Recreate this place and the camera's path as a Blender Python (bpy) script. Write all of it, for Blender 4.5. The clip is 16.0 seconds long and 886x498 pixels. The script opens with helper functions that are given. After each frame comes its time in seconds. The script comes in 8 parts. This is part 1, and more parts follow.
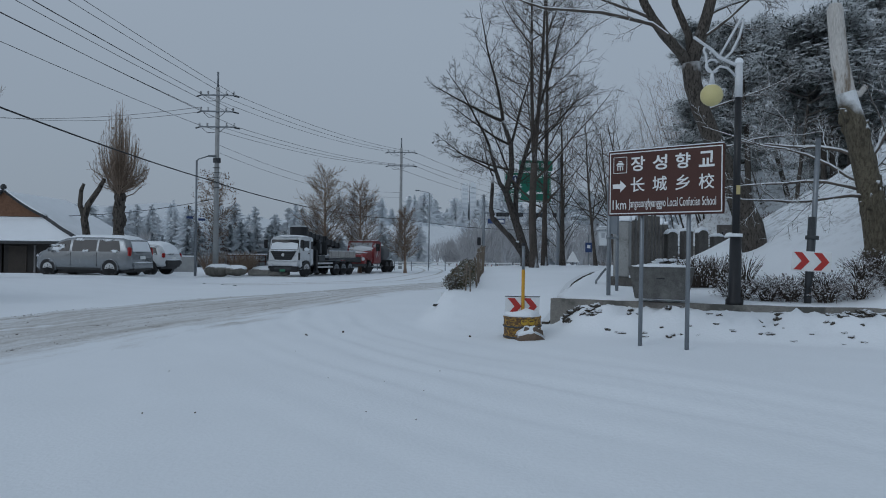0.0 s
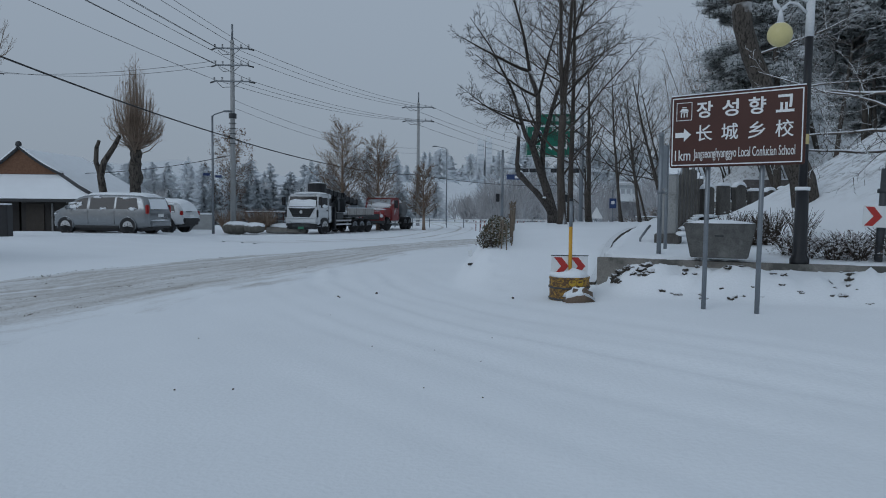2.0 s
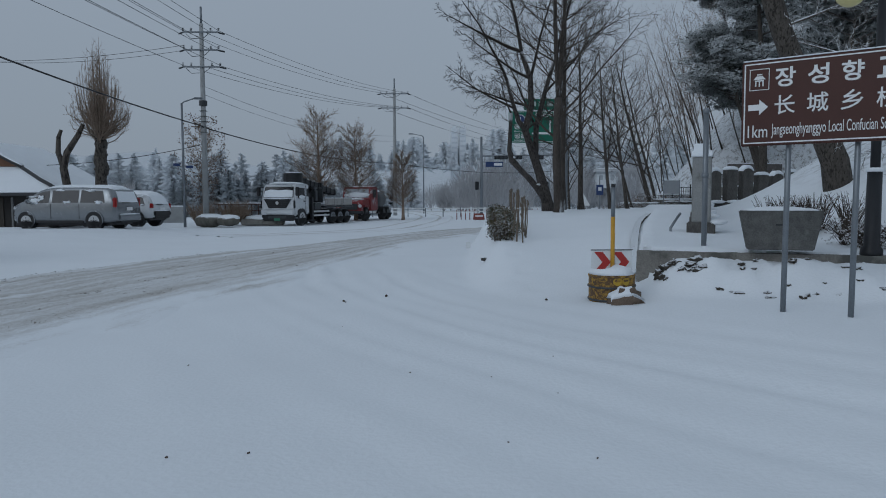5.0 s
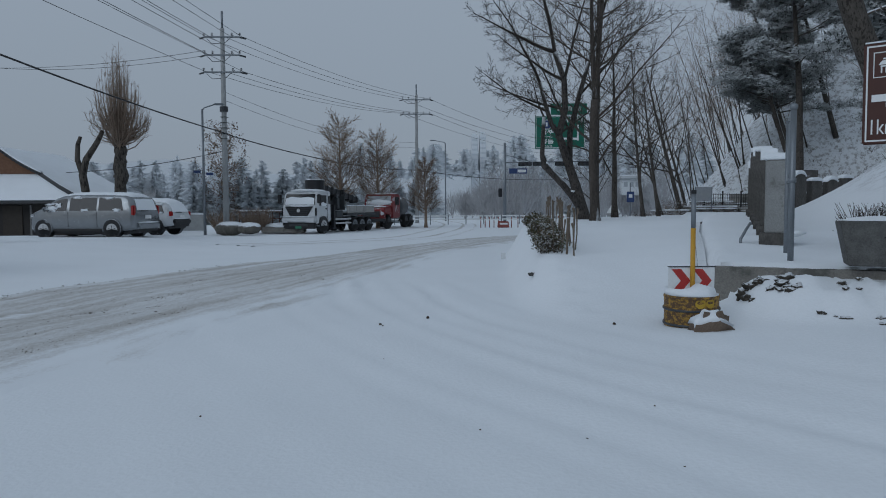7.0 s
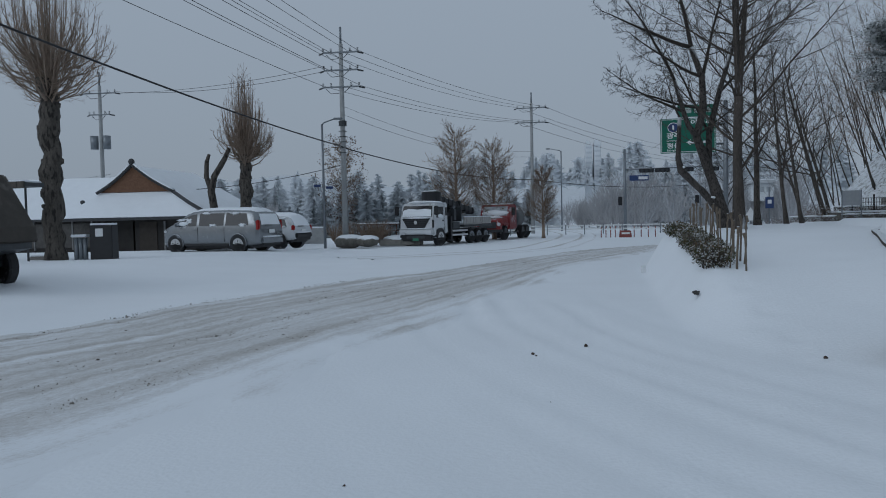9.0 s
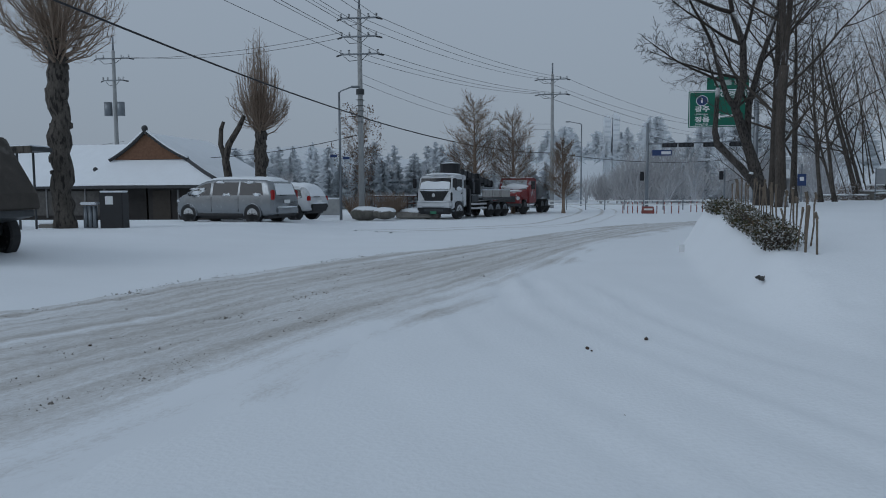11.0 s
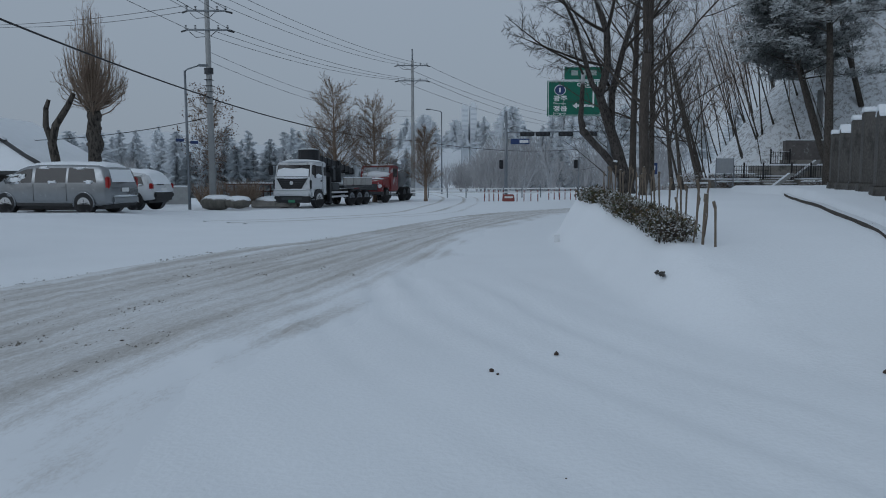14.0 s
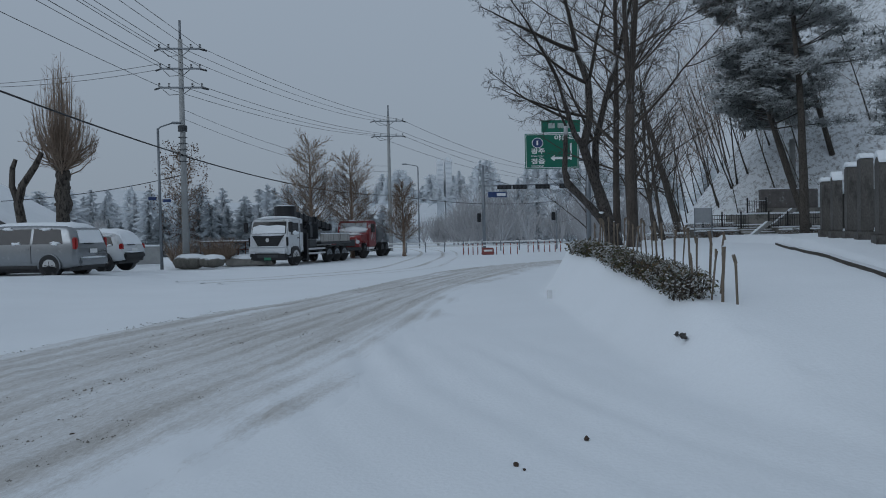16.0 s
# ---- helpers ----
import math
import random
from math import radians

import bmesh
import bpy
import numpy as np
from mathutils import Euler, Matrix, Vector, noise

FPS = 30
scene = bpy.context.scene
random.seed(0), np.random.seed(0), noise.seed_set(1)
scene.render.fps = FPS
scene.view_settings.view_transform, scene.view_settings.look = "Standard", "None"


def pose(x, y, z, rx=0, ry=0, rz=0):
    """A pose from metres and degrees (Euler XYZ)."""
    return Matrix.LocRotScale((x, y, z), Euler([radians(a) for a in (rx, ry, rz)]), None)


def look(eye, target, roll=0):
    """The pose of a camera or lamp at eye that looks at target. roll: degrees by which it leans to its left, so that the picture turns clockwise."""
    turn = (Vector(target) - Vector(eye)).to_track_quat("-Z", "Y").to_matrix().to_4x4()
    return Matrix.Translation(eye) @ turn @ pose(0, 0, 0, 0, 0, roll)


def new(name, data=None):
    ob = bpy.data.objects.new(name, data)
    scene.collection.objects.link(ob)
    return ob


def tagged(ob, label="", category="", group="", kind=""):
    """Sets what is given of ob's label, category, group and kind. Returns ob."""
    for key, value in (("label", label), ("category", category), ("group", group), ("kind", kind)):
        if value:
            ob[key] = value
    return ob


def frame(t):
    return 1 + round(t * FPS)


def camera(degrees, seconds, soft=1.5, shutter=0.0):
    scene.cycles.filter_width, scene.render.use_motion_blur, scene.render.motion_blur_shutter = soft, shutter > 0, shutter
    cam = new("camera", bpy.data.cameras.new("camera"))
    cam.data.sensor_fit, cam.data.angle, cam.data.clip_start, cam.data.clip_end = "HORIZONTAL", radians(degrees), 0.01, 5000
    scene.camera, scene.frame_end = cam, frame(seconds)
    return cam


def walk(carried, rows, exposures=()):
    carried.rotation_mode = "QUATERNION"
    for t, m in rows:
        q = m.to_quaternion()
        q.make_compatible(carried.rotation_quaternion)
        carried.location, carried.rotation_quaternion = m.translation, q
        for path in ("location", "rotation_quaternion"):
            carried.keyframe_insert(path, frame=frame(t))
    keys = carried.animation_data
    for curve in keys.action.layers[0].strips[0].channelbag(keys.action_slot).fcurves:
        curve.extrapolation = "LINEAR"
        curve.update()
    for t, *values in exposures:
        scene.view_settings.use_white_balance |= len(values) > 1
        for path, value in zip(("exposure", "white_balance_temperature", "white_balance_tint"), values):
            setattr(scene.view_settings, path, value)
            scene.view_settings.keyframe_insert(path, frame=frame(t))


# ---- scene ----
cam = camera(62.6, 16.0, 1.0)

PATH = [
    (0, (1.681, 1.205, 1.331), (1.765, 3.203, 1.343), 0.7),
    (0.5, (1.657, 1.316, 1.3), (1.754, 3.313, 1.286), 0.8),
    (1, (1.631, 1.612, 1.289), (1.704, 3.609, 1.233), 1.1),
    (1.5, (1.477, 1.79, 1.293), (1.524, 3.787, 1.201), 1.0),
    (2, (1.321, 1.972, 1.32), (1.367, 3.969, 1.213), 0.5),
    (2.5, (1.275, 2.3, 1.319), (1.315, 4.296, 1.2), 0.1),
    (3, (1.147, 2.52, 1.316), (1.183, 4.516, 1.185), -0.6),
    (3.5, (1.005, 2.727, 1.338), (1.05, 4.722, 1.204), -1.1),
    (4, (0.986, 3.031, 1.319), (1.032, 5.026, 1.188), -0.7),
    (4.5, (0.872, 3.213, 1.321), (0.936, 5.207, 1.186), -0.5),
    (4.7, (0.803, 3.291, 1.329), (0.917, 5.283, 1.191), -0.3),
    (6.8, (0.473, 4.592, 1.332), (0.607, 6.583, 1.209), -0.2),
    (7, (0.429, 4.672, 1.348), (0.499, 6.667, 1.23), -0.3),
    (7.5, (0.393, 5.068, 1.343), (0.361, 7.066, 1.243), -0.8),
    (8, (0.238, 5.27, 1.343), (0.177, 7.266, 1.247), -0.8),
    (8.5, (0.126, 5.532, 1.336), (0.007, 7.526, 1.247), -1.4),
    (9, (-0.024, 5.777, 1.356), (-0.258, 7.762, 1.271), -1.2),
    (11.3, (-0.426, 6.816, 1.339), (-0.698, 8.789, 1.149), -0.4),
    (11.5, (-0.458, 6.881, 1.331), (-0.665, 8.859, 1.122), -0.1),
    (12, (-0.483, 7.13, 1.327), (-0.679, 9.109, 1.122), 0.0),
    (12.5, (-0.53, 7.321, 1.317), (-0.709, 9.302, 1.102), 0.7),
    (13, (-0.611, 7.517, 1.345), (-0.601, 9.505, 1.128), 0.9),
    (13.5, (-0.622, 7.71, 1.343), (-0.514, 9.696, 1.125), -0.3),
    (14, (-0.609, 8.017, 1.333), (-0.499, 10.005, 1.14), -0.2),
    (14.5, (-0.719, 8.173, 1.33), (-0.601, 10.161, 1.139), 0.2),
    (15, (-0.798, 8.386, 1.355), (-0.651, 10.373, 1.174), -0.6),
    (15.5, (-0.79, 8.604, 1.353), (-0.614, 10.594, 1.26), -0.9),
    (16, (-0.77, 8.792, 1.365), (-0.593, 10.784, 1.318), -1.2),
]
WB = 5840
walk(cam, [(t, look(eye, target, roll)) for t, eye, target, roll in PATH], [(0, -0.02, WB, 8.3), (2.2, -0.02, WB, 8.3), (3.2, -0.12, WB, 8.3), (4, -0.14, WB, 8.3), (7, -0.12, WB, 8.3), (9, -0.07, WB, 8.3), (12.5, -0.07, WB, 8.3), (16, -0.09, WB, 8.3)])

# ---- sky and light: a closed, snowing winter overcast ----
world = bpy.data.worlds.new("overcast")
scene.world = world
world.use_nodes = True
wn = world.node_tree.nodes
wl = world.node_tree.links
sky = wn.new("ShaderNodeTexSky")
sky.sky_type = 'NISHITA'
sky.sun_disc = False
sky.sun_elevation = radians(31)
sky.sun_rotation = radians(228)
sky.dust_density = 4.0
geo_in = wn.new("ShaderNodeTexCoord")
sep = wn.new("ShaderNodeSeparateXYZ")
wl.new(geo_in.outputs["Generated"], sep.inputs[0])
ramp = wn.new("ShaderNodeValToRGB")
ramp.color_ramp.elements[0].position = 0.0
ramp.color_ramp.elements[0].color = (0.29, 0.32, 0.35, 1)
ramp.color_ramp.elements[1].position = 1.0
ramp.color_ramp.elements[1].color = (0.36, 0.40, 0.44, 1)
cloud = ramp.color_ramp.elements.new(0.3)
cloud.color = (0.335, 0.37, 0.405, 1)
wl.new(sep.outputs[2], ramp.inputs[0])
dim = wn.new("ShaderNodeMixRGB")
dim.blend_type = 'MULTIPLY'
dim.inputs[0].default_value = 1.0
dim.inputs[2].default_value = (0.08, 0.08, 0.08, 1)
wl.new(sky.outputs[0], dim.inputs[1])
veil = wn.new("ShaderNodeMixRGB")
veil.inputs[0].default_value = 0.93
wl.new(dim.outputs[0], veil.inputs[1])
wl.new(ramp.outputs[0], veil.inputs[2])
wl.new(veil.outputs[0], wn["Background"].inputs[0])
wn["Background"].inputs[1].default_value = 1.0
sun = new("sun", bpy.data.lights.new("sun", 'SUN'))
sun.data.energy = 0.42
sun.data.angle = radians(30)
sun.data.color = (0.93, 0.97, 1.0)
sun.matrix_world = look((-40, -16, 34), (0, 20, 0))


# ---- materials ----
def mat(name, rgb, rough=0.7, metal=0.0, vary=0.15, scale=6.0, bump=0.0, fine=60.0, dirt=None, dirt_amount=0.0,
        dirt_scale=1.5, stretch=(1, 1, 1), spec=0.4):
    m = bpy.data.materials.new(name)
    m.use_nodes = True
    n, l = m.node_tree.nodes, m.node_tree.links
    b = n["Principled BSDF"]
    b.inputs["Roughness"].default_value = rough
    b.inputs["Metallic"].default_value = metal
    b.inputs["Specular IOR Level"].default_value = spec
    co = n.new("ShaderNodeTexCoord")
    mp = n.new("ShaderNodeMapping")
    mp.inputs["Scale"].default_value = stretch
    l.new(co.outputs["Object"], mp.inputs[0])
    big = n.new("ShaderNodeTexNoise")
    big.inputs["Scale"].default_value = scale
    big.inputs["Detail"].default_value = 5
    l.new(mp.outputs[0], big.inputs[0])
    small = n.new("ShaderNodeTexNoise")
    small.inputs["Scale"].default_value = fine
    small.inputs["Detail"].default_value = 3
    l.new(mp.outputs[0], small.inputs[0])
    mixn = n.new("ShaderNodeMath")
    mixn.operation = 'ADD'
    l.new(big.outputs[0], mixn.inputs[0])
    l.new(small.outputs[0], mixn.inputs[1])
    r = n.new("ShaderNodeMapRange")
    r.inputs[1].default_value = 0.7
    r.inputs[2].default_value = 1.3
    r.inputs[3].default_value = 1 - vary
    r.inputs[4].default_value = 1 + vary
    l.new(mixn.outputs[0], r.inputs[0])
    col = n.new("ShaderNodeMixRGB")
    col.blend_type = 'MULTIPLY'
    col.inputs[0].default_value = 1.0
    col.inputs[1].default_value = (*rgb, 1)
    l.new(r.outputs[0], col.inputs[2])
    out = col.outputs[0]
    if dirt:
        dn = n.new("ShaderNodeTexNoise")
        dn.inputs["Scale"].default_value = dirt_scale
        dn.inputs["Detail"].default_value = 8
        dn.inputs["Roughness"].default_value = 0.65
        l.new(mp.outputs[0], dn.inputs[0])
        dr = n.new("ShaderNodeMapRange")
        dr.inputs[1].default_value = 0.62 - 0.3 * dirt_amount
        dr.inputs[2].default_value = 0.72 - 0.3 * dirt_amount
        l.new(dn.outputs[0], dr.inputs[0])
        dm = n.new("ShaderNodeMixRGB")
        dm.inputs[2].default_value = (*dirt, 1)
        l.new(dr.outputs[0], dm.inputs[0])
        l.new(out, dm.inputs[1])
        out = dm.outputs[0]
    l.new(out, b.inputs["Base Color"])
    if bump:
        bp = n.new("ShaderNodeBump")
        bp.inputs["Strength"].default_value = bump
        bp.inputs["Distance"].default_value = 0.02
        l.new(mixn.outputs[0], bp.inputs["Height"])
        l.new(bp.outputs[0], b.inputs["Normal"])
    return m


SNOW = mat("snow", (0.83, 0.86, 0.89), 0.75, vary=0.03, scale=2.0, fine=45, bump=0.25, spec=0.2)
BARK = mat("bark", (0.10, 0.088, 0.075), 0.9, vary=0.4, scale=5, fine=40, bump=1.3, stretch=(1, 1, 0.3), dirt=(0.025, 0.022, 0.02), dirt_amount=0.45, dirt_scale=10)
BARK_SNOW = mat("bark_snow_dusted", (0.065, 0.055, 0.047), 0.9, vary=0.4, scale=5, fine=40, bump=0.9, stretch=(1, 1, 0.25),
                dirt=(0.6, 0.63, 0.66), dirt_amount=0.15, dirt_scale=2.2)
TWIG = mat("twig", (0.065, 0.054, 0.045), 0.9, vary=0.25)
TWIG_BROWN = mat("twig_brown", (0.25, 0.19, 0.145), 0.9, vary=0.2)
# frost plus distance haze, both in the one pale twig colour
TWIG_FROST_HAZE = mat("twig_frost_haze", (0.44, 0.45, 0.47), 0.9, vary=0.2)
CONCRETE = mat("concrete", (0.23, 0.22, 0.20), 0.85, vary=0.25, scale=3, fine=50, bump=0.4, dirt=(0.10, 0.10, 0.09), dirt_amount=0.3)
POLE_GREY = mat("pole_concrete", (0.33, 0.34, 0.34), 0.8, vary=0.12, scale=4, bump=0.2)
STEEL = mat("galvanised_steel", (0.22, 0.24, 0.26), 0.45, metal=0.7, vary=0.12)
STEEL_DARK = mat("dark_steel", (0.06, 0.065, 0.07), 0.5, metal=0.4, vary=0.2)
BLACK = mat("black_paint", (0.018, 0.019, 0.022), 0.4, vary=0.2)
RUBBER = mat("rubber", (0.022, 0.022, 0.023), 0.85, vary=0.3, dirt=(0.2, 0.2, 0.2), dirt_amount=0.1, dirt_scale=3)
WIRE = mat("wire", (0.03, 0.03, 0.032), 0.7)


# ---- building helpers ----
class Geo:
    def __init__(self):
        self.v, self.f = [], []

    def add(self, v, f):
        k = len(self.v)
        self.v.extend(tuple(p) for p in v)
        self.f.extend(tuple(i + k for i in q) for q in f)
        return self

    def box(self, cx, cy, cz, sx, sy, sz, m=None):
        c = [Vector((cx + a * sx / 2, cy + b * sy / 2, cz + d * sz / 2)) for a in (-1, 1) for b in (-1, 1) for d in (-1, 1)]
        if m is not None:
            c = [m @ p for p in c]
        return self.add(c, [(0, 1, 3, 2), (4, 6, 7, 5), (0, 4, 5, 1), (2, 3, 7, 6), (0, 2, 6, 4), (1, 5, 7, 3)])

    def tube(self, pts, radii, n=8, cap=True):
        pts = [Vector(p) for p in pts]
        rings = []
        side = None
        for i, p in enumerate(pts):
            d = (pts[min(i + 1, len(pts) - 1)] - pts[max(i - 1, 0)])
            d = d.normalized() if d.length > 1e-9 else Vector((0, 0, 1))
            if side is None:
                side = d.orthogonal().normalized()
            side = (side - d * side.dot(d))
            side = side.normalized() if side.length > 1e-6 else d.orthogonal().normalized()
            up = d.cross(side)
            rings.append([p + radii[i] * (math.cos(2 * math.pi * a / n) * side + math.sin(2 * math.pi * a / n) * up) for a in range(n)])
        faces = [(i * n + a, i * n + (a + 1) % n, (i + 1) * n + (a + 1) % n, (i + 1) * n + a) for i in range(len(pts) - 1) for a in range(n)]
        if cap:
            faces += [tuple(range(n))[::-1], tuple((len(pts) - 1) * n + a for a in range(n))]
        return self.add([p for r in rings for p in r], faces)

    def cyl(self, a, b, r, n=12, r2=None):
        return self.tube([a, b], [r, r if r2 is None else r2], n)

    def prism(self, poly, y0, y1):
        """A side outline (x, z) drawn out across the width, from y0 to y1."""
        k = len(poly)
        v = [(x, y0, z) for x, z in poly] + [(x, y1, z) for x, z in poly]
        return self.add(v, [tuple(range(k)), tuple(range(2 * k - 1, k - 1, -1))] + [(i, i + k, (i + 1) % k + k, (i + 1) % k) for i in range(k)])

    def ball(self, c, r, n=12, sz=1.0, sy=1.0):
        v = [(c[0], c[1], c[2] - r * sz)]
        m = n // 2
        for i in range(1, m):
            t = math.pi * i / m - math.pi / 2
            for a in range(n):
                v.append((c[0] + r * math.cos(t) * math.cos(2 * math.pi * a / n), c[1] + sy * r * math.cos(t) * math.sin(2 * math.pi * a / n), c[2] + r * sz * math.sin(t)))
        v.append((c[0], c[1], c[2] + r * sz))
        f = [(0, 1 + (a + 1) % n, 1 + a) for a in range(n)]
        f += [(1 + i * n + a, 1 + i * n + (a + 1) % n, 1 + (i + 1) * n + (a + 1) % n, 1 + (i + 1) * n + a) for i in range(m - 2) for a in range(n)]
        f += [(1 + (m - 2) * n + a, 1 + (m - 2) * n + (a + 1) % n, len(v) - 1) for a in range(n)]
        return self.add(v, f)

    def ob(self, name, material, parent=None, label="", bevel=0.0, smooth=False, segments=2):
        me = bpy.data.meshes.new(name)
        me.from_pydata(self.v, [], self.f)
        if bevel:
            bm = bmesh.new()
            bm.from_mesh(me)
            bmesh.ops.recalc_face_normals(bm, faces=bm.faces)
            edges = [e for e in bm.edges if e.is_manifold and e.calc_face_angle(0) > 0.5]
            bmesh.ops.bevel(bm, geom=edges, offset=bevel, segments=segments, affect='EDGES', clamp_overlap=True)
            bm.to_mesh(me)
            bm.free()
        me.materials.append(material)
        if smooth:
            me.polygons.foreach_set("use_smooth", [True] * len(me.polygons))
        me.update()
        o = new(name, me)
        if parent is not None:
            o.parent = parent
        if label:
            o["label"] = label
        return o


def part(name, geo, material, parent, label="", bevel=0.0, smooth=False, segments=2):
    return geo.ob(name, material, parent, label, bevel, smooth, segments)


def thing(name, m, label, category, group="", kind=""):
    o = new(name)
    o.empty_display_size = 0.2
    o.matrix_basis = m
    return tagged(o, label, category, group, kind)


def smooth_step(a, b, x):
    t = min(1.0, max(0.0, (x - a) / (b - a)))
    return t * t * (3 - 2 * t)


def along(line, y):
    """x of a line of (x, y) points at the given y."""
    if y <= line[0][1]:
        return line[0][0]
    for (x0, y0), (x1, y1) in zip(line, line[1:]):
        if y <= y1:
            return x0 + (x1 - x0) * (y - y0) / (y1 - y0)
    return line[-1][0]


# ---- the lie of the land ----
WALK_EDGE = [(1.8, 12.0), (1.9, 15.7), (2.15, 18.5), (2.4, 20.4), (2.85, 24.5), (6.6, 38.0), (13.5, 48.0), (21.0, 62.0)]
BED_EDGE = [(4.07, 13.3), (4.5, 14.5), (5.75, 18.0), (7.3, 21.9), (9.8, 27.0), (11.0, 33.0), (30.0, 36.0)]
BED_FRONT = [(4.0, 13.3), (5.0, 12.8), (6.5, 12.1), (8.4, 11.5), (14.0, 10.5), (40.0, 8.0)]
HILL_FOOT = [(10.8, 6.0), (8.7, 12.8), (8.4, 16.0), (8.6, 18.5), (9.2, 21.0), (10.2, 23.0), (13.6, 25.5), (20.8, 34.5), (25.9, 43.4), (29.0, 51.0), (29.5, 56.0), (23.0, 60.5), (22.6, 65.0), (27.1, 74.0), (38.3, 99.0), (61.0, 150.0), (130.0, 300.0), (420.0, 900.0)]
FOOTPRINTS = [(2.38, 15.5), (2.56, 15.1), (2.40, 14.65), (2.60, 14.2), (2.42, 13.75), (2.62, 13.3), (2.45, 12.9)]
# old tyre tracks, softened by fresh snow: one curve, and the tracks' distances from it
TRACK = [(7.4, 4.0), (6.5, 5.0), (4.9, 7.0), (3.8, 8.6), (2.8, 10.2), (2.0, 11.7), (1.3, 13.2), (0.75, 15.0), (0.3, 18.0), (0.2, 20.0)]
TRACK_SIDES = [(0.75, 0.6), (0.0, 1.0), (-0.42, 0.45), (-0.9, 1.0), (-1.4, 0.8), (-2.2, 0.8), (-2.65, 0.6), (-3.5, 0.5), (-4.2, 0.5)]


def front_y(x):
    pts = BED_FRONT
    if x <= pts[0][0]:
        return pts[0][1]
    for (x0, y0), (x1, y1) in zip(pts, pts[1:]):
        if x <= x1:
            return y0 + (y1 - y0) * (x - x0) / (x1 - x0)
    return pts[-1][1]


def land(x, y, fine=True):
    road = -0.33 * smooth_step(18, 50, y)
    z = road
    z += 0.32 * smooth_step(-7, -12, x) * (1 - smooth_step(38, 47, y))
    z += 0.14 * smooth_step(2.0, 5.0, x) * (1 - smooth_step(13, 16, y)) * smooth_step(2, 9, y)
    top = 0.58 + 0.045 * (min(max(y, 14.0), 22.0) - 16.0)
    top += 0.11 * smooth_step(3.2, 5.0, x) * (1 - smooth_step(19, 23, y))
    top -= 0.2 * smooth_step(30, 52, y)
    top -= (top - road) * smooth_step(57, 74, y)
    on_walk = smooth_step(-0.1, 0.6, x - along(WALK_EDGE, y)) * smooth_step(12.2, 16.2, y)
    z += (top - z) * on_walk
    if x > 3.9:
        fy = front_y(x)
        inside = x > along(BED_EDGE, y) and y > fy + 0.12 and y < 35.5
        if inside:
            bed = 0.64 + 0.045 * (min(y, 22.0) - 13.0)
            z = max(z, bed)
        elif y <= fy + 0.12:
            bank = smooth_step(fy - 1.25, fy - 0.15, y) * smooth_step(4.0, 4.5, x)
            z += 0.36 * bank
            if fine:
                z += bank * 0.15 * noise.fractal((x * 3.0, y * 3.0, 4.0), 1.0, 2.1, 3) * smooth_step(fy + 0.1, fy - 0.35, y)
    foot = along(HILL_FOOT, y)
    d = x - foot
    if d > -1.0:
        d += 1.0
        rise = (0.62 + 0.6 * smooth_step(46, 64, y)) * d - 0.6 * (1 - math.exp(-d / 1.0))
        z += min(rise, 26 + 2.0 * noise.noise((x * 0.1, y * 0.1, 0))) * smooth_step(5, 13, y + 0.3 * d)
        if fine:
            z += 0.22 * smooth_step(3, 7, d) * noise.fractal((x * 0.45, y * 0.45, 3.0), 0.9, 2.0, 3)
    if fine and y < 45:
        z += 0.018 * noise.noise((x * 0.35, y * 0.5, 1.7)) + 0.008 * noise.noise((x * 1.3, y * 1.7, 5.2))
        z += 0.012 * noise.noise(((x + 0.45 * y) * 1.9, (y - 0.45 * x) * 0.35, 8.1)) * smooth_step(24, 14, y)
        if 1.9 < x < 2.9 and 12.5 < y < 16.2:
            for fx, fz in FOOTPRINTS:
                z -= 0.045 * math.exp(-((x - fx) / 0.07) ** 2 - ((y - fz) / 0.12) ** 2)
        if on_walk < 0.6 and -2.5 < x < 8.5 and 4.0 < y < 19.5:
            mid = along(TRACK, y)
            lean = 0.82 if y < 13 else 0.95
            show = smooth_step(19.5, 16.5, y) * smooth_step(4.0, 6.0, y) * (1 - on_walk) * smooth_step(-2.5, -1.2, x)
            for side, deep in TRACK_SIDES:
                q = (x - mid - side + 0.10 * noise.noise((x * 0.4, y * 0.4, side))) * lean
                if abs(q) < 0.6:
                    z += show * deep * (0.55 + 0.6 * noise.noise((x * 0.5, y * 0.35, side * 3.0))) * (-0.034 * math.exp(-(q / 0.12) ** 2) + 0.015 * math.exp(-((abs(q) - 0.23) / 0.09) ** 2))
    return z


def axis(stops):
    out = []
    for (a, step), (b, _) in zip(stops, stops[1:]):
        k = max(1, round((b - a) / step))
        out += [a + (b - a) * i / k for i in range(k)]
    return out + [stops[-1][0]]


def sheet(xs, ys, z_of):
    nx = len(xs)
    v = [(x, y, z_of(x, y)) for y in ys for x in xs]
    f = [(j * nx + i, j * nx + i + 1, (j + 1) * nx + i + 1, (j + 1) * nx + i) for j in range(len(ys) - 1) for i in range(nx - 1)]
    return Geo().add(v, f)


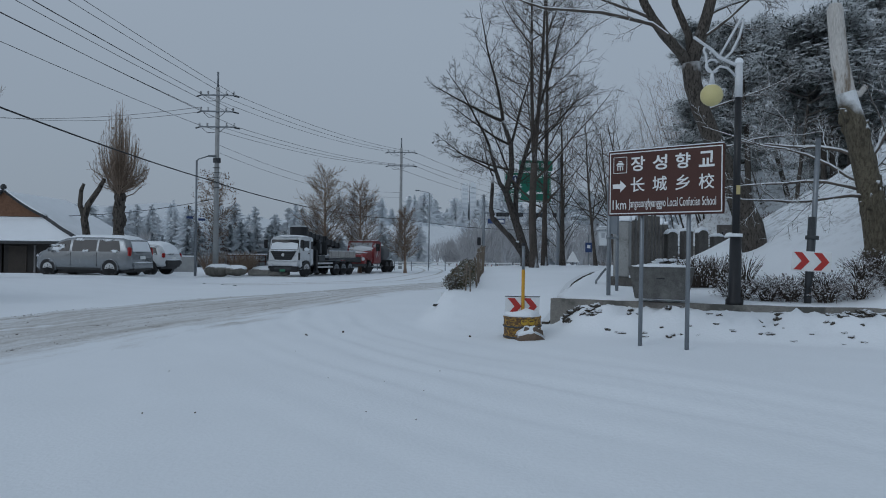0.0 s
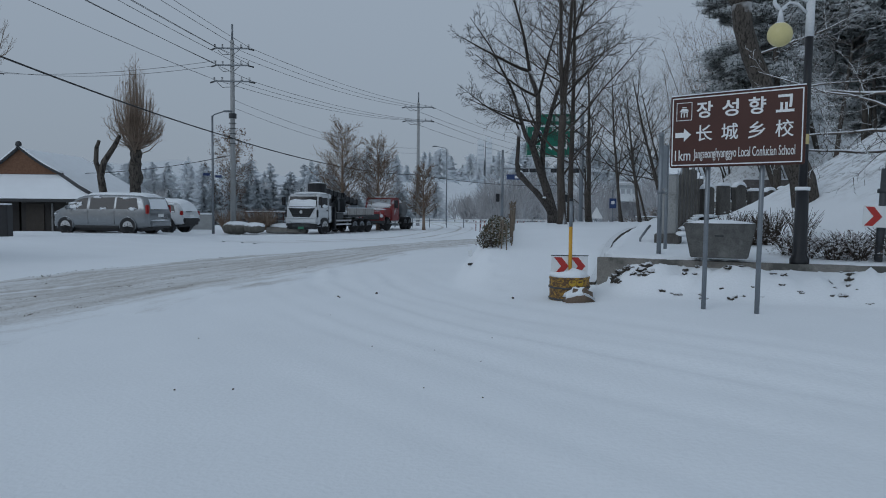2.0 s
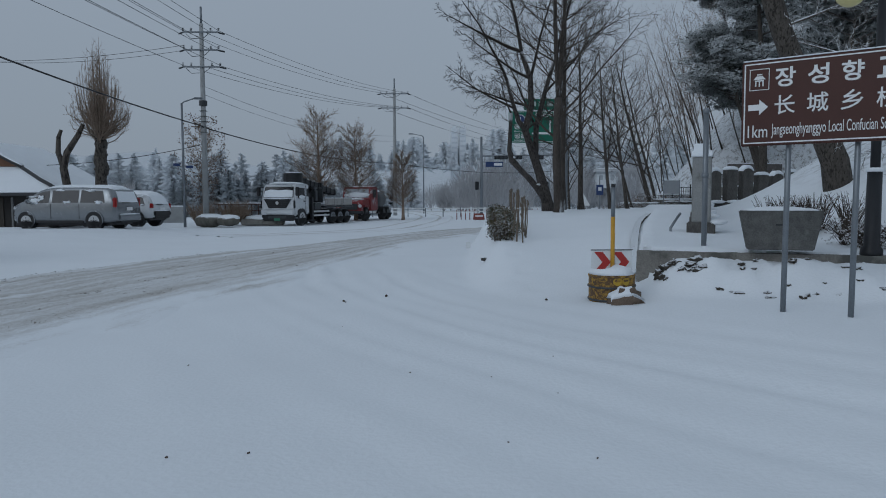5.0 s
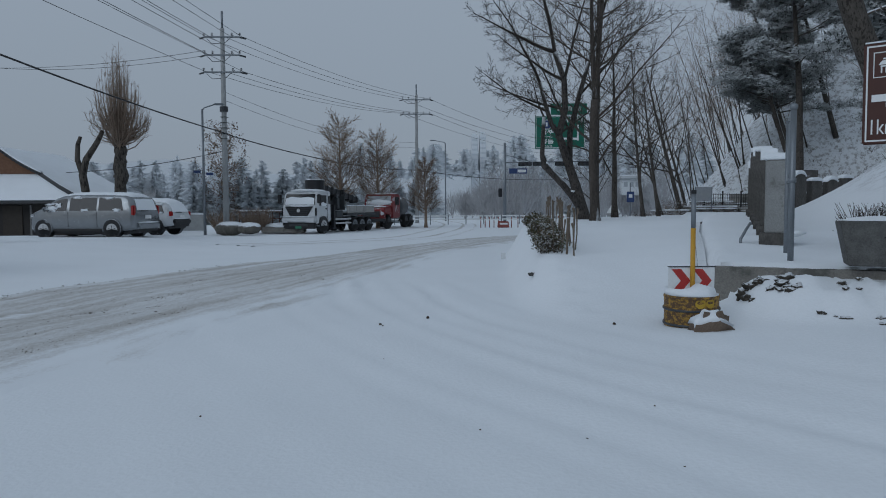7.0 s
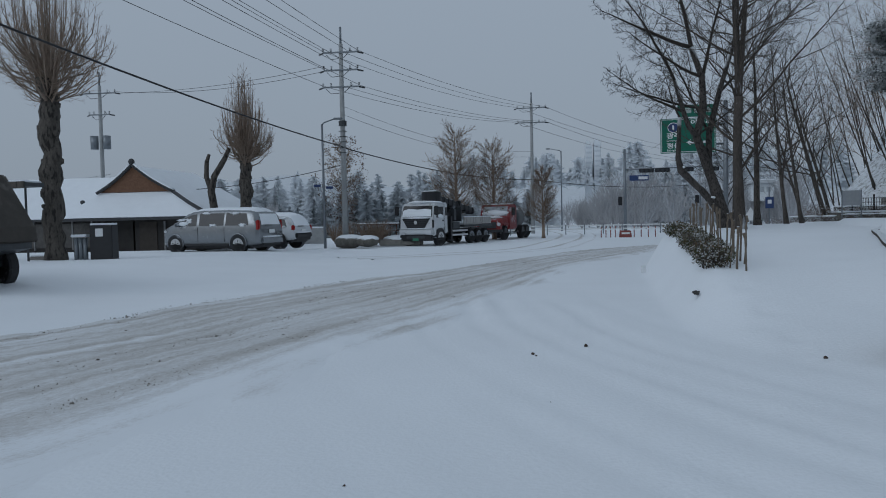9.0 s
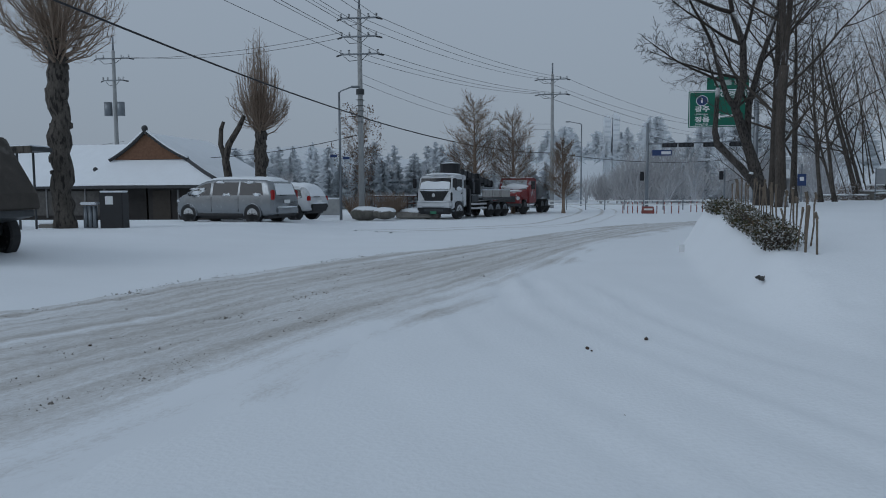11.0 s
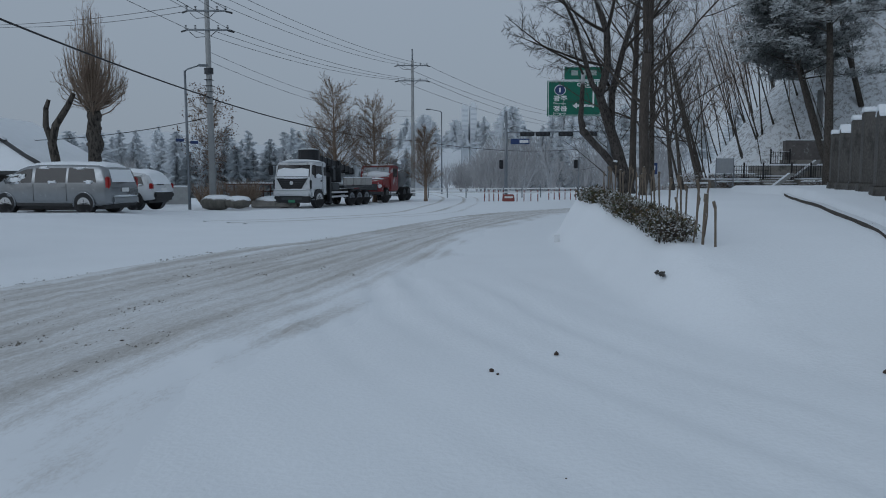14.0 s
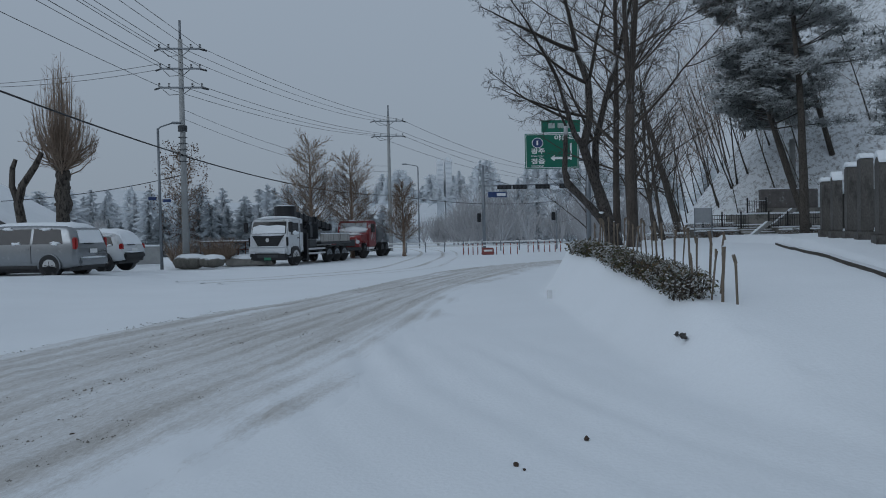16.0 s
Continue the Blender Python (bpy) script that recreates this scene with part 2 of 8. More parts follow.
def snow_ground():
    """Snow lying on the ground, with leaf litter and grass showing through on the hillside."""
    m = mat("ground_snow", (0.83, 0.86, 0.89), 0.75, vary=0.025, scale=0.6, fine=30, bump=0.3, spec=0.2)
    n, l = m.node_tree.nodes, m.node_tree.links
    b = n["Principled BSDF"]
    src = b.inputs["Base Color"].links[0].from_socket
    g = n.new("ShaderNodeNewGeometry")
    s = n.new("ShaderNodeSeparateXYZ")
    l.new(g.outputs["Position"], s.inputs[0])
    high = n.new("ShaderNodeMapRange")
    high.inputs[1].default_value, high.inputs[2].default_value = 1.5, 2.5
    l.new(s.outputs[2], high.inputs[0])
    litter = n.new("ShaderNodeTexNoise")
    litter.inputs["Scale"].default_value, litter.inputs["Detail"].default_value, litter.inputs["Roughness"].default_value = 3.0, 10, 0.78
    l.new(g.outputs["Position"], litter.inputs[0])
    cut = n.new("ShaderNodeMapRange")
    cut.inputs[1].default_value, cut.inputs[2].default_value = 0.49, 0.60
    l.new(litter.outputs[0], cut.inputs[0])
    both = n.new("ShaderNodeMath")
    both.operation = 'MULTIPLY'
    l.new(high.outputs[0], both.inputs[0])
    l.new(cut.outputs[0], both.inputs[1])
    soft = n.new("ShaderNodeMath")
    soft.operation = 'MULTIPLY'
    soft.inputs[1].default_value = 0.72
    l.new(both.outputs[0], soft.inputs[0])
    mix = n.new("ShaderNodeMixRGB")
    mix.inputs[2].default_value = (0.17, 0.155, 0.14, 1)
    l.new(soft.outputs[0], mix.inputs[0])
    l.new(src, mix.inputs[1])
    l.new(mix.outputs[0], b.inputs["Base Color"])
    return m


GX = axis([(-700, 80), (-220, 20), (-60, 3), (-18, 0.6), (-8, 0.22), (-1.5, 0.11), (9.0, 0.11), (10, 0.35), (34, 0.7), (60, 8), (220, 80), (700, 1)])
GY = axis([(-300, 40), (-60, 8), (-12, 1.0), (1, 0.3), (5, 0.12), (18, 0.2), (30, 0.5), (75, 2.0), (120, 15), (300, 90), (900, 1)])
ground = sheet(GX, GY, land).ob("ground", snow_ground(), smooth=True)
tagged(ground, "fresh white snow lying over ground, verge and wooded hillside", "ground", kind="structure")

# ---- the road: slush ruts worn into the snow ----
LEFT = [(-23.0, -8.0), (-16.2, 0.0), (-11.5, 6.0), (-8.6, 10.5), (-6.3, 14.6), (-5.6, 17.0), (-4.2, 21.0), (-1.9, 26.0), (0.2, 33.0), (2.6, 39.5), (6.0, 44.5), (10.5, 49.5), (13.5, 53.0), (15.5, 56.0)]
RIGHT = [(-15.5, -8.0), (-9.6, 0.0), (-5.5, 6.0), (-3.4, 9.8), (-2.6, 12.6), (-1.95, 15.0), (-1.0, 18.0), (0.9, 26.0), (3.1, 32.5), (6.1, 40.0), (9.3, 45.0), (12.5, 48.0), (14.8, 50.0), (16.5, 52.0)]


def spline(pts, t):
    i = min(int(t), len(pts) - 2)
    u = t - i
    p0, p1, p2, p3 = (Vector(pts[max(0, min(len(pts) - 1, k))]) for k in (i - 1, i, i + 1, i + 2))
    return 0.5 * ((2 * p1) + (p2 - p0) * u + (2 * p0 - 5 * p1 + 4 * p2 - p3) * u * u + (3 * p1 - p0 - 3 * p2 + p3) * u ** 3)


def slush():
    m = bpy.data.materials.new("road_slush")
    m.use_nodes = True
    n, l = m.node_tree.nodes, m.node_tree.links
    b = n["Principled BSDF"]
    b.inputs["Roughness"].default_value = 0.75
    b.inputs["Specular IOR Level"].default_value = 0.2
    uv = n.new("ShaderNodeUVMap")
    sp = n.new("ShaderNodeSeparateXYZ")
    l.new(uv.outputs[0], sp.inputs[0])
    mp = n.new("ShaderNodeMapping")
    mp.inputs["Scale"].default_value = (0.10, 2.4, 1)
    l.new(uv.outputs[0], mp.inputs[0])
    a = n.new("ShaderNodeTexNoise")
    a.inputs["Scale"].default_value, a.inputs["Detail"].default_value = 1.6, 6
    l.new(mp.outputs[0], a.inputs[0])
    mp2 = n.new("ShaderNodeMapping")
    mp2.inputs["Scale"].default_value = (1.2, 3.0, 1)
    l.new(uv.outputs[0], mp2.inputs[0])
    c = n.new("ShaderNodeTexNoise")
    c.inputs["Scale"].default_value, c.inputs["Detail"].default_value, c.inputs["Roughness"].default_value = 8.0, 12, 0.92
    l.new(mp2.outputs[0], c.inputs[0])
    at = n.new("ShaderNodeAttribute")
    at.attribute_name = "wear"
    add = n.new("ShaderNodeMath")
    add.operation = 'ADD'
    l.new(a.outputs[0], add.inputs[0])
    grain = n.new("ShaderNodeMapRange")
    grain.clamp = False
    grain.inputs[1].default_value, grain.inputs[2].default_value, grain.inputs[3].default_value, grain.inputs[4].default_value = 0.3, 0.7, 0.12, 0.88
    l.new(c.outputs[0], grain.inputs[0])
    l.new(grain.outputs[0], add.inputs[1])
    add2 = n.new("ShaderNodeMath")
    add2.operation = 'ADD'
    l.new(add.outputs[0], add2.inputs[0])
    l.new(at.outputs["Fac"], add2.inputs[1])
    r = n.new("ShaderNodeValToRGB")
    e = r.color_ramp.elements
    e[0].position, e[0].color = 0.46, (0.83, 0.86, 0.89, 1)
    e[1].position, e[1].color = 0.96, (0.16, 0.145, 0.125, 1)
    k = e.new(0.70)
    k.color = (0.50, 0.488, 0.47, 1)
    half = n.new("ShaderNodeMath")
    half.operation = 'MULTIPLY'
    half.inputs[1].default_value = 0.5
    l.new(add2.outputs[0], half.inputs[0])
    l.new(half.outputs[0], r.inputs[0])
    l.new(r.outputs[0], b.inputs["Base Color"])
    bp = n.new("ShaderNodeBump")
    bp.inputs["Strength"].default_value, bp.inputs["Distance"].default_value = 0.25, 0.02
    l.new(c.outputs[0], bp.inputs["Height"])
    l.new(bp.outputs[0], b.inputs["Normal"])
    return m


def road_strip():
    ns, nv = 500, 96
    verts, uvs, wear = [], [], []
    length = 0.0
    last = None
    for i in range(ns + 1):
        t = (len(LEFT) - 1) * i / ns
        a, b = spline(LEFT, t), spline(RIGHT, t)
        mid = (a + b) / 2
        if last is not None:
            length += (mid - last).length
        last = mid
        wide = (b - a).length
        for j in range(nv + 1):
            q = j / nv
            qq = -0.08 + 1.42 * q
            p = a + (b - a) * qq
            v = qq * 4.6
            w = 0.0
            dip = 0.0
            for c0, wid, deep in ((0.45, 0.16, 1.0), (1.05, 0.20, 0.7), (1.75, 0.22, 1.0), (2.35, 0.16, 0.55), (2.95, 0.24, 0.9), (3.55, 0.18, 0.7), (4.2, 0.2, 0.85), (4.85, 0.2, 0.5), (5.3, 0.26, 0.75), (5.8, 0.16, 0.4)):
                g = deep * math.exp(-((v - c0 - 0.08 * math.sin(length * 0.23 + c0)) / wid) ** 2)
                w += 0.23 * g
                dip += 0.012 * g
            rag = 0.10 * noise.fractal((p.x * 0.9, p.y * 0.5, 6.0), 0.8, 2.0, 3)
            edge = smooth_step(-0.08, 0.06, qq) * (1 - smooth_step(1.05, 1.30, qq + rag))
            fade = 1 - 0.75 * smooth_step(0.96, 1.06, qq)
            far = smooth_step(4.0, 9.0, length)
            z = land(p.x, p.y, True) + 0.03 * edge - 0.035 * (1 - edge) - dip * edge * (0.4 + 0.6 * fade)
            z += 0.016 * edge * fade * noise.fractal((p.x * 3.5, p.y * 3.5, 0.3), 0.6, 2.0, 4)
            verts.append((p.x, p.y, z))
            uvs.append((length, v))
            patch = noise.fractal((p.x * 0.55, p.y * 0.33, 2.0), 0.9, 2.0, 4)
            wear.append(w * (1 - 0.3 * smooth_step(0.96, 1.06, qq)) - 0.7 * (1 - edge) + (0.16 + 0.10 * patch) * fade + (-0.07 + 0.40 * patch * edge * edge) * (1 - fade) / 0.75)
    n1 = nv + 1
    faces = [(i * n1 + j, i * n1 + j + 1, (i + 1) * n1 + j + 1, (i + 1) * n1 + j) for i in range(ns) for j in range(nv)]
    me = bpy.data.meshes.new("road")
    me.from_pydata(verts, [], faces)
    lay = me.uv_layers.new(name="UVMap")
    idx = np.empty(len(me.loops), int)
    me.loops.foreach_get("vertex_index", idx)
    lay.data.foreach_set("uv", np.array(uvs)[idx].ravel())
    at = me.attributes.new("wear", 'FLOAT', 'POINT')
    at.data.foreach_set("value", np.array(wear))
    me.materials.append(slush())
    me.polygons.foreach_set("use_smooth", [True] * len(me.polygons))
    return tagged(new("road", me), "snow-covered road with brown slushy wheel ruts", "road", kind="structure")


road_strip()


def side_track():
    """Two wheel tracks that leave the road and bend away past the parked trucks."""
    line = [(-7.0, 33.5), (-3.2, 37.0), (-0.3, 42.2), (1.4, 50.6), (3.0, 61.0), (3.7, 75.0), (2.0, 96.0)]
    verts, faces, uvs, wear = [], [], [], []
    for off in (-0.85, 0.85, 1.9):
        base, length, last = len(verts), 0.0, None
        for i in range(161):
            t = (len(line) - 1) * i / 160
            p, q = spline(line, t), spline(line, min(t + 0.02, len(line) - 1.0001))
            d = (q - p)
            d = d.normalized() if d.length > 1e-6 else Vector((0, 1))
            side = Vector((d.y, -d.x))
            if last is not None:
                length += (p - last).length
            last = p
            for k in range(5):
                u = (k - 2) / 2
                r = p + side * (off + 0.26 * u)
                verts.append((r.x, r.y, land(r.x, r.y) + 0.026 - 0.02 * abs(u) ** 2 * 1.6))
                uvs.append((length, off + 3 + 0.26 * u))
                wear.append(0.30 - 0.75 * u * u - (0.2 if off > 1 else 0.0))
        faces += [(base + i * 5 + k, base + i * 5 + k + 1, base + (i + 1) * 5 + k + 1, base + (i + 1) * 5 + k) for i in range(160) for k in range(4)]
    me = bpy.data.meshes.new("side_track")
    me.from_pydata(verts, [], faces)
    lay = me.uv_layers.new(name="UVMap")
    idx = np.empty(len(me.loops), int)
    me.loops.foreach_get("vertex_index", idx)
    lay.data.foreach_set("uv", np.array(uvs)[idx].ravel())
    me.attributes.new("wear", 'FLOAT', 'POINT').data.foreach_set("value", np.array(wear))
    me.materials.append(bpy.data.materials["road_slush"])
    me.polygons.foreach_set("use_smooth", [True] * len(me.polygons))
    return tagged(new("road_track", me), "brown wheel tracks curving away over the snow", "road", kind="structure")


side_track()

# ==== THINGS ====

# ---- trees ----
def snow_topped(name, rgb, cover=0.75, bump=0.8, low=0.45, high=0.8, crack=None):
    """Bark or needles with snow lying on whatever faces up."""
    m = mat(name, rgb, 0.9, vary=0.35, scale=5, fine=35, bump=bump, stretch=(1, 1, 0.4), dirt=crack, dirt_amount=0.42 if crack else 0.0, dirt_scale=26)
    n, l = m.node_tree.nodes, m.node_tree.links
    b = n["Principled BSDF"]
    src = b.inputs["Base Color"].links[0].from_socket
    g = n.new("ShaderNodeNewGeometry")
    s = n.new("ShaderNodeSeparateXYZ")
    l.new(g.outputs["Normal"], s.inputs[0])
    nz = n.new("ShaderNodeTexNoise")
    nz.inputs["Scale"].default_value, nz.inputs["Detail"].default_value = 3.0, 4
    l.new(g.outputs["Position"], nz.inputs[0])
    a = n.new("ShaderNodeMath")
    a.operation = 'ADD'
    l.new(s.outputs[2], a.inputs[0])
    l.new(nz.outputs[0], a.inputs[1])
    r = n.new("ShaderNodeMapRange")
    r.inputs[1].default_value, r.inputs[2].default_value, r.inputs[4].default_value = low + 0.5, high + 0.5, cover
    l.new(a.outputs[0], r.inputs[0])
    mx = n.new("ShaderNodeMixRGB")
    mx.inputs[2].default_value = (0.80, 0.83, 0.86, 1)
    l.new(r.outputs[0], mx.inputs[0])
    l.new(src, mx.inputs[1])
    l.new(mx.outputs[0], b.inputs["Base Color"])
    return m


TWIG_DARK = mat("twig_dark", (0.042, 0.036, 0.031), 0.9, vary=0.25)
# hillside twigs: brown made paler than near twigs, as haze in the colour
TWIG_HAZY = mat("twig_hazed_brown", (0.23, 0.185, 0.155), 0.9, vary=0.15)
BARK_TOP = snow_topped("bark_with_snow", (0.088, 0.077, 0.066), 0.75, 1.4, 0.45, 0.8, (0.028, 0.024, 0.02))
BARK_DARK = snow_topped("dark_old_bark", (0.07, 0.062, 0.056), 0.8, 1.2, 0.45, 0.8, (0.018, 0.016, 0.015))
BARK_SNOWY = snow_topped("bough_under_snow", (0.10, 0.085, 0.072), 0.95, 0.8, 0.05, 0.35)
NEEDLES = snow_topped("pine_needles", (0.085, 0.10, 0.092), 0.7, 0.0, 0.2, 0.8)


def limb(rng, p, d, length, r, bend, k, wander, taper=0.25):
    """Points and radii of a branch that starts at p towards d and bends towards `bend`."""
    pts, rad = [Vector(p)], [r]
    d = Vector(d).normalized()
    for i in range(k):
        d = (d + Vector(bend) / k + Vector((rng.uniform(-1, 1), rng.uniform(-1, 1), rng.uniform(-1, 1))) * wander / k ** 0.5).normalized()
        pts.append(pts[-1] + d * length / k)
        rad.append(r * (1 - (1 - taper) * (i + 1) / k))
    return pts, rad


def sprout(rng, geo, pts, rad, spec, level, least=0.006):
    """Branches along a branch, level by level. spec: rows of (count, from, to, angle, length ratio, upward bend, wander)."""
    if level >= len(spec):
        return
    count, a, b, spread, ratio, lift, wander = spec[level]
    total = sum((q - p).length for p, q in zip(pts, pts[1:]))
    turn = rng.uniform(0, 6.28)
    for i in range(count):
        t = a + (b - a) * (i + rng.random()) / count
        f = t * (len(pts) - 1)
        j = min(int(f), len(pts) - 2)
        p = pts[j].lerp(pts[j + 1], f - j)
        r = rad[j] + (rad[j + 1] - rad[j]) * (f - j)
        d = (pts[j + 1] - pts[j]).normalized()
        turn += 2.4 + rng.uniform(-0.5, 0.5)
        side = d.orthogonal().normalized()
        side = (side * math.cos(turn) + d.cross(side) * math.sin(turn)).normalized()
        ang = radians(spread * rng.uniform(0.75, 1.2))
        dd = d * math.cos(ang) + side * math.sin(ang)
        ln = total * ratio * rng.uniform(0.6, 1.1) * (1.15 - 0.7 * t if level == 0 else 1.0)
        k = 5 if level == 0 else 3
        rr = max(least, min(r * 0.62, 0.0095 * ln + 0.003))
        q, s = limb(rng, p, dd, ln, rr, (0, 0, lift), k, wander, 0.2)
        geo.tube(q, s, 6 if level == 0 else 3 if level > 1 else 4, False)
        sprout(rng, geo, q, s, spec, level + 1, least)


def bare_tree(x, y, height, r, spec, seed, lean=(0, 0), label="", category="tree", bark=None, twig=None, z=None, wander=0.05, name="tree", group="", least=0.006):
    rng = random.Random(seed)
    base = land(x, y, False) if z is None else z
    o = thing(name, pose(x, y, base - 0.05), label, category, group)
    pts, rad = limb(rng, (0, 0, 0), (lean[0], lean[1], 1), height, r, (0, 0, 0.1), 12, wander, 0.12)
    g = Geo()
    flare = [rad[0] * 1.35] + rad[1:]
    g.tube(pts, flare, 10)
    part("trunk", g, bark or BARK, o, smooth=True)
    c = Geo()
    sprout(rng, c, pts, rad, spec, 0, least)
    part("crown", c, twig or TWIG, o, smooth=True)
    return o


def lump(geo, cx, cy, cz, a, b, c, seed, rough, n=14):
    k = len(geo.v)
    geo.ball((0, 0, 0), 1.0, n)
    for i in range(k, len(geo.v)):
        p = Vector(geo.v[i])
        q = 1 + rough * noise.fractal(p * 1.6 + Vector((seed * 3.1, seed * 1.7, 0)), 0.8, 2.0, 3)
        geo.v[i] = (cx + p.x * a * q, cy + p.y * b * q, cz + p.z * c * q)
    return geo


SPREADING = [(44, 0.16, 0.98, 60, 0.24, 0.3, 0.22), (10, 0.15, 0.98, 42, 0.40, 0.12, 0.3), (6, 0.2, 1.0, 40, 0.5, 0.1, 0.3)]
SPREADING_LOW = [(16, 0.2, 0.97, 50, 0.5, 0.25, 0.3), (7, 0.25, 0.98, 45, 0.42, 0.12, 0.3), (5, 0.3, 1.0, 42, 0.45, 0.1, 0.3)]
SAPLING = [(12, 0.25, 0.97, 38, 0.34, 0.2, 0.25), (6, 0.3, 1.0, 40, 0.4, 0.1, 0.3), (3, 0.4, 1.0, 40, 0.4, 0.1, 0.3)]

# the tall trees on the pavement, and those after them
def twin_tree():
    """Tall straight tree that forks into two leaders above head height."""
    rng = random.Random(3)
    x, y = 6.23, 28.3
    o = thing("tree", pose(x, y, land(x, y, False) - 0.1), "tall bare roadside tree with snow-dusted trunk forking into two leaders", "tree")
    stem = [Vector(p) for p in ((0, 0, 0), (0, 0, 0.25), (-0.03, 0, 0.9), (-0.08, 0, 1.9), (-0.07, 0.02, 3.0), (-0.03, 0, 4.0))]
    g = Geo().tube(stem, [0.22, 0.165, 0.145, 0.135, 0.125, 0.13], 12)
    c = Geo()
    for end, r in (((-0.22, 0.1, 14.0), 0.085), ((0.42, -0.1, 13.2), 0.092)):
        top = Vector(end)
        q = [stem[-1] + (top - stem[-1]) * t + Vector((0.10 * (1 if end[0] > 0 else -1) * math.sin(math.pi * t) * (1 - t), 0.05 * math.sin(9 * t), 0)) for t in (k / 11 for k in range(12))]
        rad = [r * (1 - 0.88 * t) for t in (k / 11 for k in range(12))]
        g.tube(q, rad, 9)
        sprout(rng, c, q, rad, [(30, 0.04, 0.98, 62, 0.30, 0.28, 0.22), (9, 0.15, 0.98, 42, 0.40, 0.12, 0.3), (6, 0.2, 1.0, 40, 0.5, 0.1, 0.3)], 0)
    for z, d, ln in ((1.75, (0.7, 0.1, 0.9), 2.6), (2.6, (-0.8, 0.3, 0.6), 3.0), (3.3, (0.9, -0.2, 0.7), 4.2)):
        q, rad = limb(rng, (-0.07, 0, z), d, ln, 0.045, (0, 0, 0.25), 6, 0.25, 0.2)
        c.tube(q, rad, 6, False)
        sprout(rng, c, q, rad, [(9, 0.2, 0.98, 45, 0.4, 0.15, 0.3), (6, 0.2, 1, 42, 0.45, 0.1, 0.3)], 0)
    part("trunk", g, BARK_SNOW, o, smooth=True)
    part("crown", c, TWIG, o, smooth=True)


twin_tree()
bare_tree(7.62, 33.8, 15.5, 0.13, SPREADING, 8, (0.004, 0), label="tall slender bare tree with many fine twigs", bark=BARK_SNOW)


def leaning_tree():
    """Dark old tree with three stems, of which one is sawn off."""
    rng = random.Random(5)
    x, y = 6.28, 30.1
    base = land(x, y, False) - 0.1
    o = thing("tree", pose(x, y, base), "dark forked tree leaning over the road with a sawn-off limb", "tree")
    g, c = Geo(), Geo()

    def local(points, dy=0.0):
        return [Vector((px - x, dy, pz - base)) for px, pz in points]
    a = local([(6.28, base), (6.2, 1.2), (5.98, 2.06), (5.68, 2.91), (5.38, 3.80), (5.6, 4.68), (5.56, 5.68), (5.23, 6.64)])
    g.tube(a, [0.30, 0.22, 0.17, 0.15, 0.13, 0.115, 0.10, 0.085], 10)
    left = local([(6.16, 1.2), (5.80, 1.72), (5.48, 2.1), (5.10, 2.48), (4.88, 2.71), (4.78, 3.1), (4.80, 3.5), (4.84, 4.41)], -0.1)
    g.tube(left, [0.13, 0.12, 0.115, 0.11, 0.125, 0.085, 0.075, 0.06], 9)
    third = local([(6.1, 1.5), (5.9, 2.3), (5.80, 3.0), (5.82, 3.9), (6.13, 5.18), (6.57, 6.69)], 0.2)
    g.tube(third, [0.14, 0.12, 0.11, 0.10, 0.085, 0.065], 9)
    fork = local([(5.38, 3.80), (5.12, 4.15), (4.97, 4.6), (4.7, 5.6)], -0.05)
    g.tube(fork, [0.10, 0.085, 0.075, 0.06], 8)
    part("trunk", g, BARK_DARK, o, smooth=True)
    spec = [(12, 0.12, 0.98, 50, 0.36, 0.12, 0.35), (8, 0.2, 1, 45, 0.42, 0.1, 0.3), (6, 0.2, 1, 42, 0.5, 0.1, 0.3)]
    for start, d, ln, r in ((a[7], (-0.9, 0.1, 0.25), 3.2, 0.07), (a[6], (-0.9, -0.2, 0.35), 3.0, 0.055), (a[5], (-1.0, 0.1, 0.12), 3.0, 0.05), (a[7], (-0.15, 0.1, 1), 5.0, 0.07), (a[6], (0.4, 0.2, 1), 4.5, 0.06),
                            (third[5], (0.25, 0.1, 1), 5.0, 0.06), (third[4], (0.7, -0.1, 0.8), 3.6, 0.05), (third[3], (-0.3, 0.3, 1), 4.0, 0.05), (fork[3], (-0.5, 0, 0.9), 3.6, 0.055), (fork[2], (-0.9, 0.1, 0.35), 2.8, 0.045), (left[7], (-0.4, 0, 0.8), 1.6, 0.035), (a[4], (0.8, 0.1, 0.7), 2.6, 0.04)):
        q, rad = limb(rng, start, d, ln, r, (0, 0, 0.2), 8, 0.24, 0.15)
        c.tube(q, rad, 6, False)
        sprout(rng, c, q, rad, spec, 0)
    part("crown", c, TWIG_DARK, o, smooth=True)
    for p in (left[4], left[1], a[1], a[4]):
        part("snow_patch", lump(Geo(), p.x + 0.03, p.y - 0.03, p.z + 0.11, 0.10, 0.08, 0.05, p.x, 0.4, 9), SNOW, o, "snow lodged in a fork", smooth=True)


leaning_tree()
for k, (x, y, h, r, lx) in enumerate([(8.66, 34.8, 7.5, 0.13, -0.06), (11.8, 41.0, 8.5, 0.10, -0.1), (14.6, 47.0, 9.0, 0.11, -0.2), (18.75, 54.6, 11.0, 0.17, -0.28), (16.9, 53.2, 9.0, 0.09, -0.3), (20.4, 58.0, 11.0, 0.13, -0.22), (13.6, 57.5, 8.0, 0.10, -0.1)]):
    bare_tree(x, y, h, r, SPREADING_LOW, 20 + k, (lx, 0), label="bare winter tree dusted with snow beside the pavement",
              bark=BARK_TOP, twig=TWIG, wander=0.1, group="bare trees along the pavement")

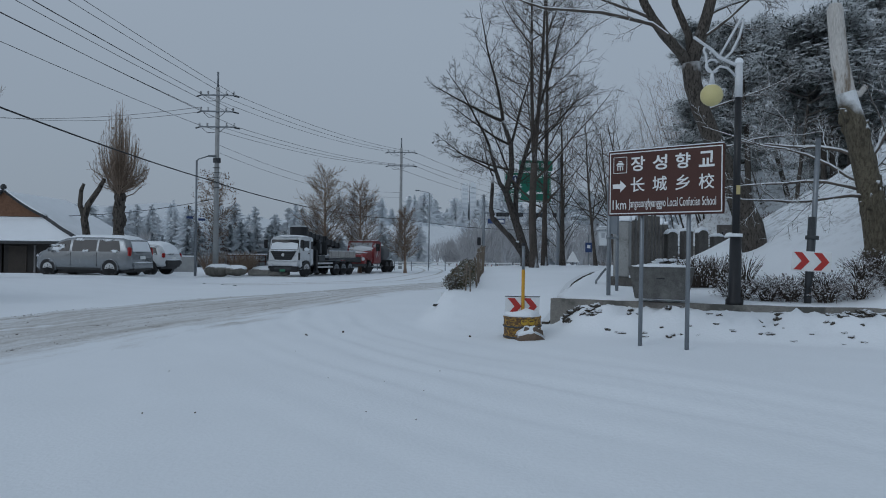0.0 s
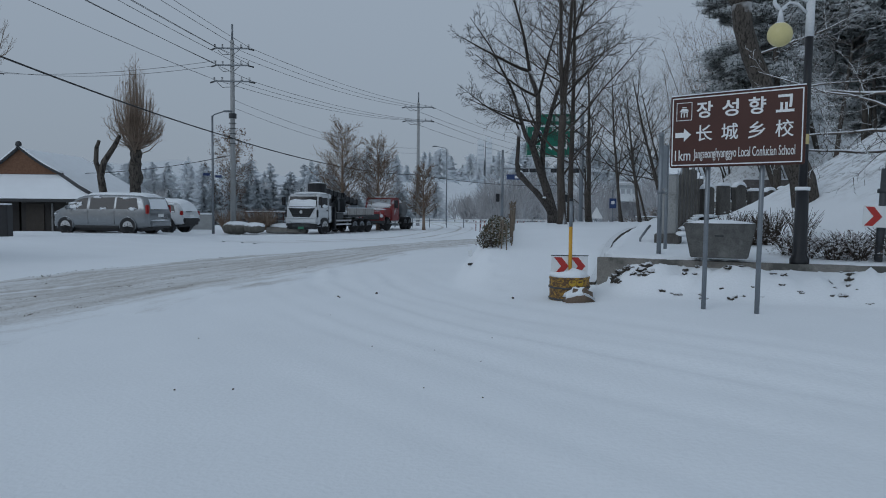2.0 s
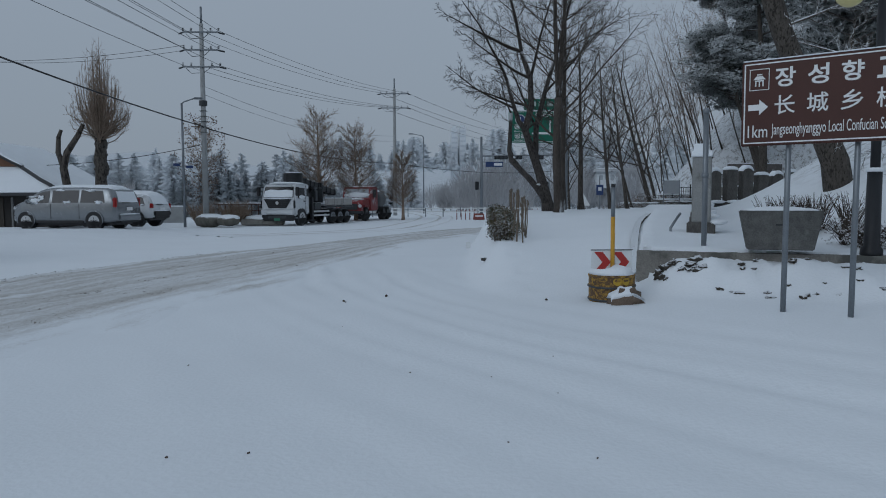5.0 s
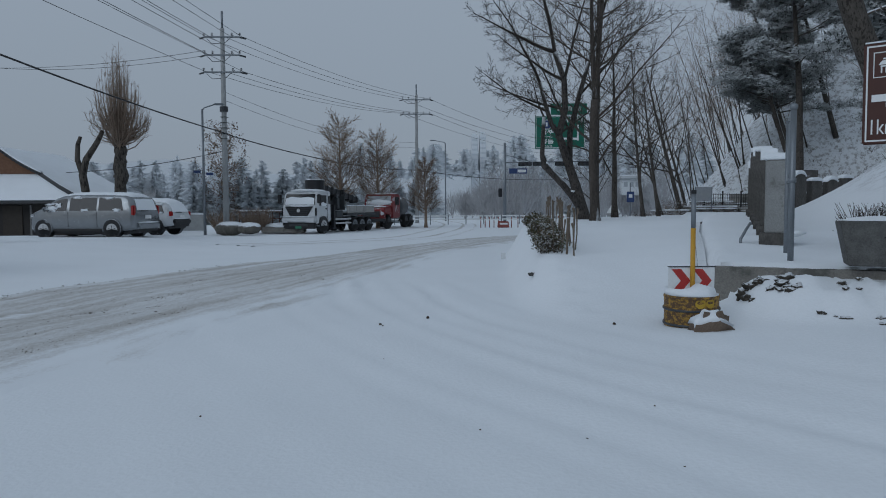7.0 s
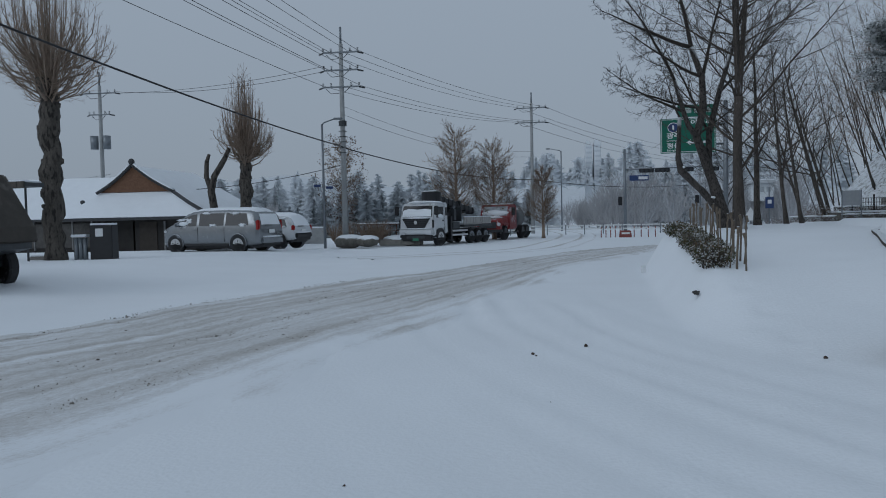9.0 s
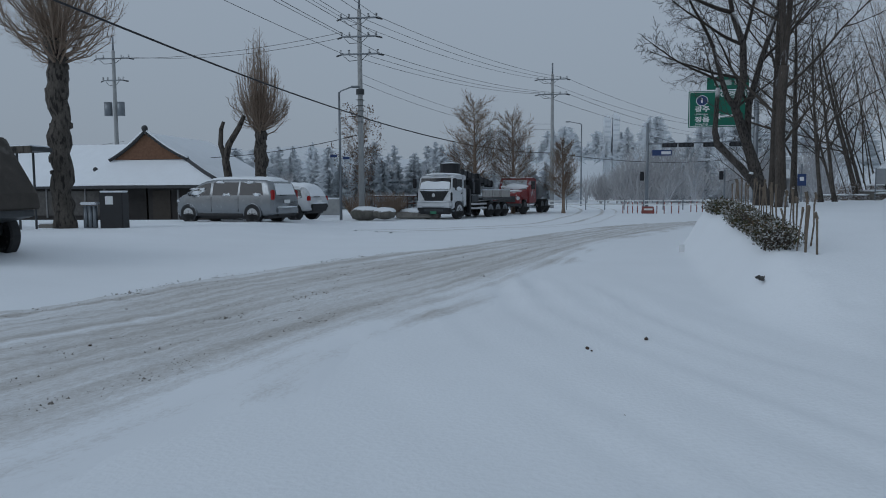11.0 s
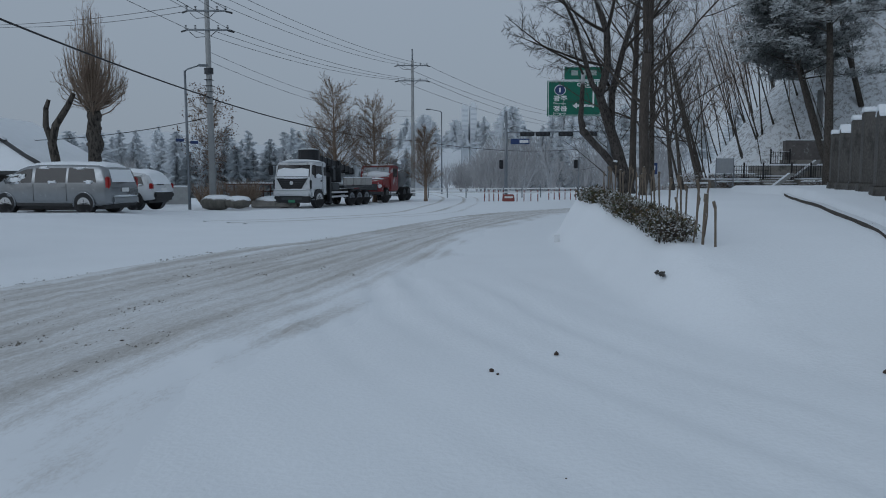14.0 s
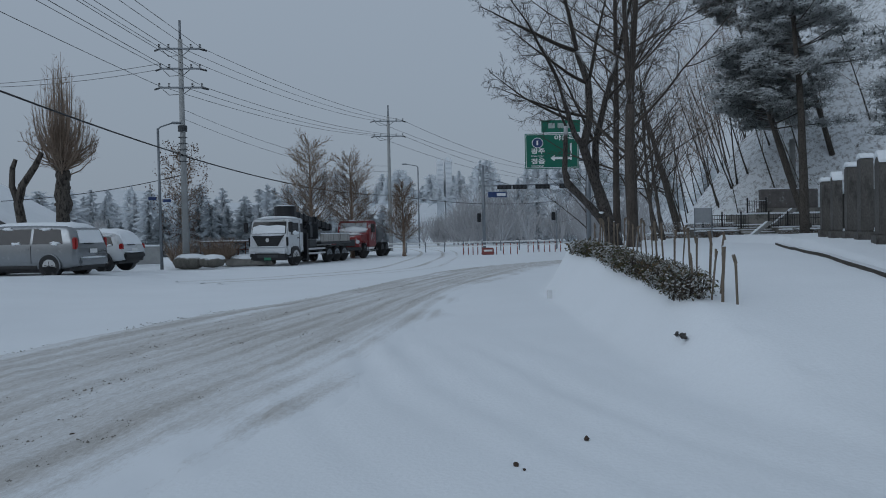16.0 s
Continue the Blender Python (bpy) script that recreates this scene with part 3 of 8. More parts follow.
# slender bare trees on the hillside
rng = random.Random(11)
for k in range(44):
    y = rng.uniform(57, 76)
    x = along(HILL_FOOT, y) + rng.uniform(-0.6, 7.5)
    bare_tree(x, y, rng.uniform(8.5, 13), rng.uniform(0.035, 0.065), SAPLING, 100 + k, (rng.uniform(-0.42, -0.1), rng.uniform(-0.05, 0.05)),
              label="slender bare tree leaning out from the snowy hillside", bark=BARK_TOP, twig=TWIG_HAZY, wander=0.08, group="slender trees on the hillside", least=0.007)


def pine(x, y, height, r, seed, lean=(0.0, 0.0), crown_from=0.45, spread=2.6, dense=False):
    rng = random.Random(seed)
    o = thing("pine_tree", pose(x, y, land(x, y, False) - 0.1), "dark green pine with crooked trunk and snow on its boughs", "tree", "pines on the hillside")
    pts, rad = limb(rng, (0, 0, 0), (lean[0], lean[1], 1), height, r, (0, 0, 0.15), 9, 0.12, 0.25)
    part("trunk", Geo().tube(pts, rad, 9), BARK_TOP, o, smooth=True)
    b, leaf = Geo(), Geo()
    n = 30 if dense else 22
    for i in range(n):
        t = crown_from + (0.98 - crown_from) * (i + rng.random()) / n
        f = t * (len(pts) - 1)
        j = min(int(f), len(pts) - 2)
        p = pts[j].lerp(pts[j + 1], f - j)
        a = rng.uniform(0, 6.28)
        ln = spread * (1.15 - 0.6 * (t - crown_from) / (1 - crown_from)) * rng.uniform(0.6, 1.1)
        q, s = limb(rng, p, (math.cos(a), math.sin(a), 0.15), ln, 0.055, (0, 0, 0.25), 4, 0.3, 0.25)
        b.tube(q, s, 5, False)
        for _ in range(20 if dense else 12):
            c = q[rng.choice((2, 3, 4))] + Vector((rng.uniform(-0.75, 0.75), rng.uniform(-0.75, 0.75), rng.uniform(-0.2, 0.3)))
            for _ in range(36):
                d = Vector((rng.gauss(0, 1), rng.gauss(0, 1), rng.gauss(0.25, 0.5))).normalized()
                e = d.orthogonal().normalized() * 0.045
                root = c + Vector((rng.gauss(0, 0.22), rng.gauss(0, 0.22), rng.gauss(0, 0.08)))
                leaf.add([root - e, root + e, root + d * rng.uniform(0.2, 0.38)], [(0, 1, 2)])
    part("bough", b, BARK_TOP, o, smooth=True)
    part("needles", leaf, NEEDLES, o)
    return o


PINES = [(25.1, 51.0, 17, 0.30, 0.0), (27.2, 53.6, 13, 0.22, -0.42), (28.6, 56.0, 13, 0.21, -0.36), (31.5, 58.0, 14, 0.20, -0.3), (30.2, 65.0, 12, 0.16, -0.25)]
place = random.Random(301)
for k in range(26):
    if k < 8:
        y = place.uniform(50, 68)
        x = along(HILL_FOOT, y) + place.uniform(12.0, 24)
    else:
        y = 29.0 + 0.8 * (k - 8) + place.uniform(-0.4, 0.4)
        x = 0.727 * (y - 8.6) + 1.5 + place.uniform(0.0, 7.5)
    PINES.append((x, y, place.uniform(6.5, 10.5), place.uniform(0.10, 0.17), place.uniform(-0.25, 0.05)))
for k, (x, y, h, r, lx) in enumerate(PINES):
    pine(x, y, h, r, 320 + k, (lx, 0), 0.58 if k else 0.55, 3.7 if k < 5 else 2.6, k < 5)


def big_right_tree():
    """The old leaning tree behind the signboard, with long low limbs."""
    rng = random.Random(41)
    base = Vector((9.62, 17.6, min(land(9.62, 17.6, False), 1.7) - 0.6))
    o = thing("tree", Matrix.Translation(base), "large old dark tree leaning out with long snow-lined boughs", "tree")

    def local(points, dy=0.0):
        return [Vector((px - base.x, dy, pz - base.z)) for px, pz in points]
    pts = local([(9.62, base.z), (9.44, 2.05), (9.08, 2.82), (8.62, 3.8), (8.25, 4.65), (8.05, 5.25), (7.99, 5.75)])
    g = Geo().tube(pts, [0.31, 0.27, 0.24, 0.215, 0.20, 0.20, 0.205], 12)
    left = local([(8.02, 5.6), (7.75, 6.0), (7.36, 6.4), (7.1, 6.75), (6.9, 7.1), (6.6, 7.9), (6.5, 8.8)])
    right = local([(7.99, 5.7), (8.2, 6.3), (8.36, 6.85), (8.5, 7.4), (8.6, 8.2), (8.4, 9.4)])
    mid = local([(8.1, 5.9), (8.02, 6.5), (7.7, 7.2), (7.6, 8.2)], 0.25)
    g.tube(left, [0.14, 0.125, 0.115, 0.105, 0.095, 0.075, 0.05], 9)
    g.tube(right, [0.17, 0.145, 0.13, 0.12, 0.10, 0.07], 9)
    g.tube(mid, [0.11, 0.09, 0.08, 0.05], 8)
    part("trunk", g, BARK_TOP, o, smooth=True)
    c = Geo()
    arch = local([(7.4, 6.35), (7.05, 6.60), (6.5, 6.72), (5.86, 6.84), (5.3, 6.86), (4.56, 6.9), (3.9, 7.1)], -0.1)
    arch_r = [0.06, 0.055, 0.05, 0.045, 0.038, 0.03, 0.018]
    c.tube(arch, arch_r, 7, False)
    spec = [(12, 0.15, 0.98, 54, 0.40, 0.1, 0.45), (8, 0.2, 1, 45, 0.42, 0.1, 0.35), (5, 0.3, 1, 42, 0.45, 0.1, 0.3)]
    sprout(rng, c, arch, arch_r, [(11, 0.2, 0.98, 50, 0.28, 0.25, 0.35), (7, 0.2, 1, 45, 0.42, 0.1, 0.35), (4, 0.3, 1, 42, 0.45, 0.1, 0.3)], 0)
    for start, d, ln, r in ((left[3], (-0.9, 0, 0.5), 3.4, 0.05), (left[5], (-0.5, 0.2, 0.9), 3.4, 0.05), (left[6], (0.1, 0.1, 1), 3.0, 0.045), (right[5], (0.2, 0.1, 1), 3.4, 0.06), (right[3], (0.8, -0.1, 0.7), 3.6, 0.05), (right[2], (0.9, 0.4, 0.5), 3.4, 0.045),
                            (mid[3], (-0.2, 0.2, 1), 3.2, 0.045), (pts[4], (0.9, 0.2, 0.35), 2.6, 0.035), (pts[3], (0.9, -0.2, 0.15), 2.4, 0.035), (right[1], (0.9, -0.3, 0.6), 3.4, 0.045)):
        q, rad = limb(rng, start, d, ln, r, (-0.1, 0, 0.1), 9, 0.42, 0.2)
        c.tube(q, rad, 7, False)
        sprout(rng, c, q, rad, spec, 0)
    part("crown", c, BARK_SNOWY, o, smooth=True)


big_right_tree()


def cut_trunk():
    rng = random.Random(43)
    o = thing("tree", pose(9.8, 13.5, land(9.8, 13.5, False) - 0.1), "broken lichened tree trunk with peeled top and snow-lined boughs", "tree")
    root = Vector((9.8, 13.5, land(9.8, 13.5, False) - 0.1))
    pts = [Vector((px - root.x, 0.0, pz - root.z)) for px, pz in ((9.8, root.z), (9.76, 1.56), (9.66, 2.19), (9.5, 2.88), (9.33, 3.56), (9.14, 4.2))]
    lichen = snow_topped("lichened_bark", (0.115, 0.10, 0.07), 0.9, 1.8, 0.3, 0.6, (0.06, 0.05, 0.036))
    g = Geo().tube(pts, [0.34, 0.225, 0.205, 0.195, 0.185, 0.16], 14)
    for i in range(46):
        t = rng.uniform(0.1, 4.6)
        p = pts[int(t)].lerp(pts[int(t) + 1], t - int(t))
        a = rng.uniform(0, 6.28)
        lump(g, p.x + 0.165 * math.cos(a), p.y + 0.165 * math.sin(a), p.z, 0.065, 0.065, rng.uniform(0.08, 0.2), i, 0.8, 7)
    part("trunk", g, lichen, o, smooth=True)
    pale = mat("peeled_wood", (0.50, 0.48, 0.45), 0.85, vary=0.25, scale=4, bump=0.5, stretch=(1, 1, 0.2), dirt=(0.2, 0.16, 0.12), dirt_amount=0.35, dirt_scale=6)
    top = [Vector((px - root.x, 0.0, pz - root.z)) for px, pz in ((9.3, 3.7), (9.14, 4.2), (9.03, 4.73), (8.98, 5.2), (8.94, 5.6), (8.95, 5.72))]
    part("broken_top", Geo().tube(top, [0.12, 0.158, 0.145, 0.14, 0.135, 0.10], 12), pale, o, "pale peeled broken stump", smooth=True)
    part("stub", Geo().tube([top[1], top[1] + Vector((0.25, 0, -0.02)), top[1] + Vector((0.36, 0, 0.12))], [0.07, 0.06, 0.05], 8), pale, o, smooth=True)
    c = Geo()
    for h, d, ln in ((2.05, (-1, 0.15, -0.02), 3.0), (2.15, (-1, 0.5, 0.3), 2.8), (2.0, (1, 0, 0.1), 3.0), (2.5, (0.8, 0.5, 0.5), 3.2), (2.9, (-0.9, 0.8, 0.6), 3.0), (2.3, (-0.7, 1, 0.5), 3.2), (2.7, (0.7, -0.1, 0.9), 3.0), (2.2, (0.6, 1, 0.4), 3.4)):
        t = h / 3.0 * 3.4
        q, s = limb(rng, pts[int(t)].lerp(pts[int(t) + 1], t - int(t)), d, ln, 0.042, (0, 0, 0.2), 8, 0.55, 0.25)
        c.tube(q, s, 6, False)
        sprout(rng, c, q, s, [(9, 0.15, 0.98, 50, 0.34, 0.12, 0.45), (6, 0.2, 1, 45, 0.42, 0.1, 0.35), (3, 0.3, 1, 42, 0.45, 0.1, 0.3)], 0)
    part("crown", c, BARK_SNOWY, o, smooth=True)


cut_trunk()


def pollard(x, y, z, fork, top, r, width, seed, twig, label, fat=1.0):
    """Tree cut back hard, with a tall brush of upright shoots."""
    rng = random.Random(seed)
    o = thing("tree", pose(x, y, z - 0.05), label, "tree")
    g = Geo()
    pts = [Vector((0.05 * math.sin(i * 1.1), 0.05 * math.cos(i * 1.9), fork * i / 22)) for i in range(23)]
    g.tube(pts, [r * (1.2 if i == 0 else 0.8 + 0.34 * rng.random()) for i in range(23)], 12)
    for i in range(34):
        a, h = rng.uniform(0, 6.28), rng.uniform(0.3, 1.0) * fork
        g.ball((r * 0.85 * math.cos(a), r * 0.85 * math.sin(a), h), r * rng.uniform(0.2, 0.45), 6)
    part("trunk", g, BARK, o, smooth=True)
    c = Geo()
    h = top - fork
    for i in range(118):
        a = rng.uniform(0, 6.28)
        out = width * 0.5 * rng.random() ** (0.55 if i > 34 else 2.2)
        p = Vector((0, 0, fork * rng.uniform(0.84, 1.06)))
        reach = h * (1.0 - 0.78 * (out / (width * 0.5)) ** 1.5) * rng.uniform(0.72, 1.02)
        q = [p, p + Vector((math.cos(a) * out * 0.55, math.sin(a) * out * 0.55, reach * 0.22)),
             p + Vector((math.cos(a) * out * 0.9, math.sin(a) * out * 0.9, reach * 0.55)), p + Vector((math.cos(a) * out, math.sin(a) * out, reach))]
        s = [(0.032 if i > 9 else 0.06) * fat, (0.02 if i > 9 else 0.036) * fat, 0.012 * fat, 0.004 * fat]
        c.tube(q, s, 4, False)
        sprout(rng, c, q, s, [(13, 0.12, 0.98, 36, 0.2, 0.22, 0.25), (4, 0.3, 1, 34, 0.45, 0.15, 0.25)], 0, 0.0045 * fat)
    part("crown", c, twig, o, smooth=True)


pollard(-15.25, 44.0, 0.2, 4.85, 9.95, 0.33, 3.35, 61, TWIG_BROWN, "pollarded tree with a brush of upright brown shoots by the house", 1.5)
pollard(-15.45, 28.0, 0.2, 6.0, 10.6, 0.32, 4.6, 62, TWIG_BROWN, "knobbly pollarded tree with thick trunk before the house")


def vine_tree():
    """Bare tree hung with dry vine and clumps of withered leaves."""
    o = bare_tree(-11.5, 50.5, 5.6, 0.15, [(26, 0.3, 0.98, 55, 0.36, 0.35, 0.25), (7, 0.2, 0.98, 42, 0.42, 0.12, 0.3), (4, 0.3, 1.0, 40, 0.5, 0.1, 0.3)], 66, z=0.0,
                  label="bare tree overgrown with dry vine behind the utility pole", twig=TWIG_BROWN, bark=TWIG_BROWN, least=0.018)
    rng = random.Random(67)
    g = Geo()
    for k in range(170):
        a, u = rng.uniform(0, 6.28), rng.random() ** 0.5
        h = rng.uniform(1.4, 6.6)
        w = 1.9 * (1 - abs(h - 4.0) / 5.0)
        c = Vector((w * u * math.cos(a), w * u * math.sin(a), h))
        for _ in range(9):
            p = c + Vector((rng.gauss(0, 0.1), rng.gauss(0, 0.1), rng.gauss(0, 0.14)))
            d = Vector((rng.gauss(0, 1), rng.gauss(0, 1), rng.gauss(-0.6, 0.7))).normalized()
            e = d.orthogonal().normalized()
            q = rng.uniform(0.06, 0.12)
            g.add([p, p + d * q * 0.5 + e * q * 0.4, p + d * q, p + d * q * 0.5 - e * q * 0.4], [(0, 1, 2, 3)])
    part("withered_leaves", g, mat("withered_leaf", (0.13, 0.085, 0.06), 0.9, vary=0.3), o, "clumps of withered brown leaves")


vine_tree()


FEATHERY = [(70, 0.2, 0.97, 60, 0.38, 0.34, 0.18), (15, 0.12, 0.98, 34, 0.34, 0.25, 0.22), (4, 0.2, 1.0, 34, 0.42, 0.15, 0.25)]
TWIG_GINKGO = mat("twig_ochre_brown", (0.21, 0.15, 0.105), 0.9, vary=0.15)
for k, (x, y, h, r, label) in enumerate(((-5.3, 60.0, 8.1, 0.17, "bare brown-twigged tree behind the crane truck"), (-2.6, 61.0, 7.2, 0.15, "bare brown-twigged tree behind the red truck"), (1.1, 61.5, 5.1, 0.13, "small bare brown tree beside the far utility pole"))):
    bare_tree(x, y, h, r, FEATHERY, 63 + k, label=label, bark=TWIG_BROWN, twig=TWIG_GINKGO, z=-0.35, least=0.012)


def stump_tree():
    o = thing("tree", pose(-16.7, 43.5, 0.15), "dead dark forked tree trunk with lopped limbs", "tree")
    g = Geo()
    g.tube([(0, 0, 0), (-0.1, 0, 1.6), (-0.3, 0, 2.9), (-0.1, 0, 3.7), (0.5, 0, 4.6), (0.8, 0, 5.2)], [0.26, 0.22, 0.2, 0.17, 0.14, 0.1], 9)
    g.tube([(-0.28, 0, 2.9), (-0.55, 0, 3.7), (-0.5, 0, 4.5), (-0.35, 0, 4.9)], [0.17, 0.14, 0.12, 0.09], 8)
    part("trunk", g, BARK, o, smooth=True)


stump_tree()


# ---- far woods ----
def conifer_geo(geo, rng, x, y, z, h, w, dense=1.0):
    """Loose conifer of ragged boughs, some of them broad and round-headed."""
    geo.tube([(x, y, z), (x, y, z + h * 0.95)], [0.12, 0.02], 5, False)
    blunt = rng.uniform(0.35, 0.85)
    whorl = rng.uniform(0.45, 0.8)
    for i in range(int((300 + h * 46) * dense)):
        t = rng.random() ** 0.8
        a = rng.uniform(0, 6.28)
        tier = 0.62 + 0.38 * math.cos(2 * math.pi * t * h / whorl + a)
        rr = w * ((1.03 - t) ** blunt) * tier * rng.uniform(0.35, 1.1)
        zc = z + h * (0.04 + 0.96 * t)
        d = Vector((math.cos(a), math.sin(a), 0))
        s = Vector((-math.sin(a), math.cos(a), 0)) * (0.07 + 0.10 * rr)
        p = Vector((x, y, zc))
        lift = rng.uniform(-0.45, 0.2) * rr
        tip = p + d * rr + Vector((0, 0, lift))
        geo.add([p + d * rr * 0.25 - s, p + d * rr * 0.25 + s, tip], [(0, 1, 2)])
        drop = Vector((0, 0, -0.12 - 0.1 * rr))
        geo.add([p + d * rr * 0.3 + drop, p + d * rr * 0.3 - drop * 0.6, tip], [(0, 1, 2)])


def far_wood(name, boxes, material, label):
    rng = random.Random(name)
    g = Geo()
    for x0, x1, y0, y1, z, h0, h1, slim, count in boxes:
        for _ in range(count):
            h = rng.uniform(h0, h1)
            conifer_geo(g, rng, rng.uniform(x0, x1), rng.uniform(y0, y1), z, h, h * slim * rng.uniform(0.8, 1.25))
    tagged(g.ob(name, material), label, "trees", kind="stuff")


def bare_wood_geo(geo, rng, x, y, z, h, w):
    """A leafless crown far off: a short trunk, limbs and a haze of fine twigs."""
    for _ in range(4):
        a = rng.uniform(0, 6.28)
        geo.tube([(x, y, z), (x + 0.2 * w * math.cos(a), y, z + h * 0.35), (x + 0.6 * w * math.cos(a), y + 0.5 * w * math.sin(a), z + h * 0.75)], [0.10, 0.07, 0.02], 4, False)
    for i in range(int(90 + h * 26)):
        a = rng.uniform(0, 6.28)
        u = rng.random() ** 0.6
        zc = z + h * rng.uniform(0.08, 0.85)
        rr = w * u * math.sin(min(3.0, 0.5 + 2.6 * (zc - z) / h))
        p = Vector((x + rr * math.cos(a), y + rr * math.sin(a), zc))
        d = Vector((0.6 * math.cos(a) * u + rng.gauss(0, 0.25), 0.5 * math.sin(a) * u, 1)) * rng.uniform(0.6, 1.5)
        e = Vector((0.02 + 0.025 * rng.random(), 0.03 * rng.uniform(-1, 1), 0))
        geo.add([p - e, p + e, p + d], [(0, 1, 2)])


def far_bare_wood(name, boxes, material, label):
    rng = random.Random(name)
    g = Geo()
    for x0, x1, y0, y1, z, h0, h1, count in boxes:
        for _ in range(count):
            h = rng.uniform(h0, h1)
            bare_wood_geo(g, rng, rng.uniform(x0, x1), rng.uniform(y0, y1), z, h, h * rng.uniform(0.35, 0.5))
    tagged(g.ob(name, material), label, "trees", kind="stuff")


# haze is put into these needle colours: paler with each row farther off
NEEDLES_ROW = mat("hazed_evergreen", (0.42, 0.455, 0.485), 0.95, vary=0.2, scale=0.6, fine=8)
NEEDLES_PINE = mat("hazed_pine", (0.72, 0.75, 0.78), 0.95, vary=0.15, scale=0.4, fine=6)
NEEDLES_RIDGE = mat("hazed_ridge_pine", (0.84, 0.87, 0.90), 0.95, vary=0.08, scale=0.3, fine=4)
# far twigs: grey lightened in the base colour to stand for haze
TWIG_FAR_HAZE = mat("twig_haze_grey", (0.40, 0.40, 0.41), 0.95, vary=0.15)
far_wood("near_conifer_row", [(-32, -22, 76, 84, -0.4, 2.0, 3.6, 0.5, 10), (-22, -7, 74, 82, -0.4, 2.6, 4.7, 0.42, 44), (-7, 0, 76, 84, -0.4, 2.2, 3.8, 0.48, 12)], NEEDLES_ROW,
         "row of dark evergreens beyond the parking ground, greyed for haze")
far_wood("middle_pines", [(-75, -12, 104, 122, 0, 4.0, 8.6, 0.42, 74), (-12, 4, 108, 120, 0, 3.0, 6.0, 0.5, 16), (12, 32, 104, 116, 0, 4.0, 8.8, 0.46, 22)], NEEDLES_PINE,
         "grey pines with haze put into their pale colour")
far_bare_wood("bare_woods", [(9.5, 32, 92, 108, -0.3, 3.5, 7.5, 34), (4, 10, 96, 106, -0.3, 2.0, 4.0, 8), (-50, -6, 92, 104, 0, 2, 5, 26)], TWIG_FAR_HAZE, "grey-brown leafless woods, twig colour lightened for haze")
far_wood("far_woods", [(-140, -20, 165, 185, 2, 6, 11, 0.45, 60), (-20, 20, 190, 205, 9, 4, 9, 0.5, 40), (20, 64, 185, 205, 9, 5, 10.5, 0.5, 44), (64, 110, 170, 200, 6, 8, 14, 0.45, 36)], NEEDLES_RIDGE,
         "distant conifer woods on the skyline, paled for haze")


# ---- writing ----
def letters(text, size, wide=None, high=None, bold=0.0, depth=0.002):
    """A mesh of the words, lying in x and z, from x = 0 and z = 0, facing -y; stretched to a width and height where given."""
    cu = bpy.data.curves.new("words", 'FONT')
    cu.body, cu.size, cu.extrude, cu.offset, cu.resolution_u = text, size, depth, bold, 3
    tmp = new("words", cu)
    bpy.context.view_layer.update()
    me = bpy.data.meshes.new_from_object(tmp.evaluated_get(bpy.context.evaluated_depsgraph_get()))
    bpy.data.objects.remove(tmp)
    bpy.data.curves.remove(cu)
    co = np.empty(len(me.vertices) * 3)
    me.vertices.foreach_get("co", co)
    co = co.reshape(-1, 3)
    lo, hi = co.min(0), co.max(0)
    sx = wide / (hi[0] - lo[0]) if wide else 1.0
    sy = high / (hi[1] - lo[1]) if high else 1.0
    out = np.stack([(co[:, 0] - lo[0]) * sx, -co[:, 2], (co[:, 1] - lo[1]) * sy], 1)
    me.vertices.foreach_set("co", out.ravel())
    me.update()
    return me


def write(text, parent, x, y, z, size, material, wide=None, high=None, bold=0.0):
    me = letters(text, size, wide, high, bold)
    me.materials.append(material)
    o = new("lettering", me)
    o.parent = parent
    o.matrix_basis = Matrix.Translation((x, y, z))
    return o


WHITE = mat("white_paint", (0.74, 0.75, 0.75), 0.55, vary=0.05, scale=8)
RED = mat("red_reflective_film", (0.42, 0.035, 0.03), 0.5, vary=0.1, scale=10)
BROWN_SIGN = mat("brown_sign_face", (0.062, 0.021, 0.015), 0.5, vary=0.1, scale=5)
GREEN_SIGN = mat("green_sign_face", (0.012, 0.13, 0.085), 0.5, vary=0.1, scale=2)
BLUE_SIGN = mat("blue_sign_face", (0.03, 0.055, 0.15), 0.5, vary=0.1, scale=3)
YELLOW = mat("worn_yellow_paint", (0.34, 0.20, 0.035), 0.65, vary=0.3, scale=12, bump=0.4, dirt=(0.10, 0.058, 0.03), dirt_amount=0.6, dirt_scale=20, stretch=(1, 1, 1.4))
YELLOW_POST = mat("yellow_post_paint", (0.55, 0.30, 0.03), 0.6, vary=0.15, dirt=(0.2, 0.14, 0.06), dirt_amount=0.15, dirt_scale=6)


def ring(geo, x0, x1, z0, z1, w, y, t=0.002):
    geo.box((x0 + x1) / 2, y, z0 + w / 2, x1 - x0, t, w).box((x0 + x1) / 2, y, z1 - w / 2, x1 - x0, t, w)
    return geo.box(x0 + w / 2, y, (z0 + z1) / 2, w, t, z1 - z0 - 2 * w).box(x1 - w / 2, y, (z0 + z1) / 2, w, t, z1 - z0 - 2 * w)


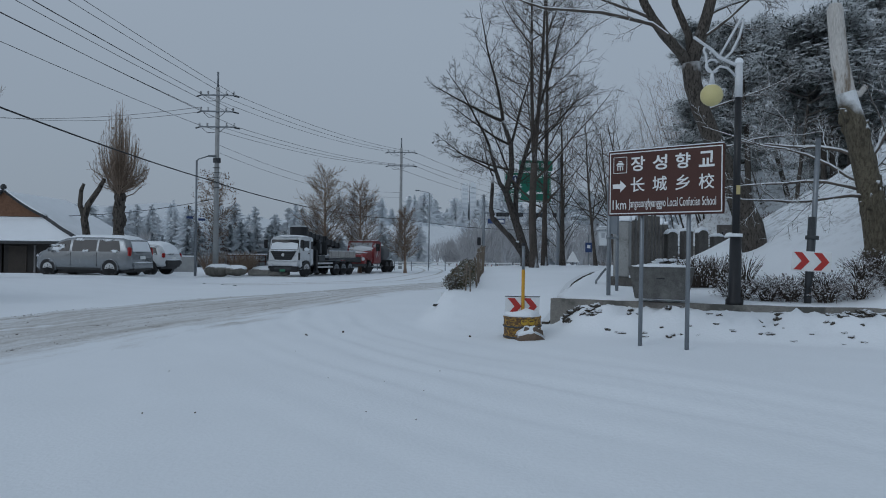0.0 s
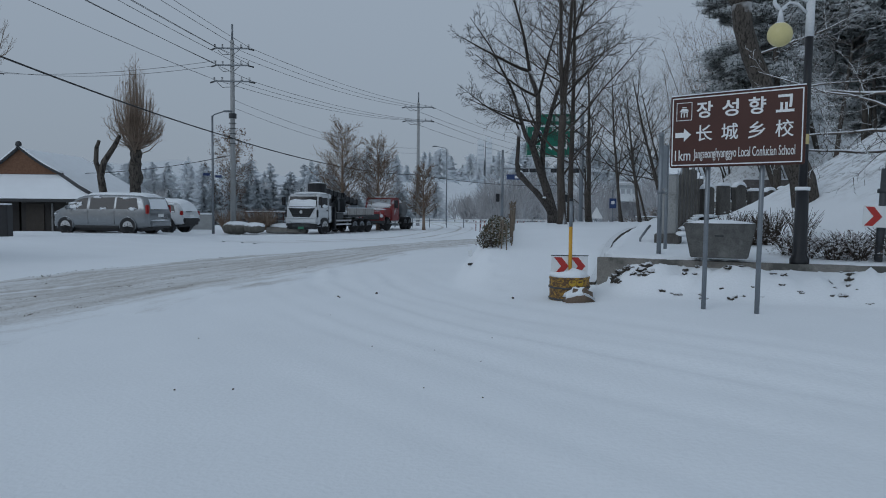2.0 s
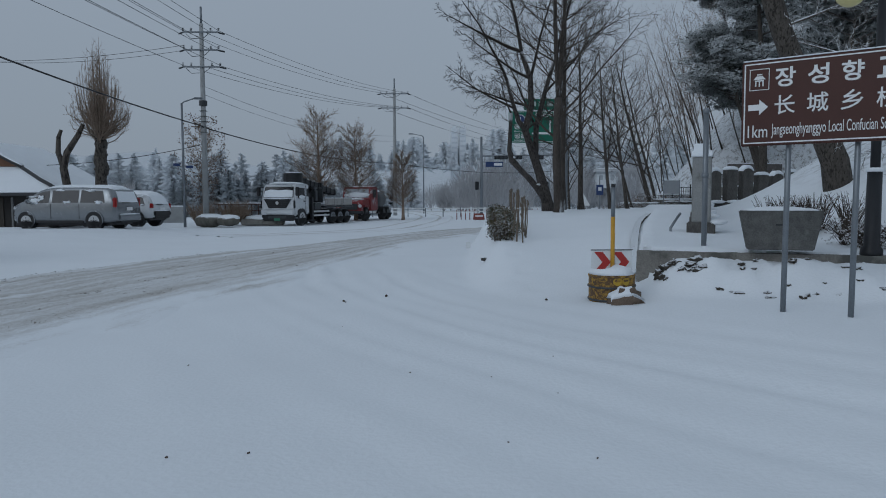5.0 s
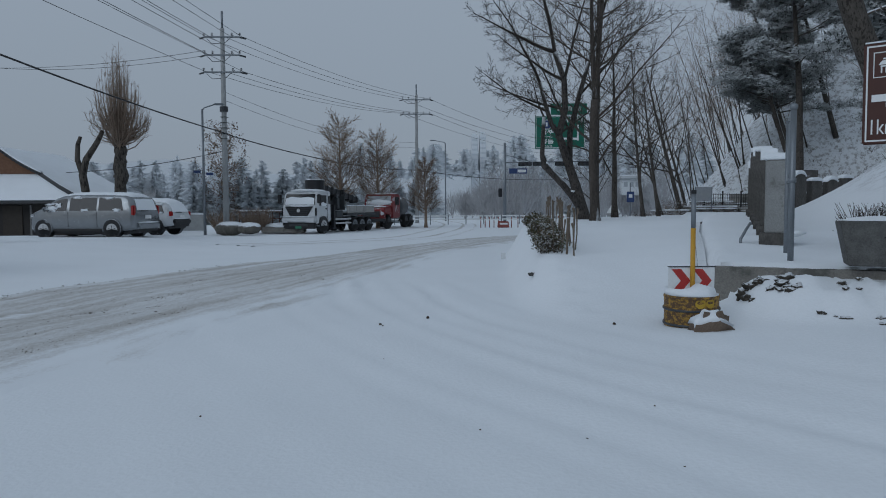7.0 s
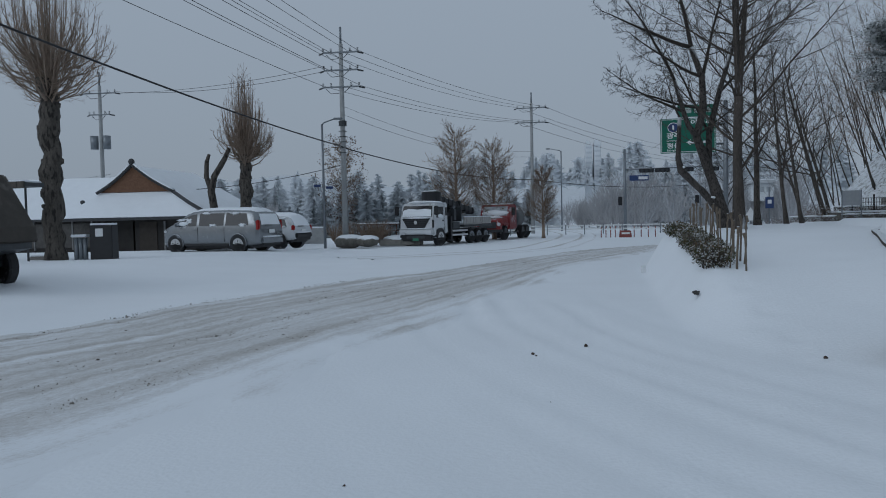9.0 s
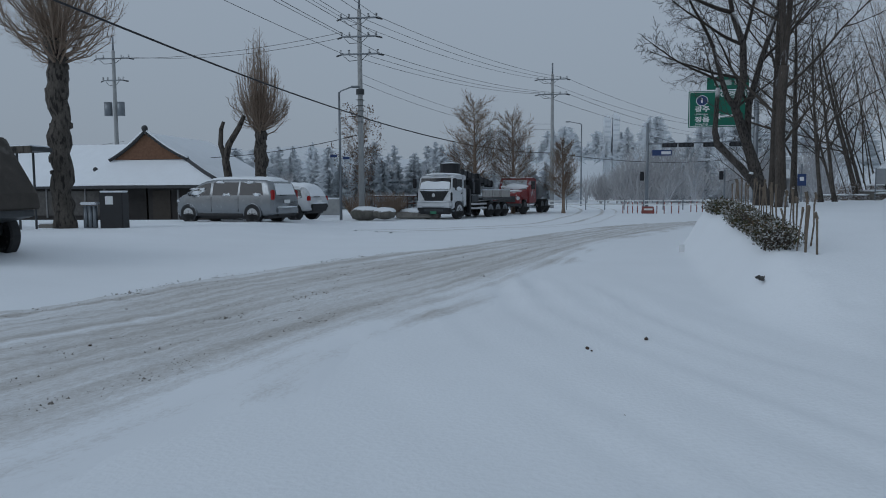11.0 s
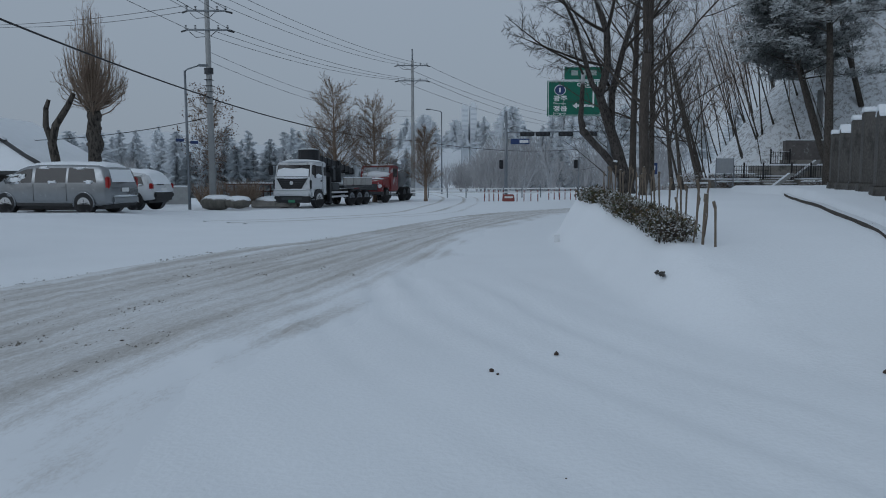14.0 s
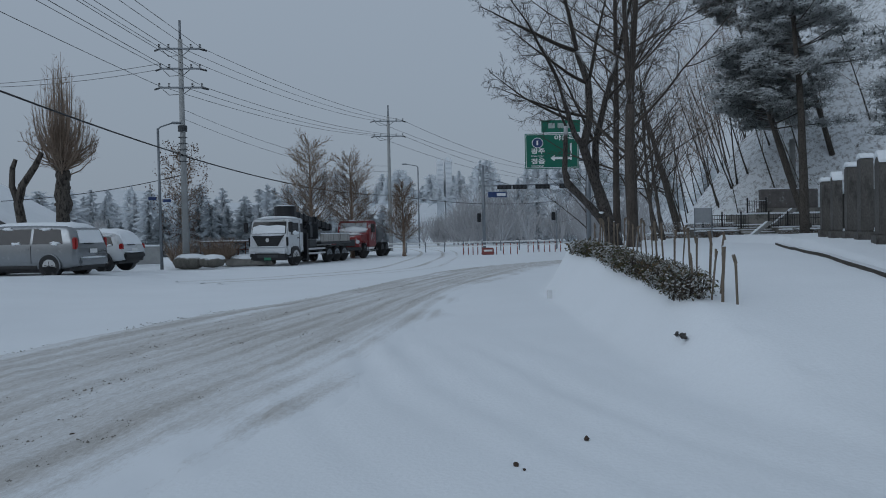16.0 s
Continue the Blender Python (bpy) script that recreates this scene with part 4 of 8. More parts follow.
# ---- the brown direction sign ----
def brown_sign():
    ax, ay, bx, by = 4.33, 10.975, 5.49, 9.958
    turn = math.degrees(math.atan2(by - ay, bx - ax))
    w = math.hypot(bx - ax, by - ay)
    z0, z1 = 1.86, 2.73
    o = thing("direction_sign", pose(ax, ay, 0, 0, 0, turn), "brown tourist direction sign with white lettering on two grey steel posts", "road sign")
    h = z1 - z0
    panel = part("panel", Geo().box(w / 2, 0, (z0 + z1) / 2, w, 0.03, h), BROWN_SIGN, o, bevel=0.012)
    part("border", ring(Geo(), 0.025, w - 0.025, z0 + 0.025, z1 - 0.025, 0.013, -0.0175), WHITE, panel, "thin white border line")
    part("backing_rail", Geo().box(w / 2, 0.03, z0 + 0.2 * h, w * 0.96, 0.03, 0.05), STEEL, o)
    part("backing_rail", Geo().box(w / 2, 0.03, z0 + 0.8 * h, w * 0.96, 0.03, 0.05), STEEL, o)
    for x, top in ((0.455, 0.10), (1.08, 0.12)):
        gz = land(ax + math.cos(radians(turn)) * x, ay + math.sin(radians(turn)) * x, False)
        part("post", Geo().cyl((x - 0.02, 0.075, gz - 0.3), (x, 0.075, z1 - 0.1), 0.028, 12), STEEL, o, smooth=True)
    part("snow_cap", Geo().box(w / 2, 0.0, z1 + 0.006, w * 0.99, 0.028, 0.012), SNOW, o, bevel=0.004)
    y = -0.017
    for i, c in enumerate("장성향교"):
        write(c, panel, 0.335 * w * 0.63 + 0.0 + i * 0.195 * w, y, z0 + 0.675 * h, 0.2, WHITE, 0.125 * w, 0.225 * h, 0.004)
    for i, c in enumerate("长城乡校"):
        write(c, panel, 0.335 * w * 0.63 + i * 0.195 * w, y, z0 + 0.36 * h, 0.2, WHITE, 0.125 * w, 0.22 * h, 0.0015)
    write("1km", panel, 0.045 * w, y, z0 + 0.10 * h, 0.1, WHITE, 0.125 * w, 0.145 * h, 0.0)
    write("Jangseonghyanggyo Local Confucian School", panel, 0.195 * w, y, z0 + 0.085 * h, 0.1, WHITE, 0.74 * w, 0.17 * h, 0.0)
    arrow = Geo().prism([(0.045 * w, z0 + 0.42 * h), (0.115 * w, z0 + 0.42 * h), (0.115 * w, z0 + 0.365 * h), (0.17 * w, z0 + 0.455 * h), (0.115 * w, z0 + 0.545 * h), (0.115 * w, z0 + 0.49 * h), (0.045 * w, z0 + 0.49 * h)], -0.0195, -0.016)
    part("arrow", arrow, WHITE, panel)
    icon = ring(Geo(), 0.05 * w, 0.175 * w, z0 + 0.655 * h, z0 + 0.905 * h, 0.007, -0.0175)
    cx, cz = 0.1125 * w, z0 + 0.78 * h
    icon.prism([(cx - 0.06, cz), (cx - 0.03, cz + 0.035), (cx + 0.03, cz + 0.035), (cx + 0.06, cz)], -0.0195, -0.016)
    icon.box(cx, -0.0175, cz + 0.05, 0.05, 0.003, 0.012).box(cx, -0.0175, cz - 0.012, 0.085, 0.003, 0.012)
    for dx in (-0.035, 0, 0.035):
        icon.box(cx + dx, -0.0175, cz - 0.045, 0.012, 0.003, 0.05)
    part("pictogram", icon, WHITE, panel, "white line pictogram of a tiled-roof gate")


brown_sign()


# ---- the oil drum with the chevron board ----
def drum():
    x, y = 3.40, 12.44
    z = -0.085
    o = thing("oil_drum", pose(x, y, z, 1.5, -1.0, 5), "rusty yellow and black oil drum capped with snow", "drum")
    g = Geo()
    r = 0.285
    prof = [(0, r), (0.02, r + 0.008), (0.04, r), (0.14, r), (0.16, r + 0.014), (0.18, r), (0.30, r), (0.32, r + 0.014), (0.34, r), (0.43, r), (0.45, r + 0.008), (0.47, r)]
    g.tube([(0, 0, a) for a, _ in prof], [b for _, b in prof], 32)
    part("drum_body", g, YELLOW, o, smooth=False)
    for a in (0.16, 0.32):
        part("hoop", Geo().tube([(0, 0, a - 0.012), (0, 0, a), (0, 0, a + 0.012)], [r + 0.012, r + 0.017, r + 0.012], 32), STEEL_DARK, o, "dark worn hoop")
    cap = Geo()
    cap.tube([(0, 0, 0.472), (0, 0, 0.485), (0.01, 0, 0.515), (0, 0.01, 0.53)], [r * 0.99, r * 1.0, r * 0.8, r * 0.3], 28)
    part("snow_cap", cap, SNOW, o, smooth=True)
    spot = mat("bright_yellow_paint", (0.48, 0.31, 0.03), 0.6, vary=0.15, dirt=(0.25, 0.16, 0.04), dirt_amount=0.2, dirt_scale=9)
    for a in (-97, -74):
        m = pose(0, 0, 0.40, 0, 0, a)
        disc = Geo()
        disc.add([m @ Vector((r + 0.006 - 0.02 * (math.sin(6.2832 * k / 14) * 0.055 / r) ** 2 * 14, 0.055 * math.sin(6.2832 * k / 14), 0.05 * math.cos(6.2832 * k / 14))) for k in range(14)], [tuple(range(14))])
        part("paint_spot", disc, spot, o, "round bright yellow paint spot")
    s = thing("chevron_sign", pose(x, y - 0.02, z, 0, 0, 0), "red and white double-chevron board on a yellow-topped post in the drum", "road sign")
    part("post", Geo().cyl((0.0, 0.0, 0.45), (0.0, 0, 1.18), 0.026, 12), YELLOW_POST, s, "yellow painted lower post", smooth=True)
    part("post_top", Geo().cyl((0.0, 0, 1.181), (0.0, 0, 1.55), 0.0255, 12), STEEL, s, smooth=True)
    part("post_cap", Geo().cyl((0.0, 0, 1.551), (0.0, 0, 1.59), 0.029, 12), BLACK, s, smooth=True)
    holder = pose(-0.29, -0.035, 0, 0, 1.0, 11)
    b = Geo().box(0.28, 0, 0.615, 0.56, 0.012, 0.29).ob("board", WHITE, s, bevel=0.004)
    b.matrix_basis = holder
    for k in (0, 1):
        x0, sw, z0, h = 0.56 * (0.06 + 0.46 * k), 0.115, 0.47, 0.29
        poly = [(x0, z0 + 0.06 * h), (x0 + sw, z0 + 0.06 * h), (x0 + sw * 2.0, z0 + 0.5 * h), (x0 + sw, z0 + 0.94 * h), (x0, z0 + 0.94 * h), (x0 + sw, z0 + 0.5 * h)]
        part("chevron", Geo().prism(poly, -0.0095, -0.0062), RED, b, "red chevron arrow")
    part("board_rim", Geo().box(0.28, 0.002, 0.768, 0.57, 0.02, 0.012), STEEL_DARK, b)
    rock = blob(x + 0.06, y - 0.40, 0.07, 0.2, 0.13, 0.17, 75, 0.75, "rock", STONE_BROWN, "rough brown stone half buried in snow at the drum", "rock")
    blob_part(rock, -0.02, 0.02, 0.075, 0.17, 0.12, 0.11, 75, 0.75, "snow_cap", SNOW)


def blob(x, y, z, a, b, c, seed, rough, name, material, label, category, group=""):
    o = lump(Geo(), 0, 0, 0, a, b, c, seed, rough).ob(name, material, smooth=True)
    o.matrix_basis = Matrix.Translation((x, y, z))
    return tagged(o, label, category, group)


def blob_part(parent, x, y, z, a, b, c, seed, rough, name, material):
    return lump(Geo(), x, y, z, a, b, c, seed, rough).ob(name, material, parent, smooth=True)


STONE_BROWN = mat("brown_stone", (0.16, 0.12, 0.09), 0.9, vary=0.3, scale=6, bump=0.6)
STONE_RUBBLE = snow_topped("dark_rubble", (0.065, 0.058, 0.048), 0.9, 1.0, 0.45, 0.75)
STONE_GREY = snow_topped("grey_stone", (0.12, 0.115, 0.10), 0.95, 0.8, 0.5, 0.8)
drum()


# ---- retaining wall, kerb, stones and bank of snow before it ----
def retaining_wall():
    g = Geo()
    pts = BED_FRONT[:5]
    for (x0, y0), (x1, y1) in zip(pts, pts[1:]):
        k = max(2, int(math.hypot(x1 - x0, y1 - y0) / 0.25))
        d = Vector((x1 - x0, y1 - y0, 0)).normalized()
        s = Vector((-d.y, d.x, 0))
        rows = []
        for i in range(k + 1):
            p = Vector((x0, y0, 0)).lerp(Vector((x1, y1, 0)), i / k)
            j = 0.012 * noise.noise((p.x * 3, p.y * 3, 2.0))
            lowest = 0.42 - 0.16 * noise.noise((p.x * 0.9, p.y * 0.4, 9.0))
            rows.append([p - s * (0.02 + j) + Vector((0, 0, lowest - 0.45)), p - s * (0.0 + j) + Vector((0, 0, 0.60 + j)), p + s * 0.16 + Vector((0, 0, 0.60 + j)), p + s * 0.16 + Vector((0, 0, 0.1))])
        v = [q for r in rows for q in r]
        f = [(i * 4 + c, (i + 1) * 4 + c, (i + 1) * 4 + (c + 1) % 4, i * 4 + (c + 1) % 4) for i in range(k) for c in range(4)] + [(0, 1, 2, 3), (k * 4 + 3, k * 4 + 2, k * 4 + 1, k * 4)]
        g.add(v, f)
    tagged(g.ob("retaining_wall", CONCRETE), "weathered low concrete retaining wall with snow on top", "wall", kind="structure")
    rng = random.Random(81)
    for i in range(120):
        end = i % 7
        x = 4.2 + rng.random() ** 2 * 0.6 if end == 0 else 7.7 + 1.7 * rng.random() if end < 3 else 4.4 + 4.6 * rng.random()
        fy = front_y(x)
        y = fy - 0.07 - (0.35 if end < 3 else 1.05) * rng.random() ** 1.1
        a = rng.uniform(0.02, 0.06) if end >= 3 else rng.uniform(0.03, 0.085)
        blob(x, y, land(x, y) - a * (0.12 if end >= 3 else -0.1), a, a * rng.uniform(0.5, 0.9), a * rng.uniform(0.35, 0.75), 400 + i, 1.1, "stone", STONE_RUBBLE,
             "dark rough rubble stone poking out of the snow bank", "stone", "stones along the retaining wall")


retaining_wall()


def kerb(name, pts, w, h, label):
    g = Geo()
    for (x0, y0), (x1, y1) in zip(pts, pts[1:]):
        k = max(1, int(math.hypot(x1 - x0, y1 - y0) / 0.5))
        a, b = Vector((x0, y0, 0)), Vector((x1, y1, 0))
        d = (b - a).normalized()
        s = Vector((-d.y, d.x, 0))
        for i in range(k):
            p, q = a.lerp(b, (i + 0.002) / k), a.lerp(b, (i + 0.998) / k)
            zp, zq = land(p.x - 0.25, p.y), land(q.x - 0.25, q.y)
            g.add([p - s * w / 2 + Vector((0, 0, zp - 0.1)), p + s * w / 2 + Vector((0, 0, zp - 0.1)), q + s * w / 2 + Vector((0, 0, zq - 0.1)), q - s * w / 2 + Vector((0, 0, zq - 0.1)),
                   p - s * w / 2 + Vector((0, 0, zp + h)), p + s * w / 2 + Vector((0, 0, zp + h)), q + s * w / 2 + Vector((0, 0, zq + h)), q - s * w / 2 + Vector((0, 0, zq + h))],
                  [(0, 1, 2, 3), (4, 7, 6, 5), (0, 4, 5, 1), (1, 5, 6, 2), (2, 6, 7, 3), (3, 7, 4, 0)])
    return tagged(g.ob(name, STONE_RUBBLE), label, "kerb", kind="structure")


kerb("kerb", [(x - 0.16, y) for x, y in BED_EDGE[:5]], 0.12, 0.055, "dark worn stone kerb edging the raised bed")


# ---- planter trough, pipes, lamp, second chevron sign ----
def trough():
    o = thing("planter_trough", pose(5.62, 12.55, 0.66, 0, 0, -24), "dark grey stone planter trough filled with snow", "planter")
    w0, w1, d0, d1, h = 0.39, 0.49, 0.2, 0.25, 0.5
    g = Geo().add([(-w0, -d0, 0), (w0, -d0, 0), (w0, d0, 0), (-w0, d0, 0), (-w1, -d1, h), (w1, -d1, h), (w1, d1, h), (-w1, d1, h),
                   (-w1 + 0.06, -d1 + 0.06, h), (w1 - 0.06, -d1 + 0.06, h), (w1 - 0.06, d1 - 0.06, h), (-w1 + 0.06, d1 - 0.06, h),
                   (-w1 + 0.06, -d1 + 0.06, h - 0.1), (w1 - 0.06, -d1 + 0.06, h - 0.1), (w1 - 0.06, d1 - 0.06, h - 0.1), (-w1 + 0.06, d1 - 0.06, h - 0.1)],
                  [(3, 2, 1, 0), (0, 1, 5, 4), (1, 2, 6, 5), (2, 3, 7, 6), (3, 0, 4, 7), (4, 5, 9, 8), (5, 6, 10, 9), (6, 7, 11, 10), (7, 4, 8, 11),
                   (8, 9, 13, 12), (9, 10, 14, 13), (10, 11, 15, 14), (11, 8, 12, 15), (12, 13, 14, 15)])
    stone = mat("dark_stone", (0.11, 0.11, 0.105), 0.85, vary=0.3, scale=9, bump=0.5, dirt=(0.2, 0.2, 0.19), dirt_amount=0.15)
    part("trough_body", g, stone, o, bevel=0.012)
    part("handhold", Geo().box(0.0, -0.228, 0.33, 0.12, 0.01, 0.035), BLACK, o, "dark slot in the trough's side")
    s = lump(Geo(), 0, 0, 0.49, 0.47, 0.235, 0.055, 5, 0.25, 22)
    part("snow_cap", s, SNOW, o, smooth=True)


trough()


def notice_frame():
    o = thing("pipe_frame", pose(5.02, 13.47, 0.66, 0, 0, 66), "empty grey steel pipe stand with a thin panel frame", "sign stand")
    part("post", Geo().cyl((0, 0, -0.2), (0, 0, 1.85), 0.036, 14), STEEL, o, smooth=True)
    part("finial", Geo().ball((0, 0, 1.87), 0.05, 12), STEEL, o, smooth=True)
    part("post", Geo().cyl((0.97, 0, -0.2), (0.97, 0, 1.8), 0.03, 12), STEEL, o, smooth=True)
    part("crossbar", Geo().cyl((0, 0, 0.98), (0.97, 0, 0.98), 0.02, 8), STEEL, o, smooth=True)
    part("collar", Geo().cyl((0, 0, 0.95), (0, 0, 1.01), 0.048, 14), STEEL, o, smooth=True)
    part("panel", Geo().box(0.485, 0, 1.4, 0.88, 0.012, 0.7), mat("grey_panel", (0.28, 0.31, 0.34), 0.4, metal=0.5, vary=0.1), o, "thin grey sheet seen nearly edge-on")
    b = thing("bent_pipe", pose(5.35, 15.6, land(5.35, 15.6) + 0.0, 0, 0, 40), "short bent white pipe rail sticking out of the snow", "pipe")
    part("pipe", Geo().tube([(0, 0, -0.1), (0.0, 0, 0.06), (0.2, 0, 0.22), (0.32, 0, 0.3)], [0.022] * 4, 8), STEEL, b, smooth=True)


notice_frame()


def park_lamp():
    x, y, z = 6.64, 12.22, 0.64
    o = thing("park_lamp", pose(x, y, z, 0, 0.6), "black park lamp post with white scrolled arm and a yellowish globe", "street lamp")
    part("base", Geo().tube([(0, 0, -0.1), (0, 0, 0.03), (0, 0, 0.08), (0, 0, 1.0)], [0.13, 0.13, 0.095, 0.085], 20), BLACK, o, smooth=True)
    part("base_collar", Geo().cyl((0, 0, 1.0), (0, 0, 1.05), 0.1, 20), SNOW, o, "snow on the collar", smooth=True)
    pole = part("pole", Geo().cyl((0, 0, 1.05), (0, 0, 3.15), 0.058, 18, 0.052), BLACK, o, smooth=True)
    part("label", Geo().box(0, -0.06, 1.72, 0.06, 0.006, 0.14), mat("paper_label", (0.5, 0.42, 0.2), 0.7), pole, "small yellowed sticker")
    white = mat("white_enamel", (0.62, 0.64, 0.66), 0.4, vary=0.1)
    part("pole_top", Geo().cyl((0, 0, 3.15), (0, 0, 3.68), 0.058, 18), white, o, "white upper pole", smooth=True)
    part("finial", Geo().ball((0, 0, 3.7), 0.065, 12), SNOW, o, smooth=True)
    a = Geo()
    a.tube([(0, 0, 3.63), (-0.15, 0, 3.69), (-0.32, 0, 3.76), (-0.42, 0, 3.86), (-0.57, 0, 3.96), (-0.72, 0, 4.06)], [0.03, 0.028, 0.028, 0.026, 0.024, 0.024], 8)
    a.tube([(-0.32, 0, 3.76), (-0.12, 0, 4.12), (0.02, 0, 4.38), (0.06, 0, 4.36), (0.0, 0, 4.1), (-0.12, 0, 3.85), (-0.25, 0, 3.72), (-0.34, 0, 3.76)], [0.02] * 8, 7)
    swirl = [(-0.42 + 0.10 * math.cos(t), 0, 3.62 + 0.10 * math.sin(t)) for t in np.linspace(0.6, 5.6, 10)]
    a.tube(swirl, [0.02] * 10, 7)
    swirl = [(-0.50 + 0.06 * math.cos(t), 0, 3.86 + 0.06 * math.sin(t)) for t in np.linspace(-1.0, 4.6, 9)]
    a.tube(swirl, [0.018] * 9, 7)
    a.tube([(-0.53, 0, 3.82), (-0.5, 0, 3.6), (-0.42, 0, 3.52), (-0.3, 0, 3.62), (-0.18, 0, 3.6), (-0.02, 0, 3.45)], [0.02] * 6, 7)
    part("scroll_arm", a, white, o, "white scrolled iron arm", smooth=True)
    globe = mat("yellowed_opal_globe", (0.62, 0.55, 0.26), 0.35, vary=0.06, scale=3)
    part("globe", Geo().ball((-0.42, 0, 3.17), 0.17, 24), globe, o, "yellowish opal globe shade", smooth=True)
    part("globe_fitter", Geo().cyl((-0.42, 0, 3.33), (-0.42, 0, 3.53), 0.05, 12, 0.02), white, o, smooth=True)
    part("snow_cap", Geo().ball((-0.42, 0, 3.31), 0.085, 14, 0.4), SNOW, o, smooth=True)


park_lamp()


def second_chevron():
    x, y, z = 7.86, 12.35, 0.62
    o = thing("chevron_sign", pose(x, y, z, 0, 2.5, -6), "red and white double-chevron board strapped to a dark post", "road sign")
    part("post", Geo().cyl((0, 0, -0.2), (0, 0, 1.35), 0.055, 14), STEEL_DARK, o, smooth=True)
    part("thin_pole", Geo().cyl((0.06, 0.06, 0.4), (0.06, 0.06, 2.6), 0.04, 12), STEEL, o, "taller grey steel pole beside it", smooth=True)
    part("clamp", Geo().cyl((0.03, 0.03, 1.0), (0.03, 0.03, 1.06), 0.1, 14), STEEL_DARK, o, smooth=True)
    b = Geo().box(0, -0.075, 0.655, 0.6, 0.012, 0.31).ob("board", WHITE, o, bevel=0.004)
    for k in (0, 1):
        x0, sw, z0, h = -0.3 + 0.6 * (0.04 + 0.5 * k), 0.12, 0.5, 0.31
        poly = [(x0, z0 + 0.06 * h), (x0 + sw, z0 + 0.06 * h), (x0 + sw * 2.0, z0 + 0.5 * h), (x0 + sw, z0 + 0.94 * h), (x0, z0 + 0.94 * h), (x0 + sw, z0 + 0.5 * h)]
        part("chevron", Geo().prism(poly, -0.0845, -0.0812), RED, b, "red chevron arrow")


second_chevron()

# ---- standing stone tablets ----
STELE = mat("stele_stone", (0.10, 0.095, 0.088), 0.85, vary=0.35, scale=3, fine=45, bump=0.7, dirt=(0.04, 0.038, 0.036), dirt_amount=0.35, dirt_scale=2.0, stretch=(1, 1, 0.45))
STELE_PALE = mat("stele_pale_stone", (0.27, 0.275, 0.27), 0.8, vary=0.2, scale=3, fine=45, bump=0.4, dirt=(0.13, 0.13, 0.12), dirt_amount=0.25, dirt_scale=2.5)


def stele(x, y, w, d, h, turn, round_top=True, pale=False, seed=0):
    z = land(x, y, False)
    o = thing("stone_tablet", pose(x, y, z, 0, 0, turn), "upright grey stone memorial tablet with snow on its top", "stele", "stone memorial tablets in a row")
    part("plinth", Geo().box(0, 0, 0.05, w * 1.22, d * 1.5, 0.22), STELE, o, bevel=0.015)
    n = 9
    poly = [(-w / 2, 0.16), (w / 2, 0.16)]
    rise = 0.10 * h if round_top else 0.015
    poly += [(w / 2 - w * i / (n - 1), 0.16 + h - rise + rise * math.sin(math.pi * i / (n - 1)) ** 0.6) for i in range(n)]
    part("slab", Geo().prism(poly, -d / 2, d / 2), STELE_PALE if pale else STELE, o, bevel=0.012)
    capw = [(-w / 2 - 0.015, 0.165 + h - rise)] + [(w / 2 + 0.012 - (w + 0.024) * i / (n - 1), 0.168 + h - rise + (rise + 0.0) * math.sin(math.pi * i / (n - 1)) ** 0.6 + 0.05 + 0.05 * math.sin(math.pi * i / (n - 1))) for i in range(n)]
    inner = [(w / 2 - w * (n - 1 - i) / (n - 1), 0.166 + h - rise + rise * math.sin(math.pi * i / (n - 1)) ** 0.6) for i in range(1, n - 1)]
    part("snow_cap", Geo().prism([(-w / 2 - 0.012, 0.17 + h - rise)] + inner + [(w / 2 + 0.012, 0.17 + h - rise)] + capw[1:], -d / 2 - 0.012, d / 2 + 0.012), SNOW, o, bevel=0.012)
    part("snow_patch", lump(Geo(), 0, -d * 0.9, 0.16, w * 0.72, d * 0.5, 0.05, seed + 900, 0.3), SNOW, o, smooth=True)
    return o


ROW_A = [(10.45, 26.2, 0.34, 0.2, 1.22), (9.75, 24.7, 0.36, 0.2, 1.25), (9.15, 23.3, 0.36, 0.2, 1.34), (8.62, 22.1, 0.40, 0.22, 1.40), (8.12, 20.9, 0.41, 0.22, 1.38), (7.55, 19.6, 0.40, 0.22, 1.34), (7.0, 18.3, 0.40, 0.24, 1.30), (6.45, 17.0, 0.38, 0.24, 1.22), (5.86, 15.55, 0.36, 0.30, 1.10)]
for k, (x, y, w, d, h) in enumerate(ROW_A):
    stele(x, y, w, d, h, 65, k % 3 == 1, k == 8, k)
for k in range(9):
    stele(10.2 + 0.62 * k, 24.9 + 0.26 * k, 0.42, 0.2, 0.92 - 0.035 * k + 0.08 * (k % 3), 20, k % 2 == 0, False, 20 + k)

# ---- hedge and stake fence at the pavement's edge ----
HEDGE_LINE = [(2.6, 16.3), (2.9, 18.5), (3.15, 20.4), (3.55, 24.4)]


def hedge_leaf_material():
    m = snow_topped("hedge_leaf", (0.075, 0.075, 0.03), 0.7, 0.0, 0.58, 0.98)
    n, l = m.node_tree.nodes, m.node_tree.links
    g = n.new("ShaderNodeNewGeometry")
    r = n.new("ShaderNodeValToRGB")
    r.color_ramp.elements[0].color, r.color_ramp.elements[1].color = (0.026, 0.034, 0.016, 1), (0.13, 0.085, 0.05, 1)
    k = r.color_ramp.elements.new(0.5)
    k.color = (0.06, 0.06, 0.022, 1)
    l.new(g.outputs["Random Per Island"], r.inputs[0])
    mx = [q for q in n if q.type == 'MIX_RGB' and q.blend_type == 'MULTIPLY'][0]
    l.new(r.outputs[0], mx.inputs[1])
    return m


LEAF = hedge_leaf_material()
LEAF_BROWN = snow_topped("azalea_twig", (0.085, 0.06, 0.05), 0.75, 0.0, 0.35, 0.85)


